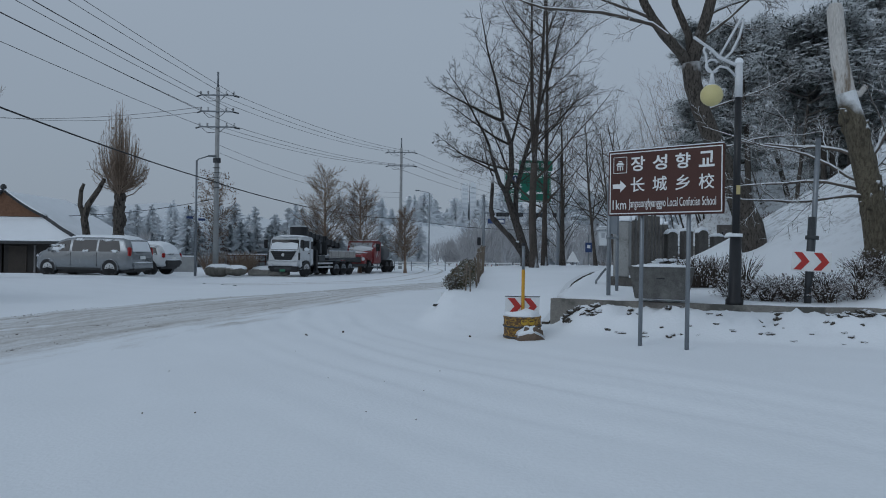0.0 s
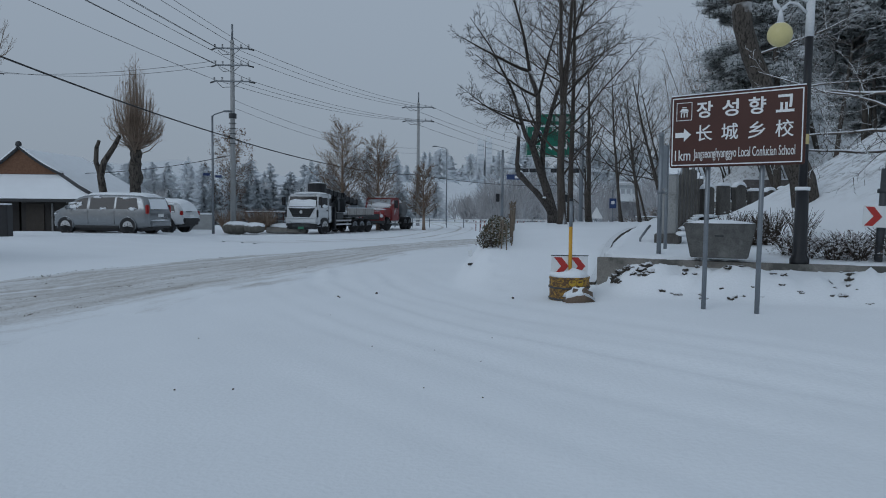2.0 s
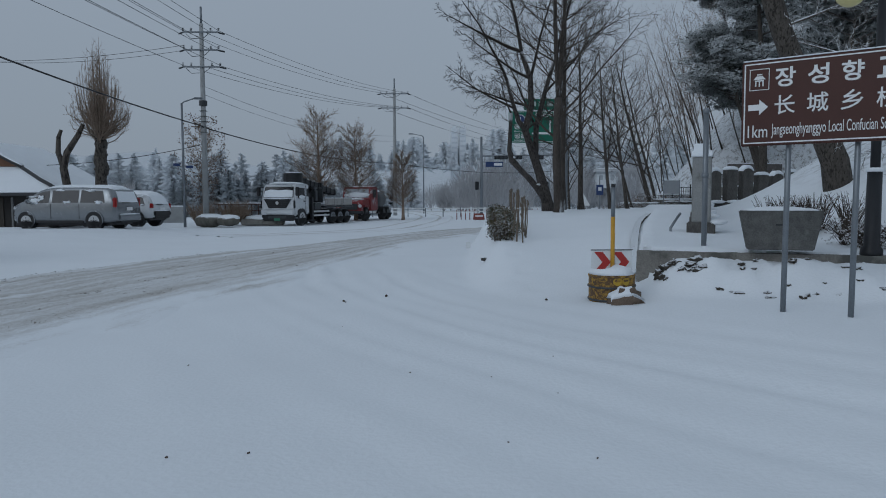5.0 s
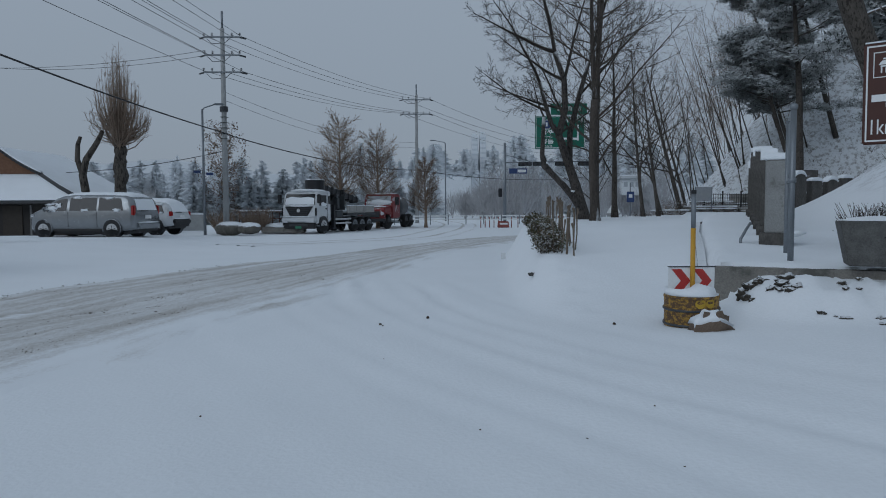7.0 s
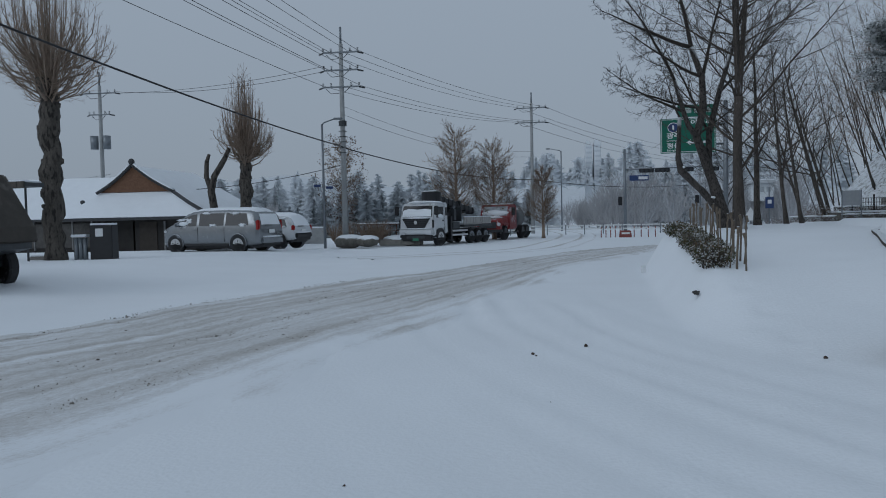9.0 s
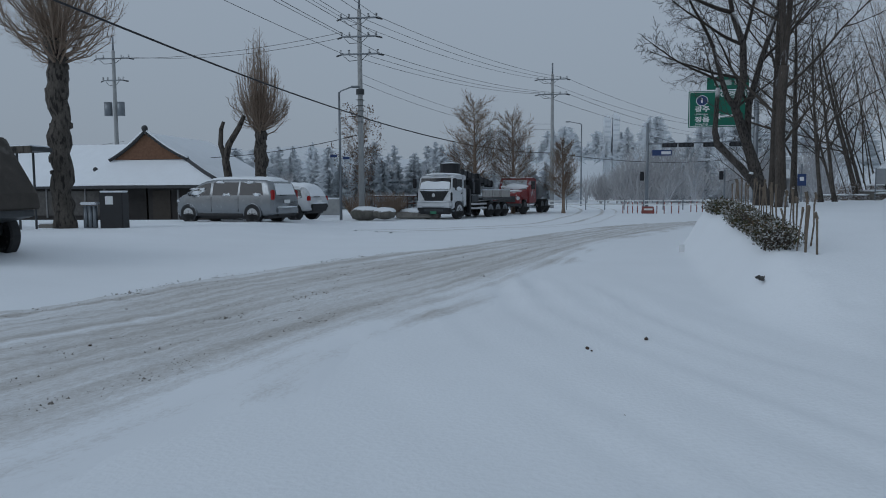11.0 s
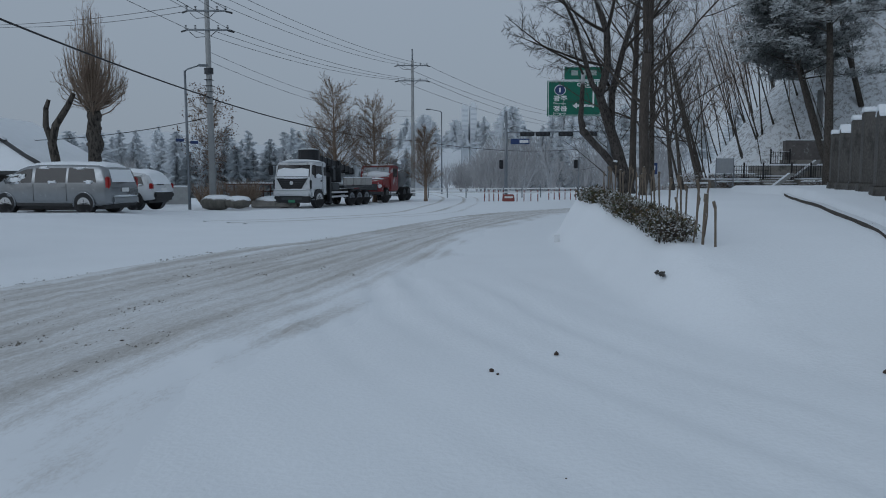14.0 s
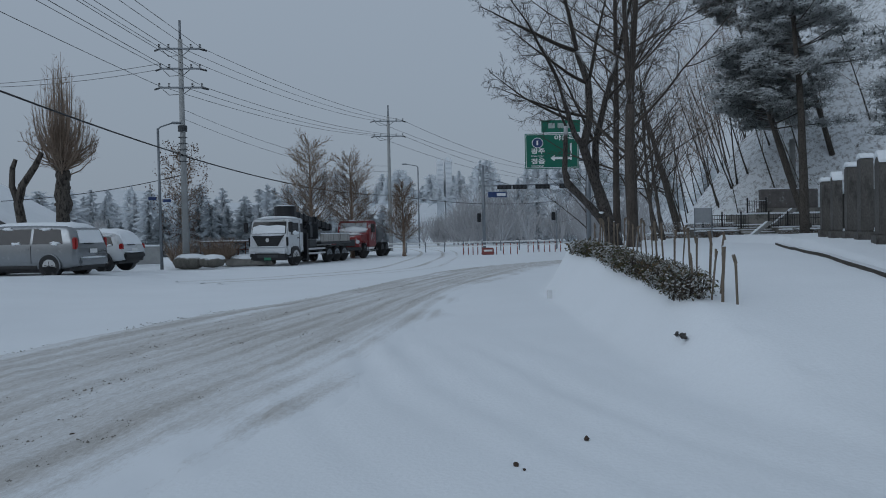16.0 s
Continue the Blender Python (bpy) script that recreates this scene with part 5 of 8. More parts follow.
def bush_geo(leaf, wood, rng, x, y, z, a, b, h, count, size):
    for _ in range(count // 12):
        t = rng.uniform(0, 6.28)
        q = Vector((x + a * 0.75 * rng.uniform(-1, 1), y + b * 0.75 * rng.uniform(-1, 1), z + h * rng.uniform(0.6, 0.98)))
        wood.tube([(x + a * 0.5 * math.cos(t), y + b * 0.5 * math.sin(t), z - 0.05), q], [0.008, 0.004], 3, False)
    for _ in range(count):
        u = Vector((rng.gauss(0, 1), rng.gauss(0, 1), rng.gauss(0, 1))).normalized() * (rng.uniform(0.6, 1.04))
        bulge = 1 + 0.18 * noise.noise((u.x * 3 + x, u.y * 3 + y, u.z * 3))
        p = Vector((x + u.x * a * bulge, y + u.y * b * bulge, z + h * 0.5 + u.z * h * 0.5 * bulge))
        d = Vector((rng.gauss(0, 1), rng.gauss(0, 1), rng.gauss(0.2, 0.8))).normalized()
        e = d.orthogonal().normalized()
        s = size * rng.uniform(0.6, 1.2)
        leaf.add([p, p + d * s * 0.5 + e * s * 0.32, p + d * s, p + d * s * 0.5 - e * s * 0.32], [(0, 1, 2, 3)])


def hedge():
    rng = random.Random(91)
    for k, ((x0, y0), (x1, y1)) in enumerate(zip(HEDGE_LINE, HEDGE_LINE[1:])):
        n = 5
        for i in range(n):
            t = (i + 0.5) / n
            x, y = x0 + (x1 - x0) * t + rng.uniform(-0.05, 0.05), y0 + (y1 - y0) * t
            z = land(x, y, False)
            o = thing("hedge_bush", pose(x, y, z - 0.06), "low clipped evergreen bush of the hedge dusted with snow", "hedge", "bushes of the clipped hedge")
            leaf, wood = Geo(), Geo()
            bush_geo(leaf, wood, rng, 0, 0, 0, 0.27 + 0.04 * rng.random(), 0.48, 0.31 + 0.06 * rng.random(), 820 if k < 2 else 420, 0.042 if k < 2 else 0.065)
            part("stem", wood, TWIG, o)
            part("foliage", leaf, LEAF, o)


hedge()


def stakes():
    rng = random.Random(92)
    wood = snow_topped("stake_wood", (0.16, 0.13, 0.10), 0.7, 0.8, 0.55, 0.9)
    proto = None
    spots = []
    for (x0, y0), (x1, y1) in zip(HEDGE_LINE, HEDGE_LINE[1:]):
        n = int(math.hypot(x1 - x0, y1 - y0) / 0.33)
        spots += [(x0 + (x1 - x0) * i / n, y0 + (y1 - y0) * i / n) for i in range(n)]
    spots = [(2.85, 15.9), (2.77, 16.05), (2.72, 16.2), (2.66, 16.5)] + [(x + 0.42, y + 0.35) for x, y in spots]
    for i, (x, y) in enumerate(spots):
        h = (0.49 if i < 4 else 0.64) + rng.uniform(-0.07, 0.09)
        g = Geo()
        r = rng.uniform(0.010, 0.017)
        g.tube([(0, 0, -0.15), (rng.uniform(-0.01, 0.01), 0, h * 0.4), (rng.uniform(-0.02, 0.02), 0.01, h * 0.8), (rng.uniform(-0.02, 0.02), 0, h)], [r, r * 0.9, r, r * 0.85], 7)
        g.cyl((0, 0, h - 0.07), (rng.uniform(-0.03, 0.03), 0.02, h + 0.02), r * 1.25, 6)
        o = g.ob("fence_stake", wood)
        o.matrix_basis = pose(x + rng.uniform(-0.03, 0.03), y, land(x, y, False), rng.uniform(-5, 5), rng.uniform(-6, 6), rng.uniform(0, 360))
        tagged(o, "rough short wooden fence stake behind the hedge", "fence stake", "rough stakes of the low fence")


stakes()


def azaleas():
    """Leafless brown shrubs on the raised bed, full of snow."""
    rng = random.Random(93)
    spots = [(6.95 + 0.42 * i + rng.uniform(-0.1, 0.1), 12.65 + rng.uniform(-0.1, 0.5) - 0.1 * i, 0.36, 0.33) for i in range(12)] + [(7.1 + 0.45 * i + rng.uniform(-0.1, 0.1), 13.15 + rng.uniform(-0.1, 0.2) - 0.1 * i, 0.38, 0.4) for i in range(10)]
    spots += [(6.9 + 0.22 * i, 14.9 + rng.uniform(-0.3, 0.5), 0.34, 0.62) for i in range(6)]
    for i, (x, y, a, h) in enumerate(spots):
        z = land(x, y, False)
        o = thing("shrub", pose(x, y, z - 0.04), "brown leafless azalea shrub clotted with snow", "shrub", "azalea shrubs on the raised bed")
        leaf, wood = Geo(), Geo()
        for _ in range(60):
            t, q = rng.uniform(0, 6.28), rng.random() ** 0.5
            e = Vector((a * 1.1 * q * math.cos(t), a * 1.1 * q * math.sin(t), h * rng.uniform(0.7, 1.1)))
            mid = e * 0.5 + Vector((rng.uniform(-0.05, 0.05), rng.uniform(-0.05, 0.05), 0.04))
            wood.tube([(e.x * 0.2, e.y * 0.2, 0), mid, e], [0.007, 0.005, 0.0025], 3, False)
        bush_geo(leaf, Geo(), rng, 0, 0, 0.02, a, a, h, 330 if h < 0.5 else 90, 0.05)
        part("stem", wood, TWIG, o)
        part("foliage", leaf, LEAF_BROWN, o)


azaleas()


# ---- vehicles: x forwards, y to their left, z up from the ground ----
GLASS = mat("tinted_glass", (0.012, 0.013, 0.016), 0.12, vary=0.1, spec=0.3)
FROSTED_GLASS = mat("snow_clouded_glass", (0.42, 0.45, 0.48), 0.6, vary=0.25, scale=3, dirt=(0.1, 0.11, 0.12), dirt_amount=0.2, dirt_scale=2)
SILVER = mat("silver_car_paint", (0.25, 0.265, 0.28), 0.22, metal=0.6, vary=0.06, dirt=(0.4, 0.42, 0.43), dirt_amount=0.05, dirt_scale=2.5)
WHITE_CAR = mat("white_car_paint", (0.58, 0.60, 0.62), 0.35, vary=0.05, dirt=(0.35, 0.35, 0.34), dirt_amount=0.1, dirt_scale=2)
RED_CAR = mat("red_truck_paint", (0.22, 0.035, 0.037), 0.5, vary=0.15, dirt=(0.5, 0.52, 0.54), dirt_amount=0.2, dirt_scale=2.5)
TAIL = mat("tail_lamp_lens", (0.30, 0.02, 0.02), 0.25)
LENS = mat("lamp_lens", (0.55, 0.57, 0.6), 0.15)
ALLOY = mat("alloy_rim", (0.55, 0.56, 0.57), 0.4, metal=0.15)
PLASTIC = mat("black_plastic", (0.03, 0.03, 0.032), 0.6, vary=0.15)


def wheel(parent, x, y, r, w, rim=ALLOY, spokes=10):
    """y: the outer face's side, the sign says which side of the vehicle."""
    s = 1 if y > 0 else -1
    g = Geo()
    prof = [(-w / 2, r * 0.62), (-w / 2, r * 0.95), (-w * 0.38, r), (w * 0.38, r), (w / 2, r * 0.95), (w / 2, r * 0.62)]
    g.tube([(0, s * a, 0) for a, _ in prof], [b for _, b in prof], 26, True)
    t = part("wheel", g, RUBBER, parent)
    t.matrix_basis = Matrix.Translation((x, y - s * w / 2, r))
    q = Geo()
    n = 22
    q.tube([(0, s * (w / 2 + 0.004), 0), (0, s * (w / 2 - 0.02), 0)], [r * 0.72, r * 0.68], n)
    part("rim", q, rim, t)
    k = Geo()
    for i in range(spokes):
        m = pose(0, 0, 0, 0, 360 * i / spokes, 0)
        k.box(0, s * (w / 2 + 0.008), r * 0.36, r * 0.06, 0.014, r * 0.30, m)
    k.cyl((0, s * w / 2, 0), (0, s * (w / 2 + 0.02), 0), r * 0.14, 12)
    part("spoke_set", k, STEEL_DARK, t, "dark gaps between the rim spokes")
    return t


def curve_at(line, x):
    return float(np.interp(x, [p[0] for p in line], [p[1] for p in line]))


def car(name, m, material, label, form):
    """A car by its side outline, plan and belt line. Origin under the middle of its wheelbase, nose to +x."""
    o = thing(name, m, label, "car")
    roof, plan, belt, low, wheelbase, r = form["roof"], form["plan"], form["belt"], form["low"], form["wheelbase"], form["wheel"]
    H = max(z for _, z in roof)
    tail, nose = roof[0][0], roof[-1][0]
    xs = sorted({round(x, 3) for x, _ in roof} | {round(x, 3) for x, _ in plan} | {round(tail + (nose - tail) * k / 22, 3) for k in range(23)})

    def section(x):
        zt, w = curve_at(roof, x), curve_at(plan, x)
        b = min(belt, zt - 0.07)
        g = max(0.0, (zt - belt) / (H - belt))
        return zt, w, b, w * (0.985 - 0.15 * g)

    def side(x, u, s, out=0.008):
        zt, w, b, rw = section(x)
        return (x, s * (w * 0.99 + (rw - w * 0.99) * u + out), b + (zt - 0.07 - b) * u)
    rows = []
    for x in xs:
        zt, w, b, rw = section(x)
        lift = 0.10 * max(0.0, (abs(x) - wheelbase / 2 - 0.5) / 0.6)
        rows.append((x, [(0, low + lift), (w * 0.88, low + lift), (w * 0.97, low + 0.09 + lift), (w * 1.0, low + 0.30), (w * 1.005, (low + b) / 2 + 0.12), (w * 0.99, b), (rw, zt - 0.07), (rw - 0.05, zt - 0.02), (rw - 0.16, zt), (0, zt + 0.015)]))
    g = Geo()
    rings = [[(x, y, z) for y, z in half] + [(x, -y, z) for y, z in reversed(half) if y > 1e-6] for x, half in rows]
    n = len(rings[0])
    g.add([p for q in rings for p in q], [(i * n + a, i * n + (a + 1) % n, (i + 1) * n + (a + 1) % n, (i + 1) * n + a) for i in range(len(rings) - 1) for a in range(n)] + [tuple(range(n))[::-1], tuple((len(rings) - 1) * n + a for a in range(n))])
    part("body", g, material, o, smooth=True)
    rng = random.Random(name)
    for s in (-1, 1):
        for i, (a0, a1, b0, b1) in enumerate(form["panes"]):
            k = 5
            pane = Geo()
            for out in (0.010, -0.02):
                base = len(pane.v)
                for u in (0.06, 0.45, 0.9):
                    x0, x1 = a0 + (b0 - a0) * u, a1 + (b1 - a1) * u
                    pane.v += [side(x0 + (x1 - x0) * j / k, u, s, out) for j in range(k + 1)]
                pane.f += [(base + q * (k + 1) + j, base + q * (k + 1) + j + 1, base + (q + 1) * (k + 1) + j + 1, base + (q + 1) * (k + 1) + j) for q in (0, 1) for j in range(k)]
            part("side_window", pane, GLASS, o, smooth=True)
            for j in range(4 if i == 2 else 3):
                t = rng.random()
                low_one = i == 2 and j < 3
                u = rng.uniform(0.15, 0.45) if low_one else rng.choice((0.1, 0.9))
                x = a0 + 0.15 + (a1 - a0 - 0.4) * t
                p = side(x, u, s, 0.012)
                part("window_snow", lump(Geo(), *p, rng.uniform(0.10, 0.26), 0.014, rng.uniform(0.05, 0.12) if low_one else rng.uniform(0.025, 0.05), 40 + 7 * i + j, 1.3, 14), SNOW, o, "snow stuck to the pane", smooth=True)
        mid_y = curve_at(plan, 0.0)
        part("sill_trim", Geo().box(0, s * (mid_y - 0.02), low + 0.05, wheelbase - 0.95, 0.05, 0.10), form["trim"], o, bevel=0.015)
        for x in form["seams"]:
            part("door_seam", Geo().box(x, s * (mid_y + 0.002), (low + belt) / 2 + 0.08, 0.014, 0.012, belt - low - 0.2), BLACK, o)
            part("door_handle", Geo().box(x + 0.16, s * (mid_y + 0.014), belt - 0.14, 0.2, 0.035, 0.04), material, o, bevel=0.012)
        mx = form["mirror"]
        part("mirror", Geo().box(mx, s * (mid_y + 0.13), belt + 0.10, 0.13, 0.22, 0.18), material, o, bevel=0.045)
        tx, tz, th = form["tail_lamp"]
        part("tail_lamp", Geo().box(tail + tx, s * (curve_at(plan, tail + tx) - 0.05), tz, 0.17, 0.16, th), TAIL, o, "red tail lamp", bevel=0.04)
        hx = nose - 0.3
        part("headlamp", Geo().box(hx, s * (curve_at(plan, hx) - 0.12), curve_at(roof, hx) - 0.16, 0.34, 0.24, 0.17), LENS, o, "clear headlamp", bevel=0.05)
        for x in (-wheelbase / 2, wheelbase / 2):
            w = curve_at(plan, x)
            part("wheel_arch", Geo().tube([(x, s * (w - 0.25), r + 0.02), (x, s * (w + 0.010), r + 0.02)], [r + 0.05, r + 0.05], 26), BLACK, o)
            lip = [(x + (r + 0.065) * math.cos(q), s * (w + 0.004), r + 0.02 + (r + 0.065) * math.sin(q)) for q in np.linspace(-0.25, math.pi + 0.25, 15)]
            part("arch_lip", Geo().tube(lip, [0.03] * 15, 6), form["trim_arch"], o, smooth=True)
            wheel(o, x, s * (w + 0.014), r, 0.22, ALLOY, 5)
    zb = form["rear_glass"]
    tw = curve_at(plan, tail) * 0.86
    rear = [(tail + dx, sy * tw * k, z) for (dx, z, k) in zb for sy in (-1, 1)]
    pane = Geo().add([(x - 0.02, y, z) for x, y, z in rear] + [(x + 0.03, y, z) for x, y, z in rear], [(0, 1, 3, 2), (4, 6, 7, 5), (0, 2, 6, 4), (1, 5, 7, 3), (0, 4, 5, 1), (2, 3, 7, 6)])
    part("rear_window", pane, SNOW, o, "rear window plastered with snow")
    part("rear_wiper", Geo().box(tail + zb[0][0] - 0.03, 0.2, zb[0][1] - 0.02, 0.03, 0.5, 0.035), BLACK, o)
    part("rear_bumper", Geo().box(tail + 0.02, 0, low + 0.22, 0.22, tw * 2.15, 0.26), form["bumper"], o, bevel=0.06)
    part("bumper_snow", lump(Geo(), tail - 0.02, 0, low + 0.365, 0.11, tw * 0.95, 0.035, 17, 0.2, 14), SNOW, o, "snow on the rear bumper", smooth=True)
    part("lower_bumper", Geo().box(tail + 0.06, 0, low + 0.05, 0.2, tw * 1.9, 0.12), PLASTIC, o, bevel=0.03)
    part("front_bumper", Geo().box(nose - 0.08, 0, low + 0.16, 0.2, curve_at(plan, nose) * 1.9, 0.26), form["bumper"], o, bevel=0.06)
    part("number_plate", Geo().box(tail - 0.03, 0, form["plate"], 0.012, 0.42, 0.15), WHITE, o, "plain white number plate")
    part("underbody", Geo().box(0, 0, low - 0.03, nose - tail - 0.5, 1.5, 0.14), BLACK, o)
    w0, w1 = form["screen"]
    sc = []
    for x, k in ((w0, 0.80), (w1, 0.74)):
        sc += [(x, -curve_at(plan, x) * k, curve_at(roof, x) + 0.022), (x, curve_at(plan, x) * k, curve_at(roof, x) + 0.022)]
    part("windscreen", Geo().add(sc + [(x - 0.02, y, z - 0.03) for x, y, z in sc], [(0, 1, 3, 2), (4, 6, 7, 5), (0, 2, 6, 4), (1, 5, 7, 3), (0, 4, 5, 1), (2, 3, 7, 6)]), FROSTED_GLASS, o, "windscreen clouded with snow")
    # snow lying on roof and bonnet, following the outline
    for nm, x0, x1, thick, words in (("roof_snow", tail + 0.10, w1 - 0.05, form["snow"], "thick layer of snow on the roof"), ("bonnet_snow", w0 + 0.02, nose - 0.14, 0.035, "thin snow on the bonnet")):
        nx, ny = 20, 11
        v = []
        for i in range(nx):
            x = x0 + (x1 - x0) * i / (nx - 1)
            zt, w, b, rw = section(x)
            half = (rw - 0.03) if nm == "roof_snow" else w * 0.80
            for j in range(ny):
                q = -1 + 2 * j / (ny - 1)
                e = max(0.0, 1 - abs(q) ** 5) * min(1.0, i / 1.5, (nx - 1 - i) / 1.5)
                v.append((x, half * q, zt - 0.05 * abs(q) ** 4 - 0.02 + (thick + 0.02) * e * (1 + 0.3 * noise.noise((x * 2.2, q * 3, H)))))
        part(nm, Geo().add(v, [(i * ny + j, (i + 1) * ny + j, (i + 1) * ny + j + 1, i * ny + j + 1) for i in range(nx - 1) for j in range(ny - 1)]), SNOW, o, words, smooth=True)
    return o


heading = math.degrees(math.atan2(35.87 - 35.165, -15.219 + 12.097))
car("van", pose(-13.658 + math.sin(radians(heading)) * 0.85, 36.38, 0.10, 0, 0, heading), SILVER, "silver-grey minivan with snow on its roof parked by the house", {
    "roof": [(-2.62, 0.98), (-2.57, 1.25), (-2.47, 1.54), (-2.38, 1.67), (-2.1, 1.75), (-1.0, 1.79), (0.3, 1.79), (0.75, 1.74), (1.0, 1.65), (1.4, 1.42), (1.75, 1.21), (1.95, 1.14), (2.2, 1.04), (2.36, 0.90), (2.45, 0.68)],
    "plan": [(-2.62, 0.86), (-2.45, 0.92), (-1.6, 0.96), (1.5, 0.96), (1.95, 0.92), (2.25, 0.82), (2.45, 0.64)],
    "belt": 1.09, "low": 0.27, "wheelbase": 3.2, "wheel": 0.345, "trim": PLASTIC, "trim_arch": SILVER, "bumper": SILVER,
    "panes": [(-2.12, -0.98, -1.95, -0.98), (-0.88, 0.36, -0.88, 0.36), (0.50, 1.62, 0.50, 1.02)], "seams": (-0.92, 0.42), "mirror": 1.42,
    "tail_lamp": (0.10, 1.12, 0.44), "rear_glass": [(0.03, 1.14, 0.95), (0.17, 1.60, 0.86)], "plate": 0.86, "screen": (1.74, 1.04), "snow": 0.11})
car("estate_car", pose(-12.75, 40.0, 0.06, 0, 0, heading), WHITE_CAR, "white estate car with snow on its roof parked beside the van", {
    "roof": [(-2.1, 0.92), (-2.05, 1.08), (-1.85, 1.42), (-1.7, 1.52), (-1.2, 1.58), (0.0, 1.60), (0.3, 1.55), (0.9, 1.10), (1.2, 1.04), (1.9, 0.94), (2.1, 0.80), (2.18, 0.6)],
    "plan": [(-2.1, 0.80), (-1.9, 0.87), (-1.3, 0.90), (1.3, 0.90), (1.9, 0.82), (2.18, 0.66)],
    "belt": 1.0, "low": 0.40, "wheelbase": 2.55, "wheel": 0.35, "trim": PLASTIC, "trim_arch": PLASTIC, "bumper": PLASTIC,
    "panes": [(-1.75, -1.0, -1.55, -1.0), (-0.92, 0.02, -0.92, 0.02), (0.1, 0.95, 0.1, 0.42)], "seams": (-0.96, 0.06), "mirror": 0.72,
    "tail_lamp": (0.08, 0.98, 0.26), "rear_glass": [(0.03, 1.08, 0.95), (0.26, 1.46, 0.85)], "plate": 0.84, "screen": (0.92, 0.34), "snow": 0.13})


def crane_truck():
    o = thing("crane_truck", pose(-6.8, 49.7, -0.34, 0, 0, -113), "white cab-over truck with folded black crane, snow on top", "truck")
    W = 1.2
    cab = [(0.0, 0.62), (0.05, 1.1), (0.02, 1.6), (-0.06, 1.78), (-0.24, 2.48), (-0.5, 2.62), (-1.75, 2.66), (-1.8, 0.75), (-1.40, 0.75), (-1.34, 1.02), (-0.42, 1.02), (-0.36, 0.62)]
    part("cab", Geo().prism(cab, -W, W), WHITE_CAR, o, bevel=0.07)
    part("windscreen", Geo().add([(-0.035, -W * 0.9, 1.80), (-0.035, W * 0.9, 1.80), (-0.222, W * 0.86, 2.46), (-0.222, -W * 0.86, 2.46)], [(0, 1, 2, 3)]), GLASS, o, "dark windscreen")
    part("windscreen_snow", Geo().add([(x + d, y, z) for d in (0.035, 0.005) for x, y, z in ((-0.035, -1.04, 1.81), (-0.035, 1.04, 1.81), (-0.15, 1.0, 2.22), (-0.165, 0.5, 2.28), (-0.155, 0.0, 2.24), (-0.17, -0.6, 2.30), (-0.15, -1.0, 2.2))],
                                         [(0, 1, 2, 3, 4, 5, 6), (13, 12, 11, 10, 9, 8, 7)] + [(k, k + 7, (k + 1) % 7 + 7, (k + 1) % 7) for k in range(7)]), SNOW, o, "snow covering most of the windscreen", bevel=0.01)
    part("grille", Geo().add([(0.075, -0.98, 1.70), (0.075, 0.98, 1.70), (0.085, 0.62, 1.12), (0.085, -0.62, 1.12), (0.0, -0.98, 1.70), (0.0, 0.98, 1.70), (0.0, 0.62, 1.12), (0.0, -0.62, 1.12)],
                             [(0, 3, 2, 1), (0, 1, 5, 4), (1, 2, 6, 5), (2, 3, 7, 6), (3, 0, 4, 7)]), BLACK, o, "black tapered front grille")
    for k in range(4):
        part("grille_bar", Geo().box(0.092, 0, 1.22 + 0.12 * k, 0.02, 1.15 + 0.16 * k, 0.022), STEEL_DARK, o)
    part("emblem", Geo().tube([(0.095, 0, 1.45), (0.115, 0, 1.45)], [0.11, 0.11], 16), ALLOY, o, "plain oval badge")
    part("grille_snow", lump(Geo(), 0.07, 0, 1.73, 0.07, 1.0, 0.05, 82, 0.4, 16), SNOW, o, "snow on the grille's upper edge", smooth=True)
    part("bumper", Geo().box(0.05, 0, 0.90, 0.22, 2.38, 0.34), WHITE_CAR, o, bevel=0.06)
    part("bumper_snow", lump(Geo(), 0.12, 0, 1.075, 0.09, 1.15, 0.03, 83, 0.3, 16), SNOW, o, smooth=True)
    part("lower_bumper", Geo().box(0.02, 0, 0.52, 0.2, 2.3, 0.38), BLACK, o, "dark lower bumper", bevel=0.04)
    part("lower_intake", Geo().box(0.125, 0, 0.56, 0.02, 1.3, 0.16), STEEL_DARK, o)
    part("number_plate", Geo().box(0.13, 0, 0.42, 0.015, 0.42, 0.15), mat("green_plate", (0.05, 0.2, 0.12), 0.5), o, "plain green number plate")
    panel_grey = mat("bed_panel_grey", (0.36, 0.35, 0.335), 0.6, vary=0.15, dirt=(0.22, 0.2, 0.18), dirt_amount=0.2)
    for s in (-1, 1):
        part("wiper", Geo().box(-0.07, s * 0.4, 1.86, 0.03, 0.75, 0.03), BLACK, o)
        part("headlamp", Geo().box(0.10, s * 0.93, 0.78, 0.16, 0.40, 0.16), LENS, o, "clear headlamp", bevel=0.03)
        part("corner_duct", Geo().box(0.0, s * (W - 0.02), 1.36, 0.14, 0.10, 0.5), BLACK, o, bevel=0.03)
        part("side_window", Geo().box(-0.80, s * (W + 0.004), 2.06, 0.84, 0.02, 0.66), GLASS, o, bevel=0.008)
        part("window_snow", lump(Geo(), -0.85, s * (W + 0.015), 1.82, 0.35, 0.02, 0.1, 84, 0.6, 12), SNOW, o, smooth=True)
        part("door_seam", Geo().box(-1.32, s * (W + 0.003), 1.75, 0.025, 0.014, 1.6), BLACK, o)
        part("door_handle", Geo().box(-1.16, s * (W + 0.012), 1.55, 0.16, 0.02, 0.08), BLACK, o)
        part("rear_side_window", Geo().box(-1.56, s * (W + 0.004), 2.1, 0.24, 0.02, 0.5), GLASS, o)
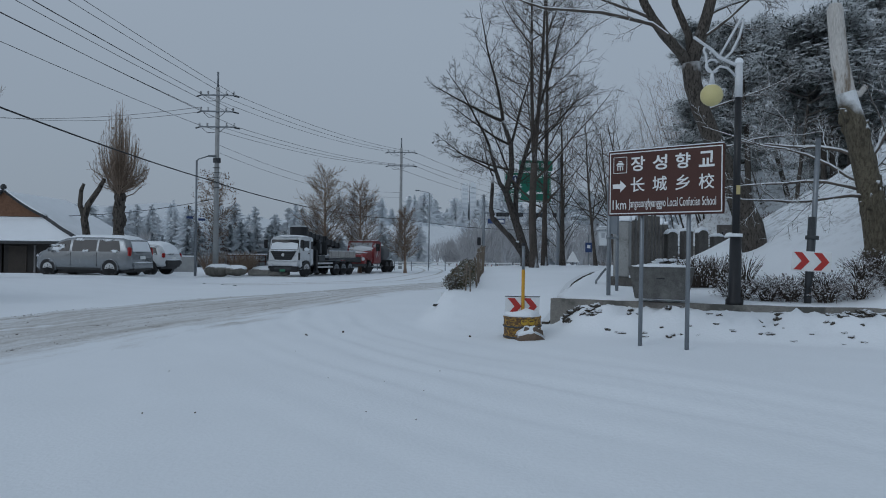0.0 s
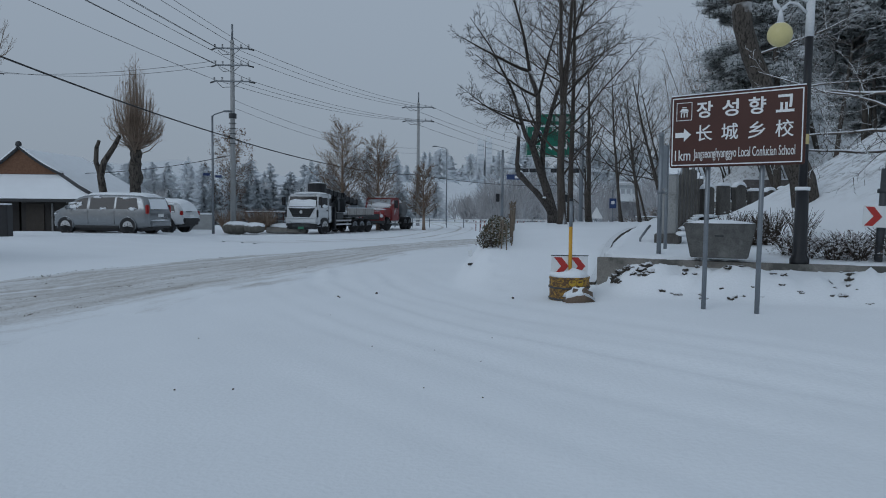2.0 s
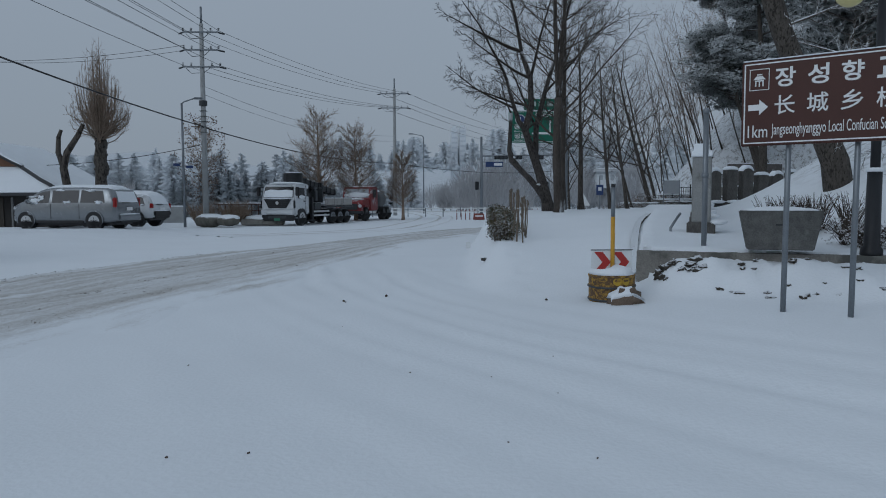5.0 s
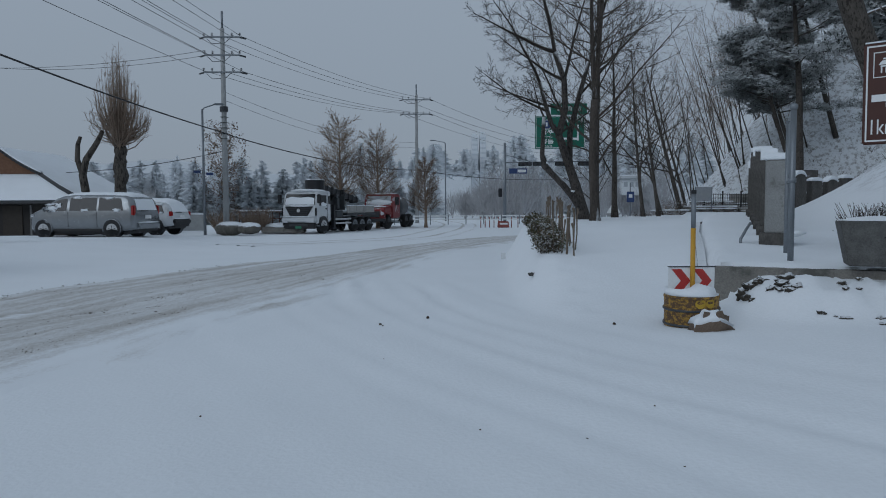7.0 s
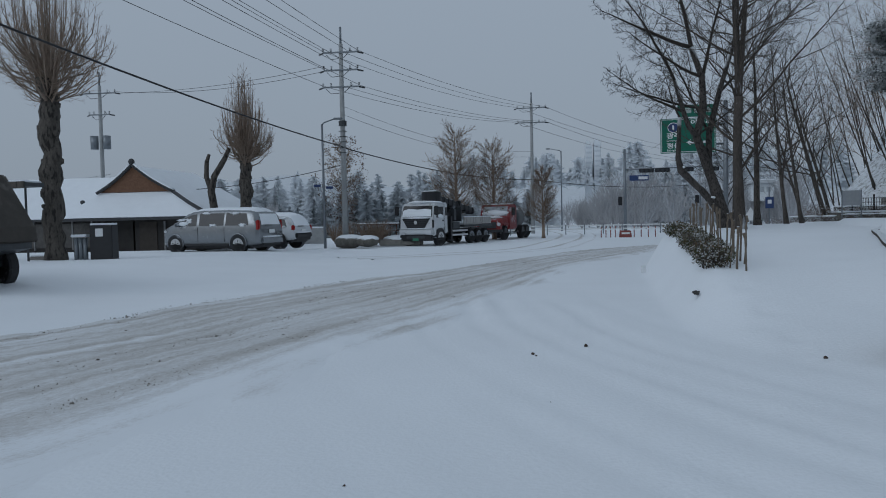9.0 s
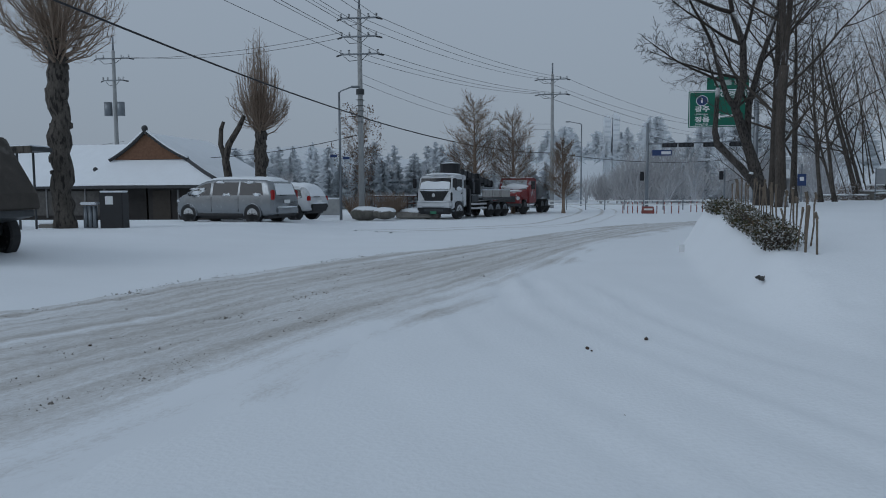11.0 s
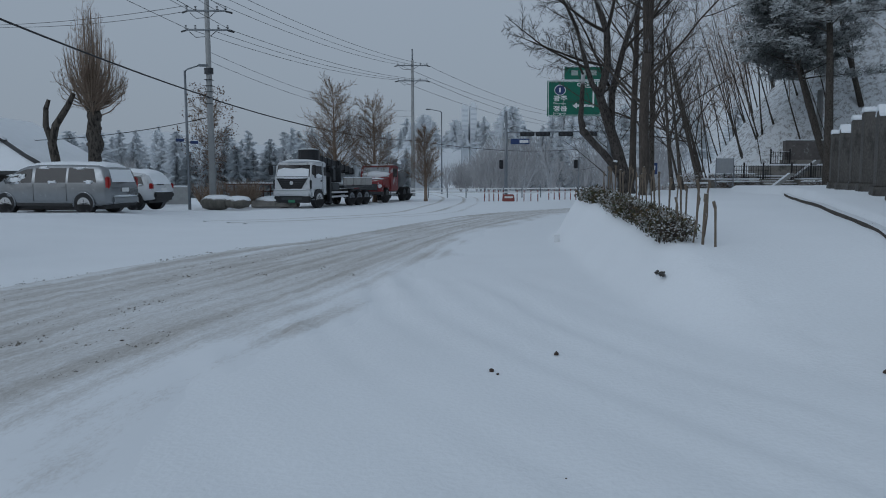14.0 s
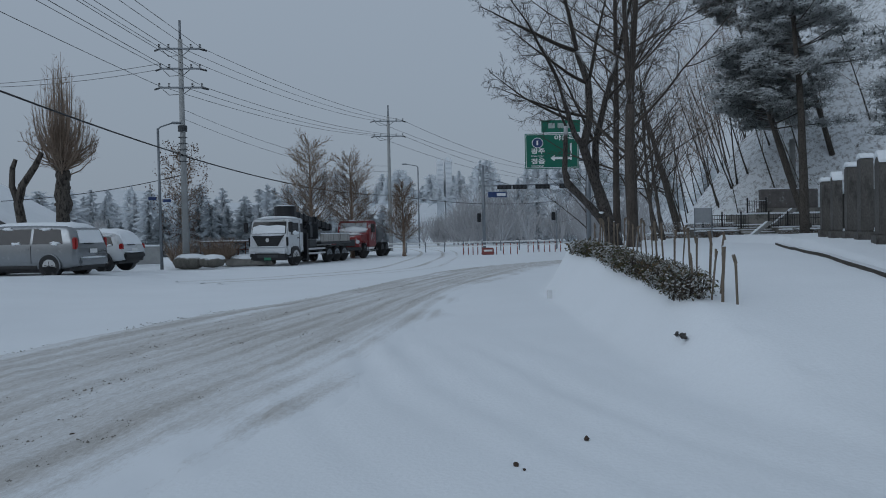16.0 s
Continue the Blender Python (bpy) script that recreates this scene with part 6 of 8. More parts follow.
        part("mirror", Geo().box(-0.02, s * (W + 0.2), 2.16, 0.14, 0.26, 0.56), BLACK, o, bevel=0.04)
        part("mirror_arm", Geo().tube([(-0.4, s * W, 2.44), (-0.1, s * (W + 0.2), 2.42)], [0.025, 0.02], 6), BLACK, o)
        part("step", Geo().box(-0.3, s * (W - 0.1), 0.52, 0.4, 0.22, 0.07), STEEL, o)
        part("wheel_arch", Geo().tube([(-0.88, s * (W - 0.25), 0.55), (-0.88, s * (W + 0.01), 0.55)], [0.55, 0.55], 24), BLACK, o)
        wheel(o, -0.88, s * (W + 0.02), 0.5, 0.3, ALLOY, 8)
        for x in (-5.0, -6.05, -7.1):
            wheel(o, x, s * W, 0.48, 0.3, STEEL, 8)
        for x in (-5.53, -6.58):
            part("mudguard", Geo().box(x, s * (W - 0.15), 1.02, 0.95, 0.3, 0.05), BLACK, o)
        for z in (0.62, 0.88):
            part("side_guard", Geo().box(-3.35, s * (W - 0.04), z, 2.3, 0.05, 0.11), ALLOY, o, bevel=0.01)
        part("outrigger_leg", Geo().box(-2.2, s * (W - 0.06), 1.05, 0.22, 0.2, 1.5), BLACK, o, "dark outrigger leg", bevel=0.02)
        part("outrigger_foot", Geo().cyl((-2.2, s * (W - 0.06), 0.26), (-2.2, s * (W - 0.06), 0.34), 0.2, 14), STEEL_DARK, o)
        part("tool_box", Geo().box(-3.0, s * (W - 0.3), 1.22, 0.9, 0.5, 0.42), STEEL_DARK, o, bevel=0.02)
        for k in range(3):
            part("bed_side_panel", Geo().box(-4.55 - 1.35 * k, s * (W - 0.02), 1.5, 1.30, 0.05, 0.46), panel_grey, o, bevel=0.01)
            for q in (-0.32, 0.32):
                part("panel_rib", Geo().box(-4.55 - 1.35 * k + q, s * (W + 0.01), 1.5, 0.04, 0.03, 0.44), panel_grey, o)
            part("panel_snow", Geo().box(-4.55 - 1.35 * k, s * (W - 0.02), 1.75, 1.28, 0.07, 0.05), SNOW, o, bevel=0.015)
    part("chassis", Geo().box(-4.3, 0, 0.86, 7.0, 0.9, 0.3), BLACK, o)
    part("bed_floor", Geo().box(-6.0, 0, 1.17, 4.1, 2.4, 0.12), STEEL_DARK, o)
    part("bed_snow", lump(Geo(), -6.0, 0, 1.30, 2.0, 1.1, 0.25, 31, 0.2, 18), SNOW, o, "snow lying on the bed", smooth=True)
    part("crane_base", Geo().box(-2.35, 0, 1.6, 0.9, 1.9, 0.9), BLACK, o, "dark crane pedestal", bevel=0.05)
    part("crane_column", Geo().cyl((-2.35, 0, 2.0), (-2.35, 0, 3.05), 0.32, 16), STEEL_DARK, o, smooth=True)
    part("crane_head", Geo().cyl((-1.45, 0.25, 2.72), (-1.45, 0.25, 3.34), 0.62, 18), BLACK, o, "round black winch housing over the cab", bevel=0.03)
    part("head_snow", lump(Geo(), -1.45, 0.25, 3.36, 0.58, 0.58, 0.06, 32, 0.2), SNOW, o, "snow on the winch housing", smooth=True)
    for y0, y1, a, b, th, nm in ((-0.05, 0.45, (-1.9, 3.15), (-6.9, 2.30), 0.42, "boom"), (-0.55, -0.15, (-2.2, 2.95), (-6.2, 2.15), 0.34, "boom_inner")):
        part(nm, Geo().prism([a, (a[0], a[1] - th), (b[0], b[1] - th * 0.8), b], y0, y1), BLACK, o, "folded black crane boom", bevel=0.03)
        for k in range(9):
            t = (k + 0.5) / 9
            x, z = a[0] + (b[0] - a[0]) * t, a[1] + (b[1] - a[1]) * t
            part("boom_clamp", Geo().box(x, (y0 + y1) / 2, z - th * 0.45, 0.09, y1 - y0 + 0.08, th * 1.05), STEEL_DARK if k % 2 else BLACK, o, bevel=0.01)
            if k % 3 != 1:
                part("boom_snow", lump(Geo(), x + 0.2, (y0 + y1) / 2, z + 0.02, 0.3, 0.2, 0.045, 900 + k, 0.4, 12), SNOW, o, "snow along the boom", smooth=True)
    part("boom_ram", Geo().cyl((-2.4, -0.65, 2.2), (-4.6, -0.65, 2.35), 0.09, 12), STEEL, o, "steel lifting ram", smooth=True)
    for k in range(7):
        part("hose", Geo().tube([(-2.1, -0.7 + 0.22 * k, 1.5), (-2.5 - 0.2 * k, -0.8 + 0.22 * k, 2.5), (-3.1 - 0.25 * k, -0.3 + 0.1 * k, 3.05 - 0.04 * k), (-4.0 - 0.2 * k, 0.1, 2.7)], [0.03] * 4, 6), BLACK, o, smooth=True)
    bits = random.Random(55)
    for k in range(14):
        part("crane_fitting", Geo().box(-2.5 - 0.22 * k, bits.uniform(-0.85, 0.7), bits.uniform(1.8, 2.75), bits.uniform(0.1, 0.35), bits.uniform(0.1, 0.3), bits.uniform(0.12, 0.4)), BLACK if k % 3 else STEEL, o, bevel=0.015)
    for s in (-1, 1):
        part("control_stand", Geo().box(-2.85, s * 1.02, 1.9, 0.3, 0.25, 0.7), STEEL_DARK, o, bevel=0.02)
        for k in range(4):
            part("control_lever", Geo().cyl((-2.74 - 0.07 * k, s * 1.06, 2.25), (-2.74 - 0.07 * k, s * 1.1, 2.45), 0.012, 6), STEEL, o)
    part("rear_frame", Geo().box(-3.75, 0, 1.9, 0.08, 2.2, 0.9), STEEL_DARK, o, "headboard of the bed")
    part("cab_snow", lump(Geo(), -1.05, 0, 2.66, 0.78, 1.2, 0.13, 33, 0.15, 18), SNOW, o, "snow on the cab roof", smooth=True)


crane_truck()


def red_truck():
    o = thing("tank_truck", pose(-2.95, 58.6, -0.34, 0, 0, -106) @ Matrix.Scale(1.1, 4), "old red bonneted truck with a small snow-topped tank", "truck")
    W = 1.05
    bonnet = [(0.0, 0.6), (0.05, 1.25), (-0.1, 1.42), (-1.5, 1.55), (-1.55, 0.75), (-0.95, 0.75), (-0.9, 1.0), (-0.25, 1.0), (-0.2, 0.6)]
    part("bonnet", Geo().prism(bonnet, -W * 0.9, W * 0.9), RED_CAR, o, "red bonnet", bevel=0.06)
    cab = [(-1.45, 0.7), (-1.45, 1.55), (-1.75, 2.3), (-1.95, 2.38), (-3.0, 2.38), (-3.1, 2.2), (-3.1, 0.7)]
    part("cab", Geo().prism(cab, -W, W), RED_CAR, o, "red cab", bevel=0.06)
    part("windscreen", Geo().add([(-1.45, -W * 0.85, 1.62), (-1.45, W * 0.85, 1.62), (-1.725, W * 0.8, 2.24), (-1.725, -W * 0.8, 2.24)], [(0, 1, 2, 3)]), FROSTED_GLASS, o)
    part("grille", Geo().box(0.06, 0, 1.0, 0.04, 1.2, 0.4), STEEL_DARK, o)
    part("windscreen_snow", lump(Geo(), -1.5, 0, 1.78, 0.08, 0.85, 0.2, 37, 0.3, 14), SNOW, o, "snow slid down the windscreen", smooth=True)
    part("bumper", Geo().box(0.15, 0, 0.62, 0.15, 2.1, 0.2), STEEL_DARK, o, bevel=0.03)
    part("bonnet_snow", lump(Geo(), -0.75, 0, 1.5, 0.65, 0.8, 0.09, 34, 0.2, 16), SNOW, o, "snow on the bonnet", smooth=True)
    part("cab_snow", lump(Geo(), -2.45, 0, 2.39, 0.6, 0.98, 0.08, 35, 0.15, 16), SNOW, o, "snow on the cab roof", smooth=True)
    for s in (-1, 1):
        part("headlamp", Geo().cyl((0.0, s * 0.78, 1.05), (0.08, s * 0.78, 1.05), 0.12, 14), LENS, o, "round headlamp")
        part("side_window", Geo().box(-2.35, s * (W + 0.004), 1.9, 0.85, 0.02, 0.55), GLASS, o)
        part("mudguard", Geo().box(-0.6, s * (W - 0.1), 1.06, 1.1, 0.34, 0.1), RED_CAR, o, bevel=0.04)
        wheel(o, -0.6, s * W, 0.48, 0.28, STEEL_DARK, 6)
        for x in (-4.6, -5.7):
            wheel(o, x, s * W, 0.48, 0.34, STEEL_DARK, 6)
    part("chassis", Geo().box(-3.6, 0, 0.82, 5.6, 0.9, 0.26), BLACK, o)
    tank = Geo()
    tank.tube([(-3.35, 0, 1.55), (-3.4, 0, 1.55), (-6.2, 0, 1.5), (-6.25, 0, 1.5)], [0.5, 0.72, 0.72, 0.5], 18)
    part("tank", tank, STEEL_DARK, o, "dark round tank", smooth=True)
    part("tank_snow", lump(Geo(), -4.8, 0, 2.08, 1.4, 0.52, 0.19, 36, 0.15, 16), SNOW, o, "snow on the tank", smooth=True)


red_truck()


def dump_truck():
    """Parked dark tipper of which the rear wheel and body's tail show."""
    o = thing("dump_truck", pose(-9.72, 18.55, 0.0, 0, 0, 188), "dark brown parked tipper truck with large rear tyres", "truck")
    bodym = mat("rusty_dark_steel", (0.05, 0.043, 0.036), 0.8, vary=0.3, scale=3, bump=0.3, dirt=(0.11, 0.10, 0.09), dirt_amount=0.2)
    part("tipper_body", Geo().prism([(0.0, 1.05), (0.05, 1.35), (0.45, 2.1), (0.6, 2.4), (6.0, 2.45), (6.0, 1.15)], -0.9, 1.15), bodym, o, "dark rusty tipper body", bevel=0.03)
    part("tail_beam", Geo().prism([(0.12, 1.04), (0.12, 0.92), (0.7, 0.78), (0.7, 1.04)], -0.85, 1.1), STEEL_DARK, o)
    part("mud_flap", Geo().prism([(0.0, 0.42), (0.1, 0.5), (0.42, 0.95), (0.5, 0.92), (0.2, 0.44), (0.18, 0.36)], 0.75, 1.12), PLASTIC, o)
    part("chassis", Geo().box(3.4, 0.1, 0.92, 5.6, 0.9, 0.24), BLACK, o)
    for x in (0.98, 2.2, 5.4):
        for s in (-0.95, 1.15):
            wheel(o, x, s, 0.56, 0.34, STEEL, 6)
    part("cab", Geo().box(6.9, 0.1, 1.8, 1.6, 2.1, 2.0), bodym, o, bevel=0.08)


dump_truck()


# ---- the house, shed and what stands by it ----
def house():
    dark = mat("dark_house_wall", (0.035, 0.032, 0.03), 0.8, vary=0.3, scale=2, bump=0.2)
    brick = mat("brown_gable", (0.16, 0.085, 0.05), 0.85, vary=0.25, scale=8, bump=0.4)
    tile = mat("dark_roof_tile", (0.05, 0.052, 0.055), 0.7, vary=0.2, scale=12)
    o = thing("house", pose(-22, 44.4, -0.1), "low old house with tiled gable roof deep under snow", "house")
    e = 1.85
    part("wall", Geo().box(2.6, 3.0, 0.85, 4.0, 8.0, 1.75), dark, o, "dark lower wall", bevel=0.02)
    part("wall", Geo().box(-4.5, 1.6, 0.85, 9.6, 4.5, 1.75), dark, o)
    for i in range(7):
        part("wall_panel", Geo().box(-8.4 + 1.15 * i, -0.69, 0.9, 1.05, 0.06, 1.35), mat("weathered_panel", (0.09, 0.085, 0.08), 0.8, vary=0.3) if i == 0 else bpy.data.materials["weathered_panel"], o)
        part("wall_post", Geo().box(-8.98 + 1.15 * i, -0.72, 0.9, 0.08, 0.08, 1.6), mat("post_grey", (0.2, 0.2, 0.2), 0.7) if i == 0 else bpy.data.materials["post_grey"], o)
    part("wall_board", Geo().box(1.4, -1.03, 0.8, 1.0, 0.06, 1.55), mat("dark_board", (0.045, 0.037, 0.03), 0.7, vary=0.2), o)
    part("door_post", Geo().box(2.35, -1.03, 0.8, 0.09, 0.09, 1.6), bpy.data.materials["post_grey"], o)
    # skirt roof and gable of the cross wing
    x0, x1 = -1.9, 1.9
    roof = Geo()
    v = [(-3.3, -1.9, e), (5.1, -1.9, e), (x1 + 0.5, 0.0, 3.25), (x0, 0.0, 3.25), (0.05, 0.0, 4.75), (0.05, 7.5, 4.75), (5.1, 7.5, e), (-3.3, 7.5, e)]
    roof.add(v, [(0, 1, 2, 3), (1, 6, 5, 4, 2), (0, 3, 4, 5, 7), (5, 6, 7)])
    part("roof", roof, SNOW, o, "thick snow on the roof")
    part("eave", Geo().box(0.9, -1.82, e - 0.1, 8.3, 0.12, 0.14), tile, o, "dark eave under the snow")
    part("gable", Geo().add([(x0, -0.03, 3.27), (x1 + 0.4, -0.03, 3.27), (0.05, -0.03, 4.7), (x0, 0.1, 3.27), (x1 + 0.4, 0.1, 3.27), (0.05, 0.1, 4.7)], [(0, 1, 2), (5, 4, 3), (0, 3, 4, 1), (1, 4, 5, 2), (2, 5, 3, 0)]), brick, o, "brown plastered gable")
    for s, xe in ((-1, x0 - 0.2), (1, x1 + 0.6)):
        pts = [(0.05 + (xe - 0.05) * t, -0.1, 4.80 - 1.56 * t - 0.12 * math.sin(math.pi * t)) for t in np.linspace(0, 1, 9)]
        part("verge", Geo().tube(pts, [0.10] * 9, 8), tile, o, "dark tiled verge", smooth=True)
        part("verge_snow", Geo().tube([(x, -0.1, z + 0.085) for x, _, z in pts], [0.085] * 9, 8), SNOW, o, smooth=True)
        for i in range(13):
            t = (i + 0.5) / 13
            xx, zz = 0.05 + (xe - 0.05) * t, 4.78 - 1.56 * t - 0.12 * math.sin(math.pi * t)
            part("verge_tile", Geo().cyl((xx, -0.24, zz - 0.02), (xx, -0.1, zz - 0.02), 0.05, 8), tile, o)
    part("ridge_end", Geo().ball((0.05, -0.12, 4.95), 0.17, 12, 1.1), tile, o, "round dark ridge-end tile", smooth=True)
    part("hip_ridge", Geo().tube([(2.3, 0, 3.3), (3.8, -1.0, 2.55), (5.15, -1.9, 1.98)], [0.1, 0.1, 0.1], 8), tile, o, smooth=True)
    part("hip_end", Geo().ball((5.15, -1.9, 2.0), 0.14, 10), tile, o, smooth=True)
    # long wing
    wing = Geo().add([(-12.5, -1.0, e), (-2.4, -1.0, e), (-1.2, 2.6, 4.3), (-12.5, 2.6, 4.3), (-12.5, 6.0, e), (-1.2, 6.0, e)], [(0, 1, 2, 3), (3, 2, 5, 4)])
    part("roof", wing, SNOW, o, "thick snow on the long wing's roof")
    part("eave", Geo().box(-7.6, -0.95, e - 0.09, 10.2, 0.1, 0.12), tile, o)
    part("valley_tile", Geo().ball((-2.35, -0.6, 2.2), 0.16, 10), tile, o, smooth=True)
    part("valley_tile", Geo().ball((-2.9, -0.2, 2.75), 0.13, 10), tile, o, smooth=True)


house()


def shed():
    o = thing("lean_to", pose(-16.2, 27.0, 0.12), "small metal lean-to roof on thin posts before the house", "shelter")
    part("roof", Geo().box(-1.6, -0.15, 2.52, 5.2, 0.95, 0.12, pose(0, 0, 0, 0, -1.2, 0)), STEEL_DARK, o, "flat dark roof")
    part("gutter", Geo().box(-1.6, -0.62, 2.50, 5.2, 0.1, 0.2, pose(0, 0, 0, 0, -1.2, 0)), BARK, o)
    part("roof_snow", Geo().box(-1.6, -0.15, 2.61, 5.1, 0.9, 0.06, pose(0, 0, 0, 0, -1.2, 0)), SNOW, o, bevel=0.02)
    for x in (0.35, -1.9, -4.0):
        part("post", Geo().cyl((x, -0.45, -0.2), (x, -0.45, 2.48), 0.035, 10), STEEL_DARK, o)
        part("post", Geo().cyl((x, 0.25, -0.2), (x, 0.25, 2.48), 0.035, 10), STEEL_DARK, o)
    b = thing("meter_cabinet", pose(-14.0, 28.2, 0.1, 0, 0, 8), "dark cabinet with a small white sign in front of the house", "cabinet")
    part("cabinet_body", Geo().box(0.15, 0, 0.62, 0.72, 0.5, 1.28), PLASTIC, b, bevel=0.02)
    part("sign_plate", Geo().box(0.1, -0.256, 1.02, 0.24, 0.012, 0.26), WHITE, b, "small plain white sign plate")
    part("snow_cap", Geo().box(0.15, 0, 1.29, 0.71, 0.48, 0.06), SNOW, b, bevel=0.02)
    c = thing("gas_cylinder_cage", pose(-14.6, 28.1, 0.1), "grey cage of gas cylinders with snow on top", "cage")
    for i in range(3):
        part("cylinder", Geo().cyl((-0.16 + 0.16 * i, 0, 0), (-0.16 + 0.16 * i, 0, 0.85), 0.075, 12), STEEL, c, smooth=True)
    part("cage_snow", Geo().box(0, 0, 0.92, 0.55, 0.3, 0.09), SNOW, c, bevel=0.03)
    d = thing("stone_slab", pose(-16.0, 28.3, 0.1), "low dark block beside the tree trunk", "block")
    part("slab", Geo().box(0, 0, 0.12, 0.9, 0.4, 0.28), CONCRETE, d, bevel=0.02)
    part("snow_cap", Geo().box(0, 0, 0.28, 0.86, 0.37, 0.05), SNOW, d, bevel=0.02)


shed()


# ---- poles and wires ----
def utility_pole(x, y, z, top, arms, r, label, lean=0.0):
    o = thing("utility_pole", pose(x, y, z, 0, lean), label, "utility pole")
    h = top - z
    part("pole", Geo().cyl((0, 0, -0.5), (0, 0, h - 1.0), r, 14, r * 0.62), POLE_GREY, o, smooth=True)
    part("top_spike", Geo().cyl((0, 0, h - 1.0), (0, 0, h), r * 0.35, 8), STEEL, o, smooth=True)
    for za, w in arms:
        a = part("crossarm", Geo().box(0, -0.12, za - z, w, 0.09, 0.09), STEEL, o, bevel=0.01)
        for s in (-1, -0.55, 0.55, 1):
            g = Geo()
            for k in range(3):
                g.cyl((s * w / 2, -0.12, za - z + 0.07 + 0.07 * k), (s * w / 2, -0.12, za - z + 0.10 + 0.07 * k), 0.07, 8, 0.04)
            part("insulator", g, STEEL_DARK, a, "dark ribbed insulator")
        for s in (-1, 1):
            part("strain_insulator", Geo().tube([(s * w * 0.5, -0.1, za - z - 0.02), (s * (w * 0.5 + 0.3), 0.1, za - z - 0.06)], [0.05, 0.05], 6), STEEL_DARK, a)
        part("jumper", Geo().tube([(-w * 0.45, 0.1, za - z - 0.05), (-w * 0.3, 0.1, za - z - 0.35), (0.1, 0.1, za - z - 0.3), (w * 0.3, 0.1, za - z + 0.15)], [0.018] * 4, 5), WIRE, a)
    return o


P1, P2 = (-11.0, 48.8), (0.42, 77.0)
p1 = utility_pole(*P1, 0.0, 12.87, [(11.35, 2.1), (10.3, 2.05), (9.3, 2.2)], 0.19, "tall grey concrete utility pole with three crossarms")
part("street_light_clamp", Geo().cyl((0, 0, 7.0), (0, 0, 7.3), 0.24, 14), STEEL_DARK, p1)
for k in range(5):
    part("cable_clamp", Geo().box(0, 0, 5.4 + 0.32 * k, 0.40, 0.40, 0.025), STEEL_DARK, p1)
utility_pole(*P2, -0.33, 13.25, [(11.75, 2.7), (10.35, 2.6)], 0.2, "far grey utility pole with two crossarms")
p3 = utility_pole(-32.1, 58.0, 0.0, 12.9, [(11.3, 2.6), (9.7, 1.6)], 0.19, "utility pole with transformers behind the house")
for s in (-1, 1):
    part("transformer", Geo().cyl((s * 0.5, -0.1, 7.1), (s * 0.5, -0.1, 8.1), 0.29, 14), STEEL, p3, "grey round transformer can", smooth=True)
utility_pole(-36.5, 50.0, 0.0, 7.2, [(6.6, 1.2)], 0.14, "small utility pole behind the lean-to")


def cable(a, b, sag, r, name="power_line", label="thin dark overhead power line", group="overhead power lines"):
    a, b = Vector(a), Vector(b)
    n = 18
    pts = [a.lerp(b, i / n) - Vector((0, 0, sag * 4 * (i / n) * (1 - i / n))) for i in range(n + 1)]
    o = Geo().tube(pts, [r] * (n + 1), 5).ob(name, WIRE, smooth=True)
    return tagged(o, label, "cable", group)


back = (-15.6, -12.0)
for za, zb, w in ((11.45, 11.9, 2.1), (10.4, 10.6, 2.05), (9.4, 9.55, 2.2)):
    for s in (-0.5, 0.2, 0.5) if za > 10 else (-0.5, 0.5):
        cable((P1[0] + s * w, P1[1], za), (back[0] + s * w * 1.0, back[1], zb), 0.55, 0.013)
for za, zb in ((11.45, 11.85), (9.4, 10.45)):
    for s in (-0.5, 0.0, 0.5):
        cable((P1[0] + s * 2.1, P1[1], za), (P2[0] + s * 2.6, P2[1], zb), 0.5, 0.013)
for zb in (11.85, 10.45):
    for s in (-0.5, 0.5):
        cable((P2[0] + s * 2.6, P2[1], zb), (26 + s * 2, 118, zb - 1.5), 0.9, 0.016)
for zc in (8.2, 7.7):
    cable((P1[0], P1[1], zc), (P2[0], P2[1], zc - 0.6), 0.8, 0.01)
for s in (-0.5, 0.5):
    cable((-32.1 + 2.4 * s, 58.0, 11.4), (P1[0] - 1.0, P1[1], 10.45 - 0.3 * s), 0.5, 0.013)
cable((-31.5, 58, 5.2), (-62, 62, 5.0), 0.8, 0.012)
cable((-31.5, 58, 5.0), (-24, 46, 3.9), 0.3, 0.01)
thick = "thick black communication cable sagging between poles"
cable((P1[0], P1[1] - 0.2, 5.75), (-15.6, 2.0, 8.4), 0.6, 0.035, "communication_cable", thick, "thick communication cables")
cable((P1[0], P1[1] - 0.2, 5.7), (P2[0], P2[1], 4.9), 0.55, 0.035, "communication_cable", thick, "thick communication cables")
cable((P2[0], P2[1], 4.9), (22, 100, 5.0), 0.6, 0.03, "communication_cable", thick, "thick communication cables")
cable((P1[0], P1[1], 4.7), (-24, 47, 3.4), 0.5, 0.02)


def street_light(x, y, z, top, reach, turn, label):
    o = thing("street_lamp", pose(x, y, z, 0, 0, turn), label, "street lamp")
    h = top - z
    part("pole", Geo().cyl((0, 0, -0.3), (0, 0, h), 0.085, 12, 0.06), STEEL, o, smooth=True)
    part("arm", Geo().tube([(0, 0, h - 0.05), (0.12, 0, h + 0.08), (reach, 0, h + 0.3)], [0.045, 0.04, 0.035], 8), STEEL, o, smooth=True)
    part("lamp_head", Geo().box(reach + 0.2, 0, h + 0.3, 0.55, 0.2, 0.12), STEEL, o, bevel=0.04)
    return o


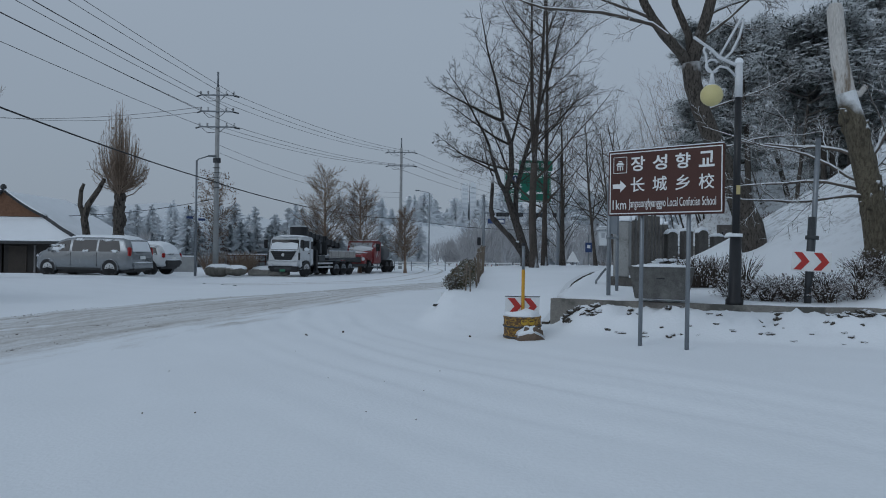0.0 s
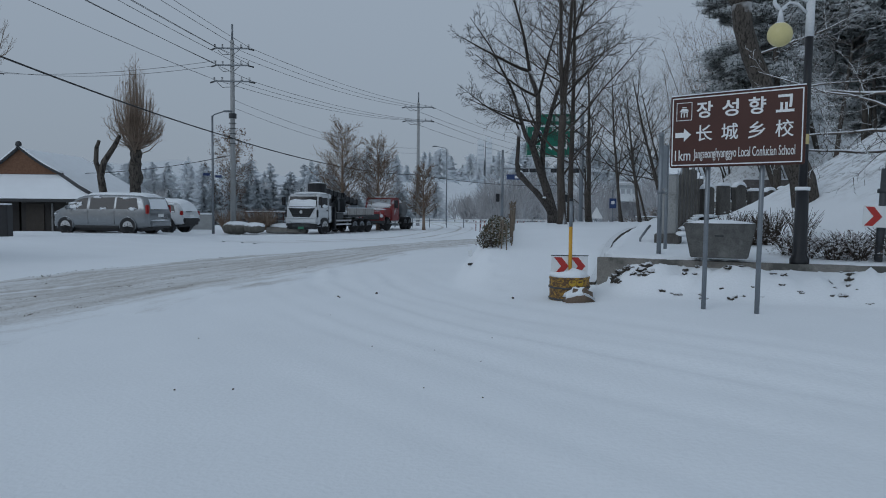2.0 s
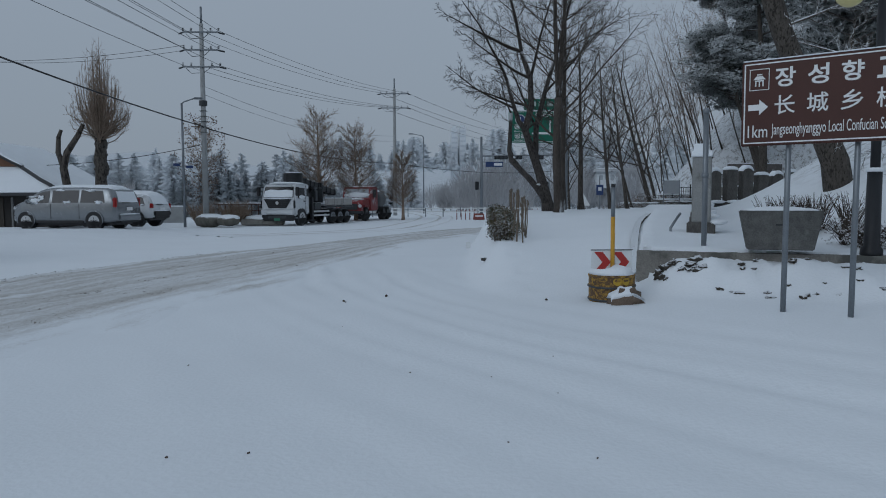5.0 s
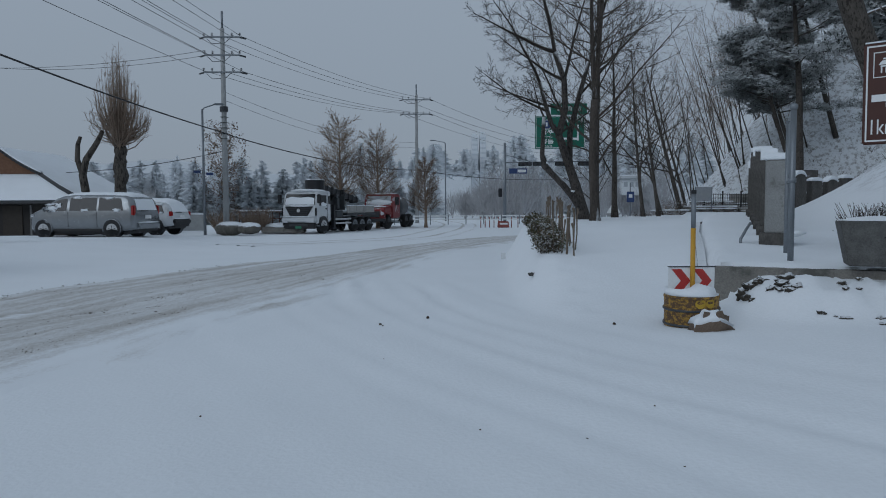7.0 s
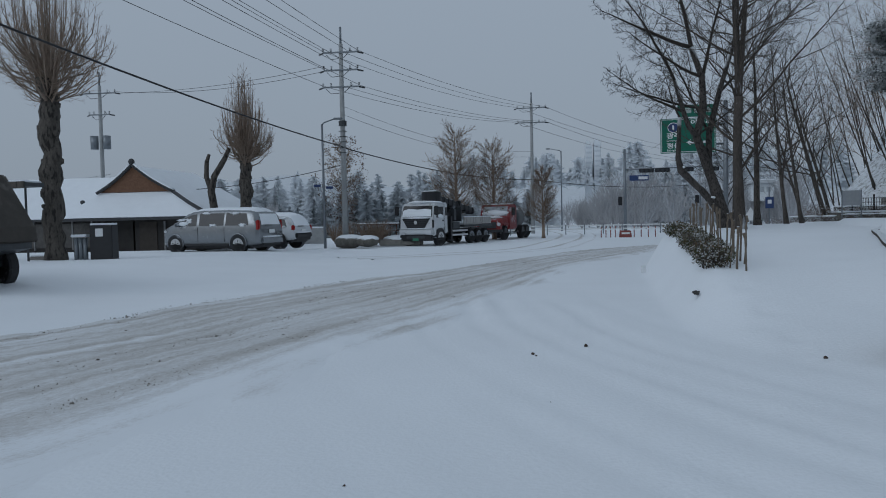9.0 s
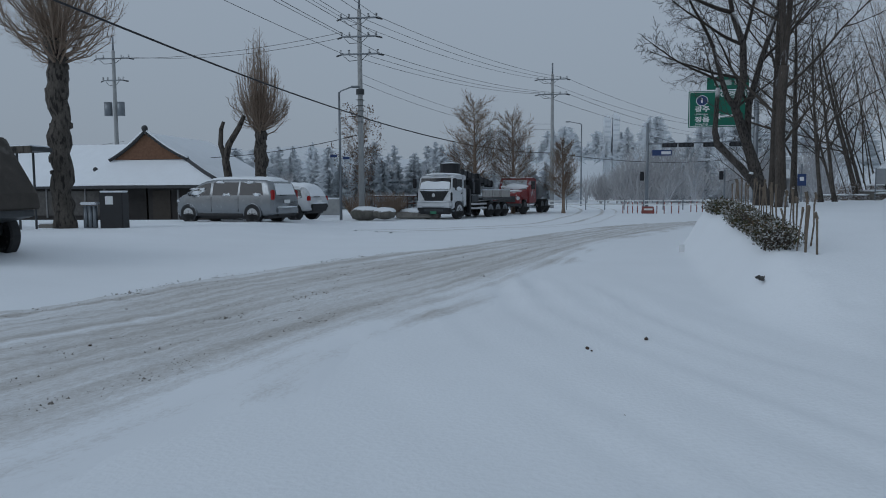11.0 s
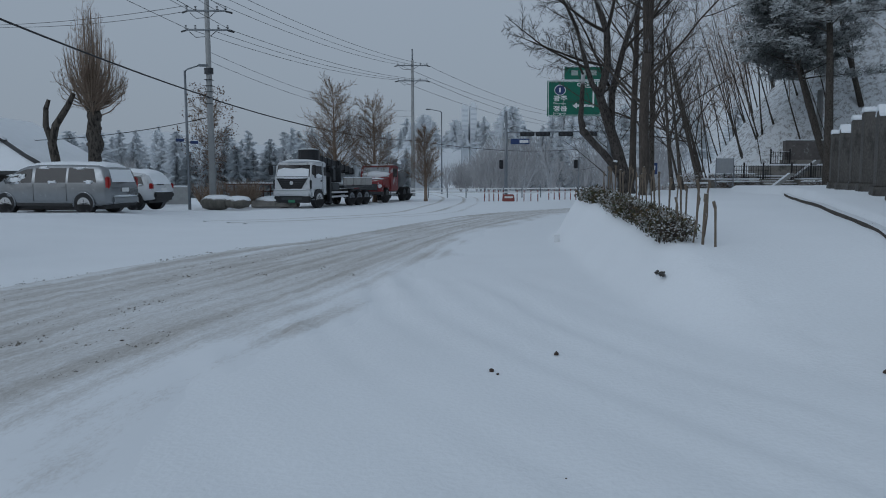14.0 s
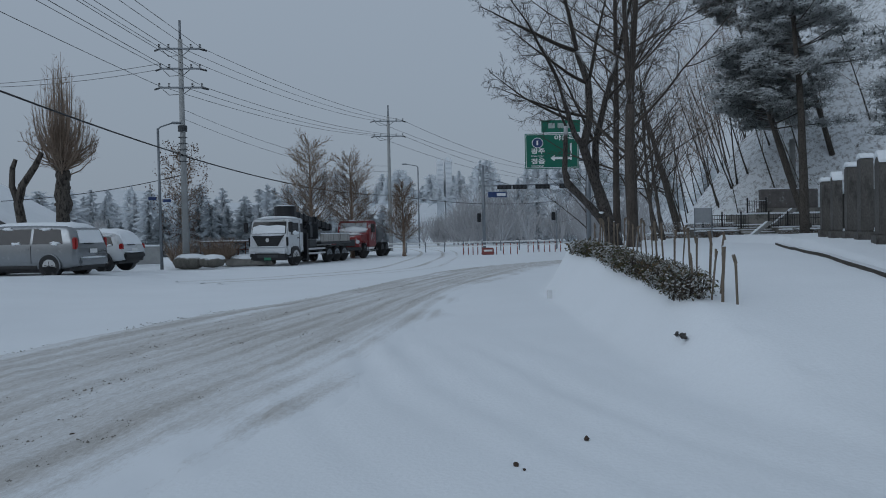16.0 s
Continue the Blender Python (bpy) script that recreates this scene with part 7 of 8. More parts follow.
sl = street_light(-12.05, 48.0, 0.0, 7.05, 0.75, 8, "grey street lamp post with small blue signs beside the utility pole")
for s in (-1, 1):
    part("sign_plate", Geo().box(s * 0.36, -0.09, 3.35 - 0.06 * s, 0.4, 0.03, 0.16), BLUE_SIGN, sl, "small dark blue street name plate")
street_light(3.6, 86.0, -0.3, 8.3, 1.2, 180, "far grey street lamp by the bend")


# ---- green road sign, signals, bollards ----
def green_sign():
    o = thing("overhead_sign", pose(8.0, 51.4, -0.33, 0, 0, -4), "large green overhead road sign on a tall grey post", "road sign")
    z0, z1, w = 4.97 + 0.33, 7.05 + 0.33, 3.2
    panel = part("panel", Geo().box(w / 2, 0, (z0 + z1) / 2, w, 0.06, z1 - z0), GREEN_SIGN, o, bevel=0.02)
    top = part("upper_panel", Geo().box(w / 2 + 0.55, 0.0, z1 + 0.42, 2.3, 0.05, 0.72), GREEN_SIGN, o, bevel=0.02)
    part("border", ring(Geo(), 0.05, w - 0.05, z0 + 0.05, z1 - 0.05, 0.03, -0.033), WHITE, panel, "thin white border line")
    part("post", Geo().cyl((w + 0.6, 0.3, -0.2), (w + 0.6, 0.3, z1 + 1.0), 0.14, 14), STEEL, o, smooth=True)
    for z in (z0 + 0.5, z1 - 0.4):
        part("arm", Geo().cyl((0.3, 0.12, z), (w + 0.6, 0.3, z), 0.07, 10), STEEL, o, smooth=True)
    y = -0.033
    d = Geo().tube([(0.75, y - 0.003, z1 - 0.55), (0.75, y + 0.002, z1 - 0.55)], [0.3, 0.3], 24)
    shield = part("route_shield", d, BLUE_SIGN, panel, "blue oval route shield with white rim")
    rim = Geo()
    pts = [(0.75 + 0.32 * math.cos(t), y - 0.006, z1 - 0.55 + 0.29 * math.sin(t)) for t in np.linspace(0, 6.2832, 25)]
    rim.tube(pts, [0.02] * 25, 5, False)
    part("shield_rim", rim, WHITE, shield)
    write("1", shield, 0.69, y - 0.004, z1 - 0.68, 0.3, WHITE, 0.1, 0.27, 0.006)
    write("광주", panel, 0.36, y, z0 + 0.88, 0.3, WHITE, 0.82, 0.34, 0.008)
    write("Gwangju", panel, 0.36, y, z0 + 0.67, 0.2, WHITE, 0.72, 0.16)
    write("정읍", panel, 0.36, y, z0 + 0.29, 0.3, WHITE, 0.82, 0.33, 0.008)
    write("Jeongeup", panel, 0.36, y, z0 + 0.09, 0.2, WHITE, 0.74, 0.16)
    arrow = Geo().prism([(1.5, z0 + 0.62), (1.75, z0 + 0.80), (1.75, z0 + 0.69), (2.7, z0 + 0.69), (2.7, z0 + 0.55), (1.75, z0 + 0.55), (1.75, z0 + 0.44)], y - 0.004, y + 0.002)
    part("arrow", arrow, WHITE, panel)
    write("야은리", panel, 1.75, y, z1 - 0.42, 0.3, WHITE, 1.25, 0.32, 0.008)
    part("arrow", Geo().box(2.72, y, z0 + 1.0, 0.1, 0.006, 1.0), WHITE, panel)
    for k in range(3):
        part("lettering", Geo().box(w / 2 + 0.0 + 0.55 * k, -0.028, z1 + 0.45, 0.38, 0.006, 0.3), mat("dim_white", (0.35, 0.4, 0.38), 0.6) if k == 0 else bpy.data.materials["dim_white"], top)


green_sign()


def signal_pole():
    o = thing("traffic_signal", pose(8.77, 73.9, -0.33), "grey traffic signal pole with mast arm and dark signal heads", "traffic light")
    part("pole", Geo().cyl((0, 0, -0.2), (0, 0, 7.6), 0.16, 14, 0.11), STEEL, o, smooth=True)
    part("mast_arm", Geo().cyl((0, 0, 5.75), (8.4, 0, 5.85), 0.07, 10, 0.045), STEEL, o, smooth=True)
    part("brace", Geo().cyl((0, 0, 6.5), (2.4, 0, 5.85), 0.03, 8), STEEL, o, smooth=True)
    for x, w in ((1.9, 1.3), (3.3, 1.3), (5.4, 1.3), (7.6, 1.3)):
        h = part("signal_head", Geo().box(x, -0.1, 5.6, w, 0.24, 0.36), BLACK, o, "dark horizontal signal head", bevel=0.04)
        for k in range(3 if w > 1 else 2):
            part("signal_lens", Geo().cyl((x - 0.4 + 0.4 * k, -0.22, 5.6), (x - 0.4 + 0.4 * k, -0.26, 5.6), 0.13, 12), STEEL_DARK, h)
    part("name_plate", Geo().box(1.25, -0.1, 4.95, 1.7, 0.04, 0.5), BLUE_SIGN, o, "blue and white street name sign")
    part("name_plate_text", Geo().box(1.6, -0.125, 4.95, 0.8, 0.008, 0.26), WHITE, o)
    part("pedestrian_signal", Geo().box(-0.45, -0.1, 2.9, 0.36, 0.25, 0.8), BLACK, o, bevel=0.04)
    q = thing("pedestrian_signal_pole", pose(15.2, 73.0, -0.33), "thin grey pedestrian signal pole with dark head", "traffic light")
    part("pole", Geo().cyl((0, 0, -0.2), (0, 0, 3.4), 0.07, 10), STEEL, q, smooth=True)
    part("signal_head", Geo().box(-0.3, -0.1, 2.9, 0.34, 0.25, 0.75), BLACK, q, bevel=0.04)


signal_pole()


def bollards():
    redm = mat("red_bollard", (0.24, 0.07, 0.06), 0.6, vary=0.15)
    spots = [(5.3 + 0.34 * i, 60.5) for i in range(5)] + [(7.6 + 0.5 * i, 60.0) for i in range(4)] + [(10.6 + 0.42 * i, 63.5) for i in range(7)]
    for i, (x, y) in enumerate(spots):
        z = land(x, y, False)
        o = thing("bollard", pose(x, y, z), "slim red traffic bollard standing in snow at the junction", "bollard", "red bollards at the junction")
        part("bollard_post", Geo().cyl((0, 0, -0.1), (0, 0, 0.8), 0.036, 10), redm, o, smooth=True)
        part("reflective_band", Geo().cyl((0, 0, 0.55), (0, 0, 0.65), 0.039, 10), WHITE, o, smooth=True)
    b = thing("barrier", pose(7.0, 60.2, land(7.0, 60.2, False)), "low red and white plastic traffic barrier in the snow", "barrier")
    part("barrier_body", Geo().prism([(-0.45, 0), (0.45, 0), (0.38, 0.5), (-0.38, 0.5)], -0.2, 0.2), redm, b, bevel=0.04)
    part("barrier_band", Geo().box(0, -0.208, 0.3, 0.6, 0.012, 0.13), WHITE, b)


bollards()


# ---- the memorial terrace ----
def snowy_hedge(x0, x1, y, z, h, depth, rng, label="low clipped brown hedge capped with snow before the terrace"):
    n = max(2, int((x1 - x0) / 0.75))
    for i in range(n):
        x = x0 + (x1 - x0) * (i + 0.5) / n
        o = thing("hedge_bush", pose(x, y, z), label, "hedge", "clipped hedges of the terrace")
        leaf, wood = Geo(), Geo()
        bush_geo(leaf, wood, rng, 0, 0, 0, (x1 - x0) / n * 0.62, depth, h, 380, 0.085)
        part("stem", wood, TWIG_BROWN, o)
        part("foliage", leaf, LEAF_BROWN, o)
        part("snow_cap", lump(Geo(), 0, 0, h * 0.93, (x1 - x0) / n * 0.55, depth * 0.8, 0.06, i + x, 0.5, 12), SNOW, o, smooth=True)


def terrace():
    y0, gz = 53.4, 0.55
    brickm = mat("grey_memorial_stone", (0.13, 0.12, 0.115), 0.85, vary=0.25, scale=4, bump=0.3, dirt=(0.3, 0.3, 0.3), dirt_amount=0.12, dirt_scale=3)
    # retaining steps of the terrace, each under snow
    for x0, x1, dy, top in ((19.2, 22.4, 0.75, 0.62), (25.2, 31.0, 0.75, 0.62), (22.4, 25.2, 1.7, 0.80), (23.4, 31.0, 2.1, 1.55)):
        t = thing("terrace_step", pose((x0 + x1) / 2, y0 + dy, gz), "stone terrace edging covered with snow", "terrace", "stone terrace edgings")
        part("stone_face", Geo().box(0, 1.0, top / 2, x1 - x0, 2.4, top), CONCRETE, t, bevel=0.03)
        part("snow_cap", Geo().box(0, 1.0, top + 0.05, (x1 - x0) * 0.995, 2.42, 0.12), SNOW, t, bevel=0.04)
    w = thing("memorial_wall", pose(27.0, y0 + 2.6, gz + 1.6), "dark stone memorial wall on a snowy terrace", "memorial")
    part("slab", Geo().box(0, 0, 0.98, 4.0, 0.4, 1.3), brickm, w, bevel=0.02)
    part("base", Geo().box(0, 0, 0.16, 4.2, 0.7, 0.36), CONCRETE, w, bevel=0.02)
    part("snow_cap", Geo().box(0, 0, 1.66, 4.02, 0.42, 0.07), SNOW, w, bevel=0.02)
    c = thing("memorial_column", pose(28.4, y0 + 4.4, gz + 2.2), "weathered stone column above the memorial terrace", "memorial")
    part("column", Geo().cyl((0, 0, 0), (0, 0, 4.6), 0.24, 12, 0.19), STELE_PALE, c, smooth=True)
    part("base", Geo().box(0, 0, 0.4, 1.4, 1.2, 1.4), CONCRETE, c, bevel=0.03)
    part("snow_cap", lump(Geo(), 0, 0, 1.12, 0.7, 0.6, 0.08, 3, 0.2), SNOW, c, smooth=True)
    for k in range(6):
        s = thing("stone_step", pose(23.75, y0 - 0.1 + 0.34 * k, gz + 0.15 * k - 0.08), "wide snow-covered stone step up to the terrace", "step", "steps of the terrace")
        part("tread", Geo().box(0, 0, 0.07, 2.2, 0.36, 0.17), CONCRETE, s, bevel=0.01)
        part("snow_cap", Geo().box(0, 0.03, 0.175, 2.15, 0.30, 0.045), SNOW, s, bevel=0.012)
    for x, dy, z in ((22.4, 0.0, 0.0), (25.0, 1.6, 0.85)):
        r = thing("stair_stringer", pose(x, y0 - 0.45 + dy, gz + z), "slanting pale stone stair side", "stairs", "stair sides of the terrace")
        part("stringer", Geo().prism([(0, -0.05), (0.28, -0.05), (1.65, 0.92), (1.6, 1.06), (1.35, 1.0)], -0.12, 0.12), STELE_PALE, r, bevel=0.01)
        part("snow_cap", Geo().prism([(0.05, 0.02), (1.35, 1.01), (1.35, 1.06), (0.02, 0.06)], -0.12, 0.12), SNOW, r)
    iron = mat("dark_iron", (0.02, 0.02, 0.022), 0.6)
    for a, b, dy, z in ((20.15, 23.2, 0.8, 0.66), (24.6, 28.3, 0.8, 0.66), (23.9, 25.2, 2.2, 1.6)):
        f = thing("iron_fence", pose(a, y0 + dy, gz + z), "low black wrought-iron fence along the terrace", "fence", "iron fences of the terrace")
        n = int((b - a) / 0.16)
        for i in range(n + 1):
            post = i % 8 == 0
            part("post" if post else "bar", Geo().box(i * (b - a) / n, 0, 0.52 if post else 0.46, 0.08 if post else 0.026, 0.08 if post else 0.026, 1.1 if post else 0.88), iron, f)
        for z in (0.10, 0.58, 0.84):
            part("rail", Geo().box((b - a) / 2, 0, z, b - a, 0.035, 0.035), iron, f)
        part("snow_line", Geo().box((b - a) / 2, 0, 0.87, b - a, 0.03, 0.02), SNOW, f)
    nb = thing("notice_board", pose(19.06, 53.0, 0.6, 0, 0, 0), "thin grey notice board on two posts in the snow", "notice board")
    for x in (0, 1.12):
        part("post", Geo().cyl((x, 0, -0.2), (x, 0, 1.95), 0.035, 8), STEEL, nb)
    part("board", Geo().box(0.56, 0, 1.46, 1.1, 0.03, 0.92), mat("board_grey", (0.30, 0.315, 0.33), 0.5, vary=0.1), nb)
    part("snow_cap", Geo().box(0.56, 0, 1.945, 1.1, 0.04, 0.03), SNOW, nb, bevel=0.008)
    rng = random.Random(95)
    snowy_hedge(19.4, 22.2, y0 + 0.25, gz - 0.05, 0.62, 0.38, rng)
    snowy_hedge(24.9, 28.6, y0 + 0.0, gz - 0.05, 0.62, 0.38, rng)
    snowy_hedge(19.2, 22.3, y0 + 0.95, gz + 0.62, 0.42, 0.3, rng)
    snowy_hedge(16.2, 18.8, y0 + 0.0, gz - 0.02, 0.48, 0.38, rng)
    for k in range(7):
        x, y = 15.6 + 0.55 * k, y0 + 1.6 + rng.uniform(-0.3, 0.3)
        o = thing("shrub", pose(x, y, land(x, y, False) - 0.05), "tall brown snow-dusted shrub before the terrace", "shrub", "shrubs beside the terrace")
        leaf, wood = Geo(), Geo()
        bush_geo(leaf, wood, rng, 0, 0, 0, 0.6, 0.5, rng.uniform(1.0, 1.4), 420, 0.08)
        part("stem", wood, TWIG_BROWN, o)
        part("foliage", leaf, LEAF_BROWN, o)
    s = thing("warning_sign", pose(12.6, 46.0, land(12.6, 46.0, False)), "small blue road sign under the trees", "road sign")
    part("post", Geo().cyl((0, 0, -0.2), (0, 0, 2.0), 0.035, 8), STEEL, s)
    part("plate", Geo().box(0, -0.05, 1.2, 0.42, 0.03, 0.6), BLUE_SIGN, s, "blue sign plate")
    part("plate_mark", Geo().box(0, -0.068, 1.25, 0.2, 0.006, 0.2), WHITE, s)
    t = thing("warning_sign", pose(11.5, 45.5, land(11.5, 45.5, False)), "white triangular warning sign under the trees", "road sign")
    part("post", Geo().cyl((0, 0, -0.2), (0, 0, 1.9), 0.035, 8), STEEL, t)
    part("plate", Geo().prism([(-0.4, 1.2), (0.4, 1.2), (0, 1.9)], -0.06, -0.03), WHITE, t)


terrace()


# ---- parking edge: rubble, railing, small things ----
def parking_edge():
    for k, (x, y, a, b, c) in enumerate(((-10.6, 48.0, 0.9, 0.55, 0.40), (-9.4, 47.6, 0.7, 0.5, 0.34))):
        r = blob(x, y, 0.08, a, b, c, 500 + k, 0.2, "boulder", STONE_GREY, "rounded boulder half covered with snow", "boulder", "boulders at the parking edge")
        blob_part(r, 0.05, 0.03, c * 0.45, a * 0.92, b * 0.95, c * 0.62, 510 + k, 0.12, "snow_cap", SNOW)
    g = thing("flat_stone", pose(-7.9, 50.6, -0.2), "flat dark slab with a thick cap of snow", "slab")
    part("slab", Geo().box(0, 0, 0.12, 2.6, 1.2, 0.4), CONCRETE, g, bevel=0.05)
    part("snow_cap", lump(Geo(), 0, 0, 0.34, 1.25, 0.6, 0.22, 77, 0.12, 18), SNOW, g, smooth=True)
    rustm = mat("rusty_rail", (0.11, 0.055, 0.04), 0.8, vary=0.3)
    f = thing("railing", pose(-10.9, 51.6, -0.15), "rusty low railing under snow beyond the boulders", "railing")
    for i in range(9):
        part("upright", Geo().box(i * 0.42, 0, 0.6, 0.05, 0.05, 1.25), rustm, f)
    for z in (0.3, 0.75, 1.18):
        part("rail", Geo().box(1.7, 0, z, 3.5, 0.05, 0.06), rustm, f)
    part("snow_cap", Geo().box(1.7, 0, 1.25, 3.5, 0.1, 0.08), SNOW, f, bevel=0.02)
    rng = random.Random(96)
    for k in range(9):
        x, y = -13.5 + rng.uniform(0, 4.5), 49.5 + rng.uniform(0, 2.5)
        o = thing("shrub", pose(x, y, -0.1), "dry brown leafless bush under the utility pole", "shrub", "dry bushes under the utility pole")
        wood = Geo()
        for _ in range(60):
            t, q = rng.uniform(0, 6.28), rng.random() ** 0.5
            e = Vector((0.9 * q * math.cos(t), 0.9 * q * math.sin(t), rng.uniform(0.6, 1.5)))
            wood.tube([(0, 0, 0), e * 0.5 + Vector((rng.uniform(-0.1, 0.1), 0, 0.1)), e], [0.02, 0.012, 0.005], 3, False)
        part("stem", wood, TWIG_BROWN, o)
    w = thing("boundary_wall", pose(-13.5, 55.0, -0.2), "low grey wall with snow on top behind the parked cars", "wall")
    part("wall_body", Geo().box(-7, 0, 0.5, 13, 0.2, 1.1), POLE_GREY, w, bevel=0.02)
    part("snow_cap", Geo().box(-7, 0, 1.09, 13, 0.24, 0.1), SNOW, w, bevel=0.03)
    g = thing("guard_rail", pose(-8, 70.0, -0.3), "far low white guard fence along the bend", "fence")
    for i in range(15):
        part("post", Geo().box(i * 1.6, 0, 0.4, 0.08, 0.08, 0.85), STEEL, g)
    for z in (0.45, 0.75):
        part("rail", Geo().box(11.2, 0, z, 22.6, 0.05, 0.1), WHITE, g)


parking_edge()


# ---- far distance ----
def distance():
    # ridge in an even pale grey that carries the haze
    pale = mat("hazed_snow_ridge", (0.62, 0.65, 0.68), 0.9, vary=0.08, scale=0.05, fine=1.0)
    hill = sheet([-400 + 20 * i for i in range(41)], [210, 240, 270, 300, 340], lambda x, y: -2 + (18 + 9 * noise.noise((x * 0.012, 0.3, 0)) + 3 * noise.noise((x * 0.05, 1.3, 0))) * smooth_step(210, 300, y))
    tagged(hill.ob("backdrop", pale, smooth=True), "distant snow-covered ridge in a haze-pale colour", "hill", kind="structure")
    # tower walls and windows brought close to the sky's tone as painted haze
    conc = mat("hazed_concrete", (0.74, 0.77, 0.8), 0.9, vary=0.05, scale=0.3)
    winm = mat("hazed_window", (0.62, 0.66, 0.7), 0.5)
    for x, h in ((15.8, 20.0), (18.0, 20.4)):
        t = thing("apartment_tower", pose(x, 200.0, 0), "apartment tower coloured near the sky's grey for haze", "building", "far apartment towers")
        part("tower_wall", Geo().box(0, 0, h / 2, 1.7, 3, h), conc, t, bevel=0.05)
        part("roof_house", Geo().box(0, 0, h + 0.3, 1.0, 1.2, 0.6), conc, t)
        for i in range(8):
            part("window", Geo().box(0, -1.51, h - 1.2 - 1.3 * i, 1.5, 0.05, 0.5), winm, t)
    # wall, roof and panes lightened to look hazy at this distance
    b = thing("park_pavilion", pose(27.3, 96.0, 2.6, 0, 0, -10), "small building with a tiled roof behind bare trees, paled for haze", "building")
    part("wall", Geo().box(0, 0, 1.0, 2.4, 3, 2.0), mat("hazed_render", (0.66, 0.69, 0.71), 0.8, vary=0.1), b, bevel=0.03)
    part("roof", Geo().prism([(-1.5, 2.0), (1.5, 2.0), (1.3, 2.35), (-1.3, 2.35)], -2.0, 2.0), mat("hazed_roof", (0.5, 0.52, 0.54), 0.8, vary=0.1), b, bevel=0.05)
    part("roof_snow", Geo().prism([(-1.3, 2.36), (1.3, 2.36), (1.2, 2.47), (-1.2, 2.47)], -2.0, 2.0), SNOW, b)
    for i in range(3):
        part("window", Geo().box(-0.7 + 0.7 * i, -1.52, 1.3, 0.45, 0.06, 0.6), mat("hazy_pane", (0.4, 0.43, 0.46), 0.5) if i == 0 else bpy.data.materials["hazy_pane"], b)
    # frosted thickets in the middle distance, their twig colour paled for haze
    rng = random.Random(97)
    brush = Geo()
    for k in range(26):
        x, y = (rng.uniform(9, 36), rng.uniform(86, 108)) if k % 3 else (rng.uniform(-30, 8), rng.uniform(86, 106))
        h = rng.uniform(1.6, 4.4) * (1.5 if x > 9 else 1.0)
        for _ in range(4):
            q, s = limb(rng, (x, y, -0.5), (rng.uniform(-0.6, 0.6), rng.uniform(-0.6, 0.6), 1), h * rng.uniform(0.7, 1.0), 0.07, (0, 0, 0.2), 5, 0.2, 0.25)
            brush.tube(q, s, 4, False)
            sprout(rng, brush, q, s, [(9, 0.15, 0.98, 40, 0.38, 0.2, 0.25), (4, 0.2, 1, 40, 0.42, 0.1, 0.3)], 0, 0.016)
    tagged(brush.ob("far_thicket", TWIG_FROST_HAZE), "frosted leafless thickets beyond the junction, paled for haze", "bushes", kind="stuff")


distance()


# ---- small things on the snow ----
def scraps():
    leafm = mat("dead_leaf", (0.06, 0.04, 0.03), 0.9, vary=0.3)
    rng = random.Random(98)
    spots = [(0.0, 12.95, 0.026), (0.546, 13.386, 0.024), (0.03, 12.86, 0.014), (2.6, 12.6, 0.025), (-2.9, 14.0, 0.03)]
    spots += [(rng.uniform(-1.2, 2.5), rng.uniform(7, 12), rng.uniform(0.005, 0.010)) for _ in range(10)]
    spots += [(rng.uniform(-5.5, -2.5), rng.uniform(12, 16.5), rng.uniform(0.015, 0.03)) for _ in range(10)]
    for i, (x, y, a) in enumerate(spots):
        g = lump(Geo(), 0, 0, 0, a, a * 0.7, a * 0.6, 600 + i, 0.6, 8)
        o = g.ob("dead_leaf", leafm)
        o.matrix_basis = pose(x, y, land(x, y) + a * 0.35, rng.uniform(-20, 20), rng.uniform(-20, 20), rng.uniform(0, 360))
        tagged(o, "small curled dead leaf lying on the snow", "leaf", "dead leaves on the snow")
    k = thing("drain_edge", pose(2.19, 15.72, land(2.19, 15.72, False) - 0.02, 0, 0, 62), "dark exposed kerb stone at a gutter in the snow", "kerb stone")
    scatter = Geo()
    for i in range(16):
        lump(scatter, rng.uniform(-0.26, 0.26), rng.uniform(-0.05, 0.05), 0.01, rng.uniform(0.02, 0.07), rng.uniform(0.015, 0.035), 0.016, 650 + i, 0.9, 8)
    part("kerb_stone", scatter, mat("wet_dark_stone", (0.045, 0.042, 0.038), 0.6, vary=0.3, bump=0.5), k)
    m = thing("white_marker", pose(2.6, 23.0, land(2.6, 23.0, False) + 0.02, 0, 0, 20), "small white marker plate at the hedge's foot", "marker")
    part("plate", Geo().box(0, 0, 0.08, 0.12, 0.02, 0.16), WHITE, m, bevel=0.004)


scraps()


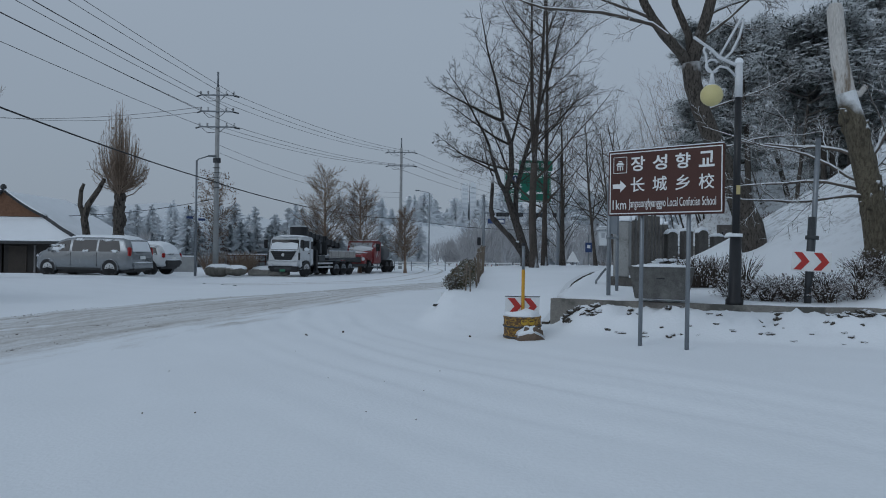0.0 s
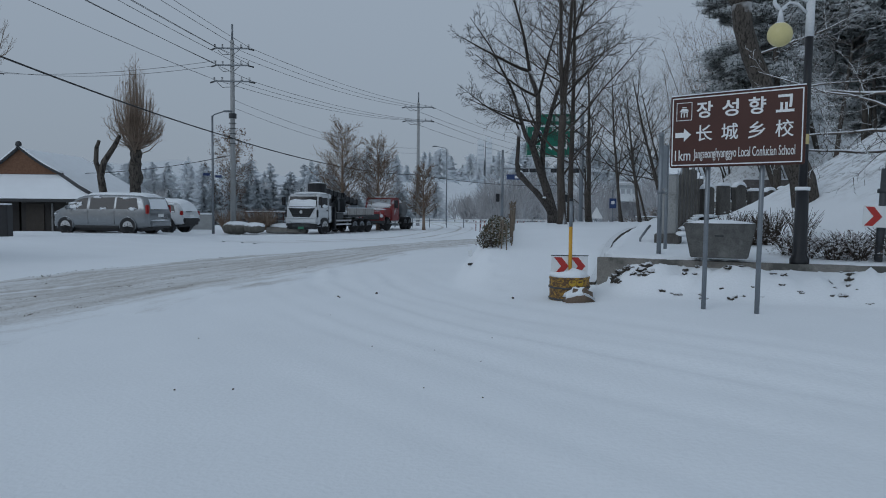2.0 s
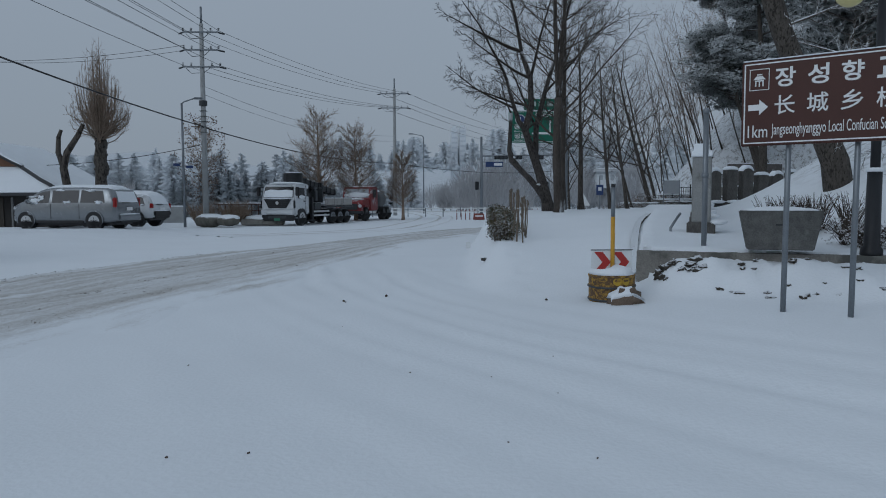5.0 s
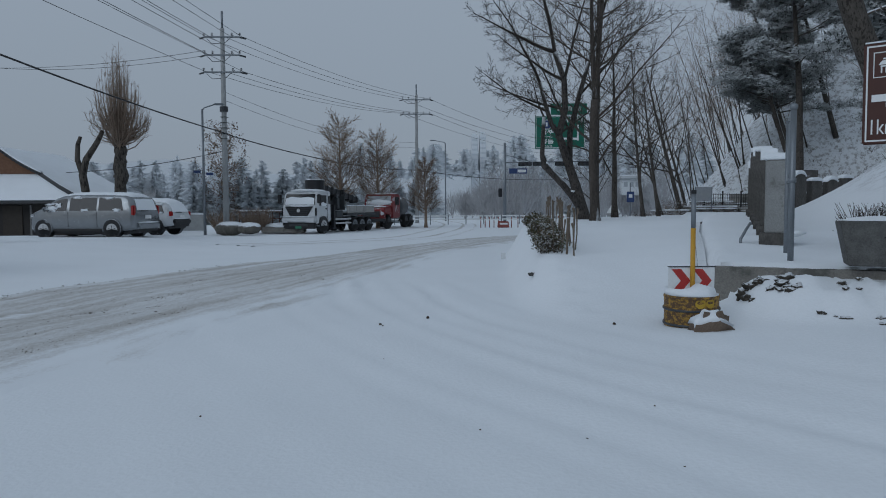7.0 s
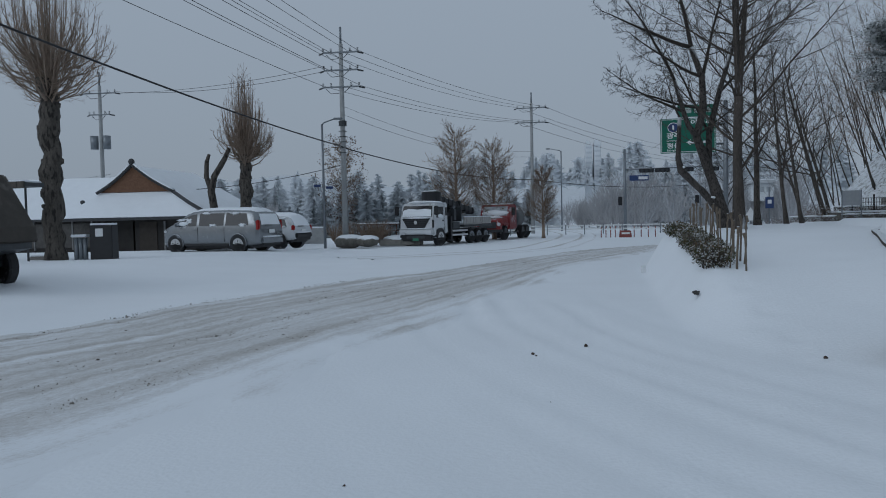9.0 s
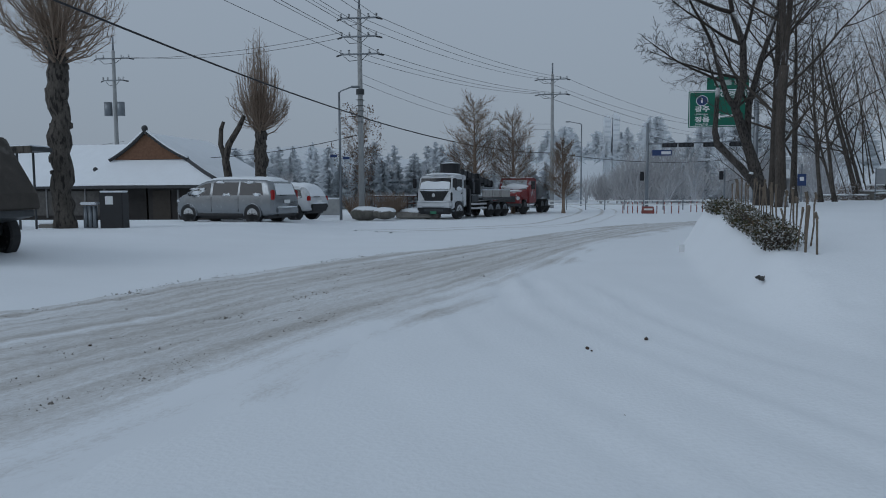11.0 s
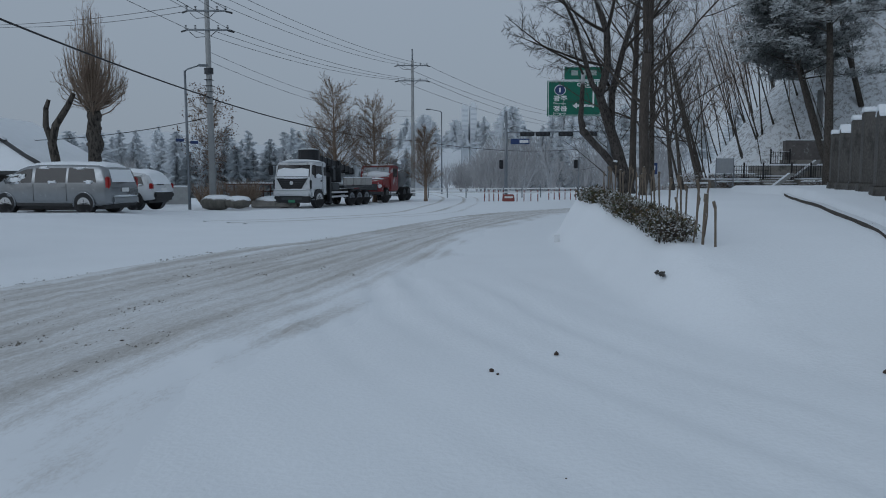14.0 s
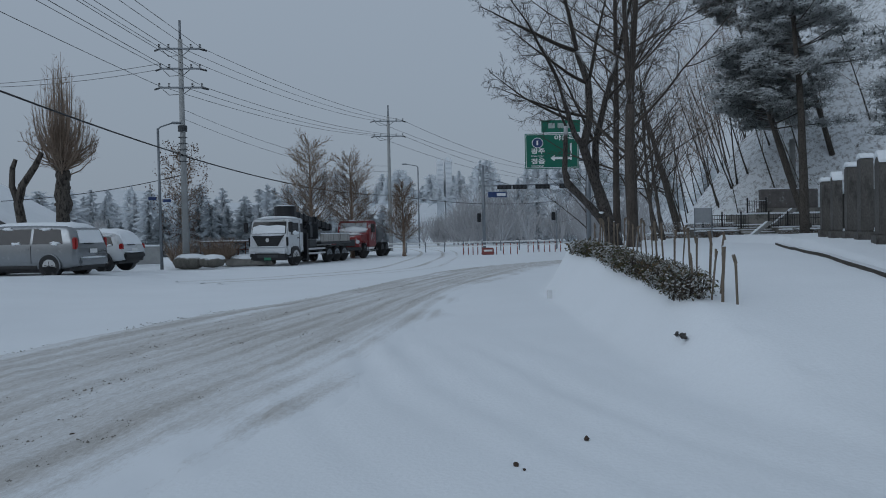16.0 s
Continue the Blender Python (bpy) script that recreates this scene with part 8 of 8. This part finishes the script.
def slush_clods():
    """Small frozen clods of brown slush thrown up along the wheel ruts and the road's shoulder."""
    rng = random.Random(141)
    g = Geo()
    for k in range(7000):
        t = rng.uniform(3.2, 7.6)
        a, b = spline(LEFT, t), spline(RIGHT, t)
        q = rng.choice((0.02, 0.08, 0.22, 0.36, 0.50, 0.63, 0.76, 0.90, 0.95)) + rng.gauss(0, 0.03)
        p = a + (b - a) * q
        if noise.noise((p.x * 0.8, p.y * 0.5, 7.0)) < -0.05:
            continue
        r = 0.005 + 0.013 * rng.random() ** 2.5
        z = land(p.x, p.y) + (0.022 if q < 0.96 else 0.006)
        c = [Vector((p.x + r * rng.uniform(0.7, 1.5) * math.cos(w), p.y + r * rng.uniform(0.7, 1.5) * math.sin(w), z - 0.012)) for w in (0.2, 1.7, 3.3, 4.8)]
        g.add(c + [(p.x + rng.uniform(-r, r) * 0.4, p.y, z + r * rng.uniform(0.15, 0.5))], [(0, 1, 4), (1, 2, 4), (2, 3, 4), (3, 0, 4)])
    tagged(g.ob("slush_clods", mat("frozen_slush", (0.19, 0.175, 0.155), 0.85, vary=0.4, scale=9)), "small frozen clods of brown slush along the ruts", "slush", kind="stuff")


slush_clods()


def hillside_scrub():
    """Dry grass tufts and low brushwood through the snow of the hillside."""
    rng = random.Random(131)
    g = Geo()
    for k in range(420):
        y = rng.uniform(21, 60)
        x = along(HILL_FOOT, y) + 2.2 + 16 * rng.random() ** 1.3
        z = land(x, y)
        w, h = rng.uniform(0.15, 0.55), rng.uniform(0.12, 0.45)
        for _ in range(22):
            a, q = rng.uniform(0, 6.28), rng.random()
            p = Vector((x + w * 0.6 * q * math.cos(a), y + w * 0.6 * q * math.sin(a), land(x + w * 0.6 * q * math.cos(a), y, False) - 0.15 if q > 0.7 else z - 0.1))
            e = Vector((rng.uniform(-1, 1), rng.uniform(-1, 1), 0)).normalized() * 0.014
            g.add([p - e, p + e, p + Vector((w * q * math.cos(a) * 0.8, w * q * math.sin(a) * 0.8, h * rng.uniform(0.5, 1.2)))], [(0, 1, 2)])
    tagged(g.ob("hillside_scrub", LEAF_BROWN), "dry brown grass tufts and brushwood on the snowy hillside", "scrub", kind="stuff")


hillside_scrub()
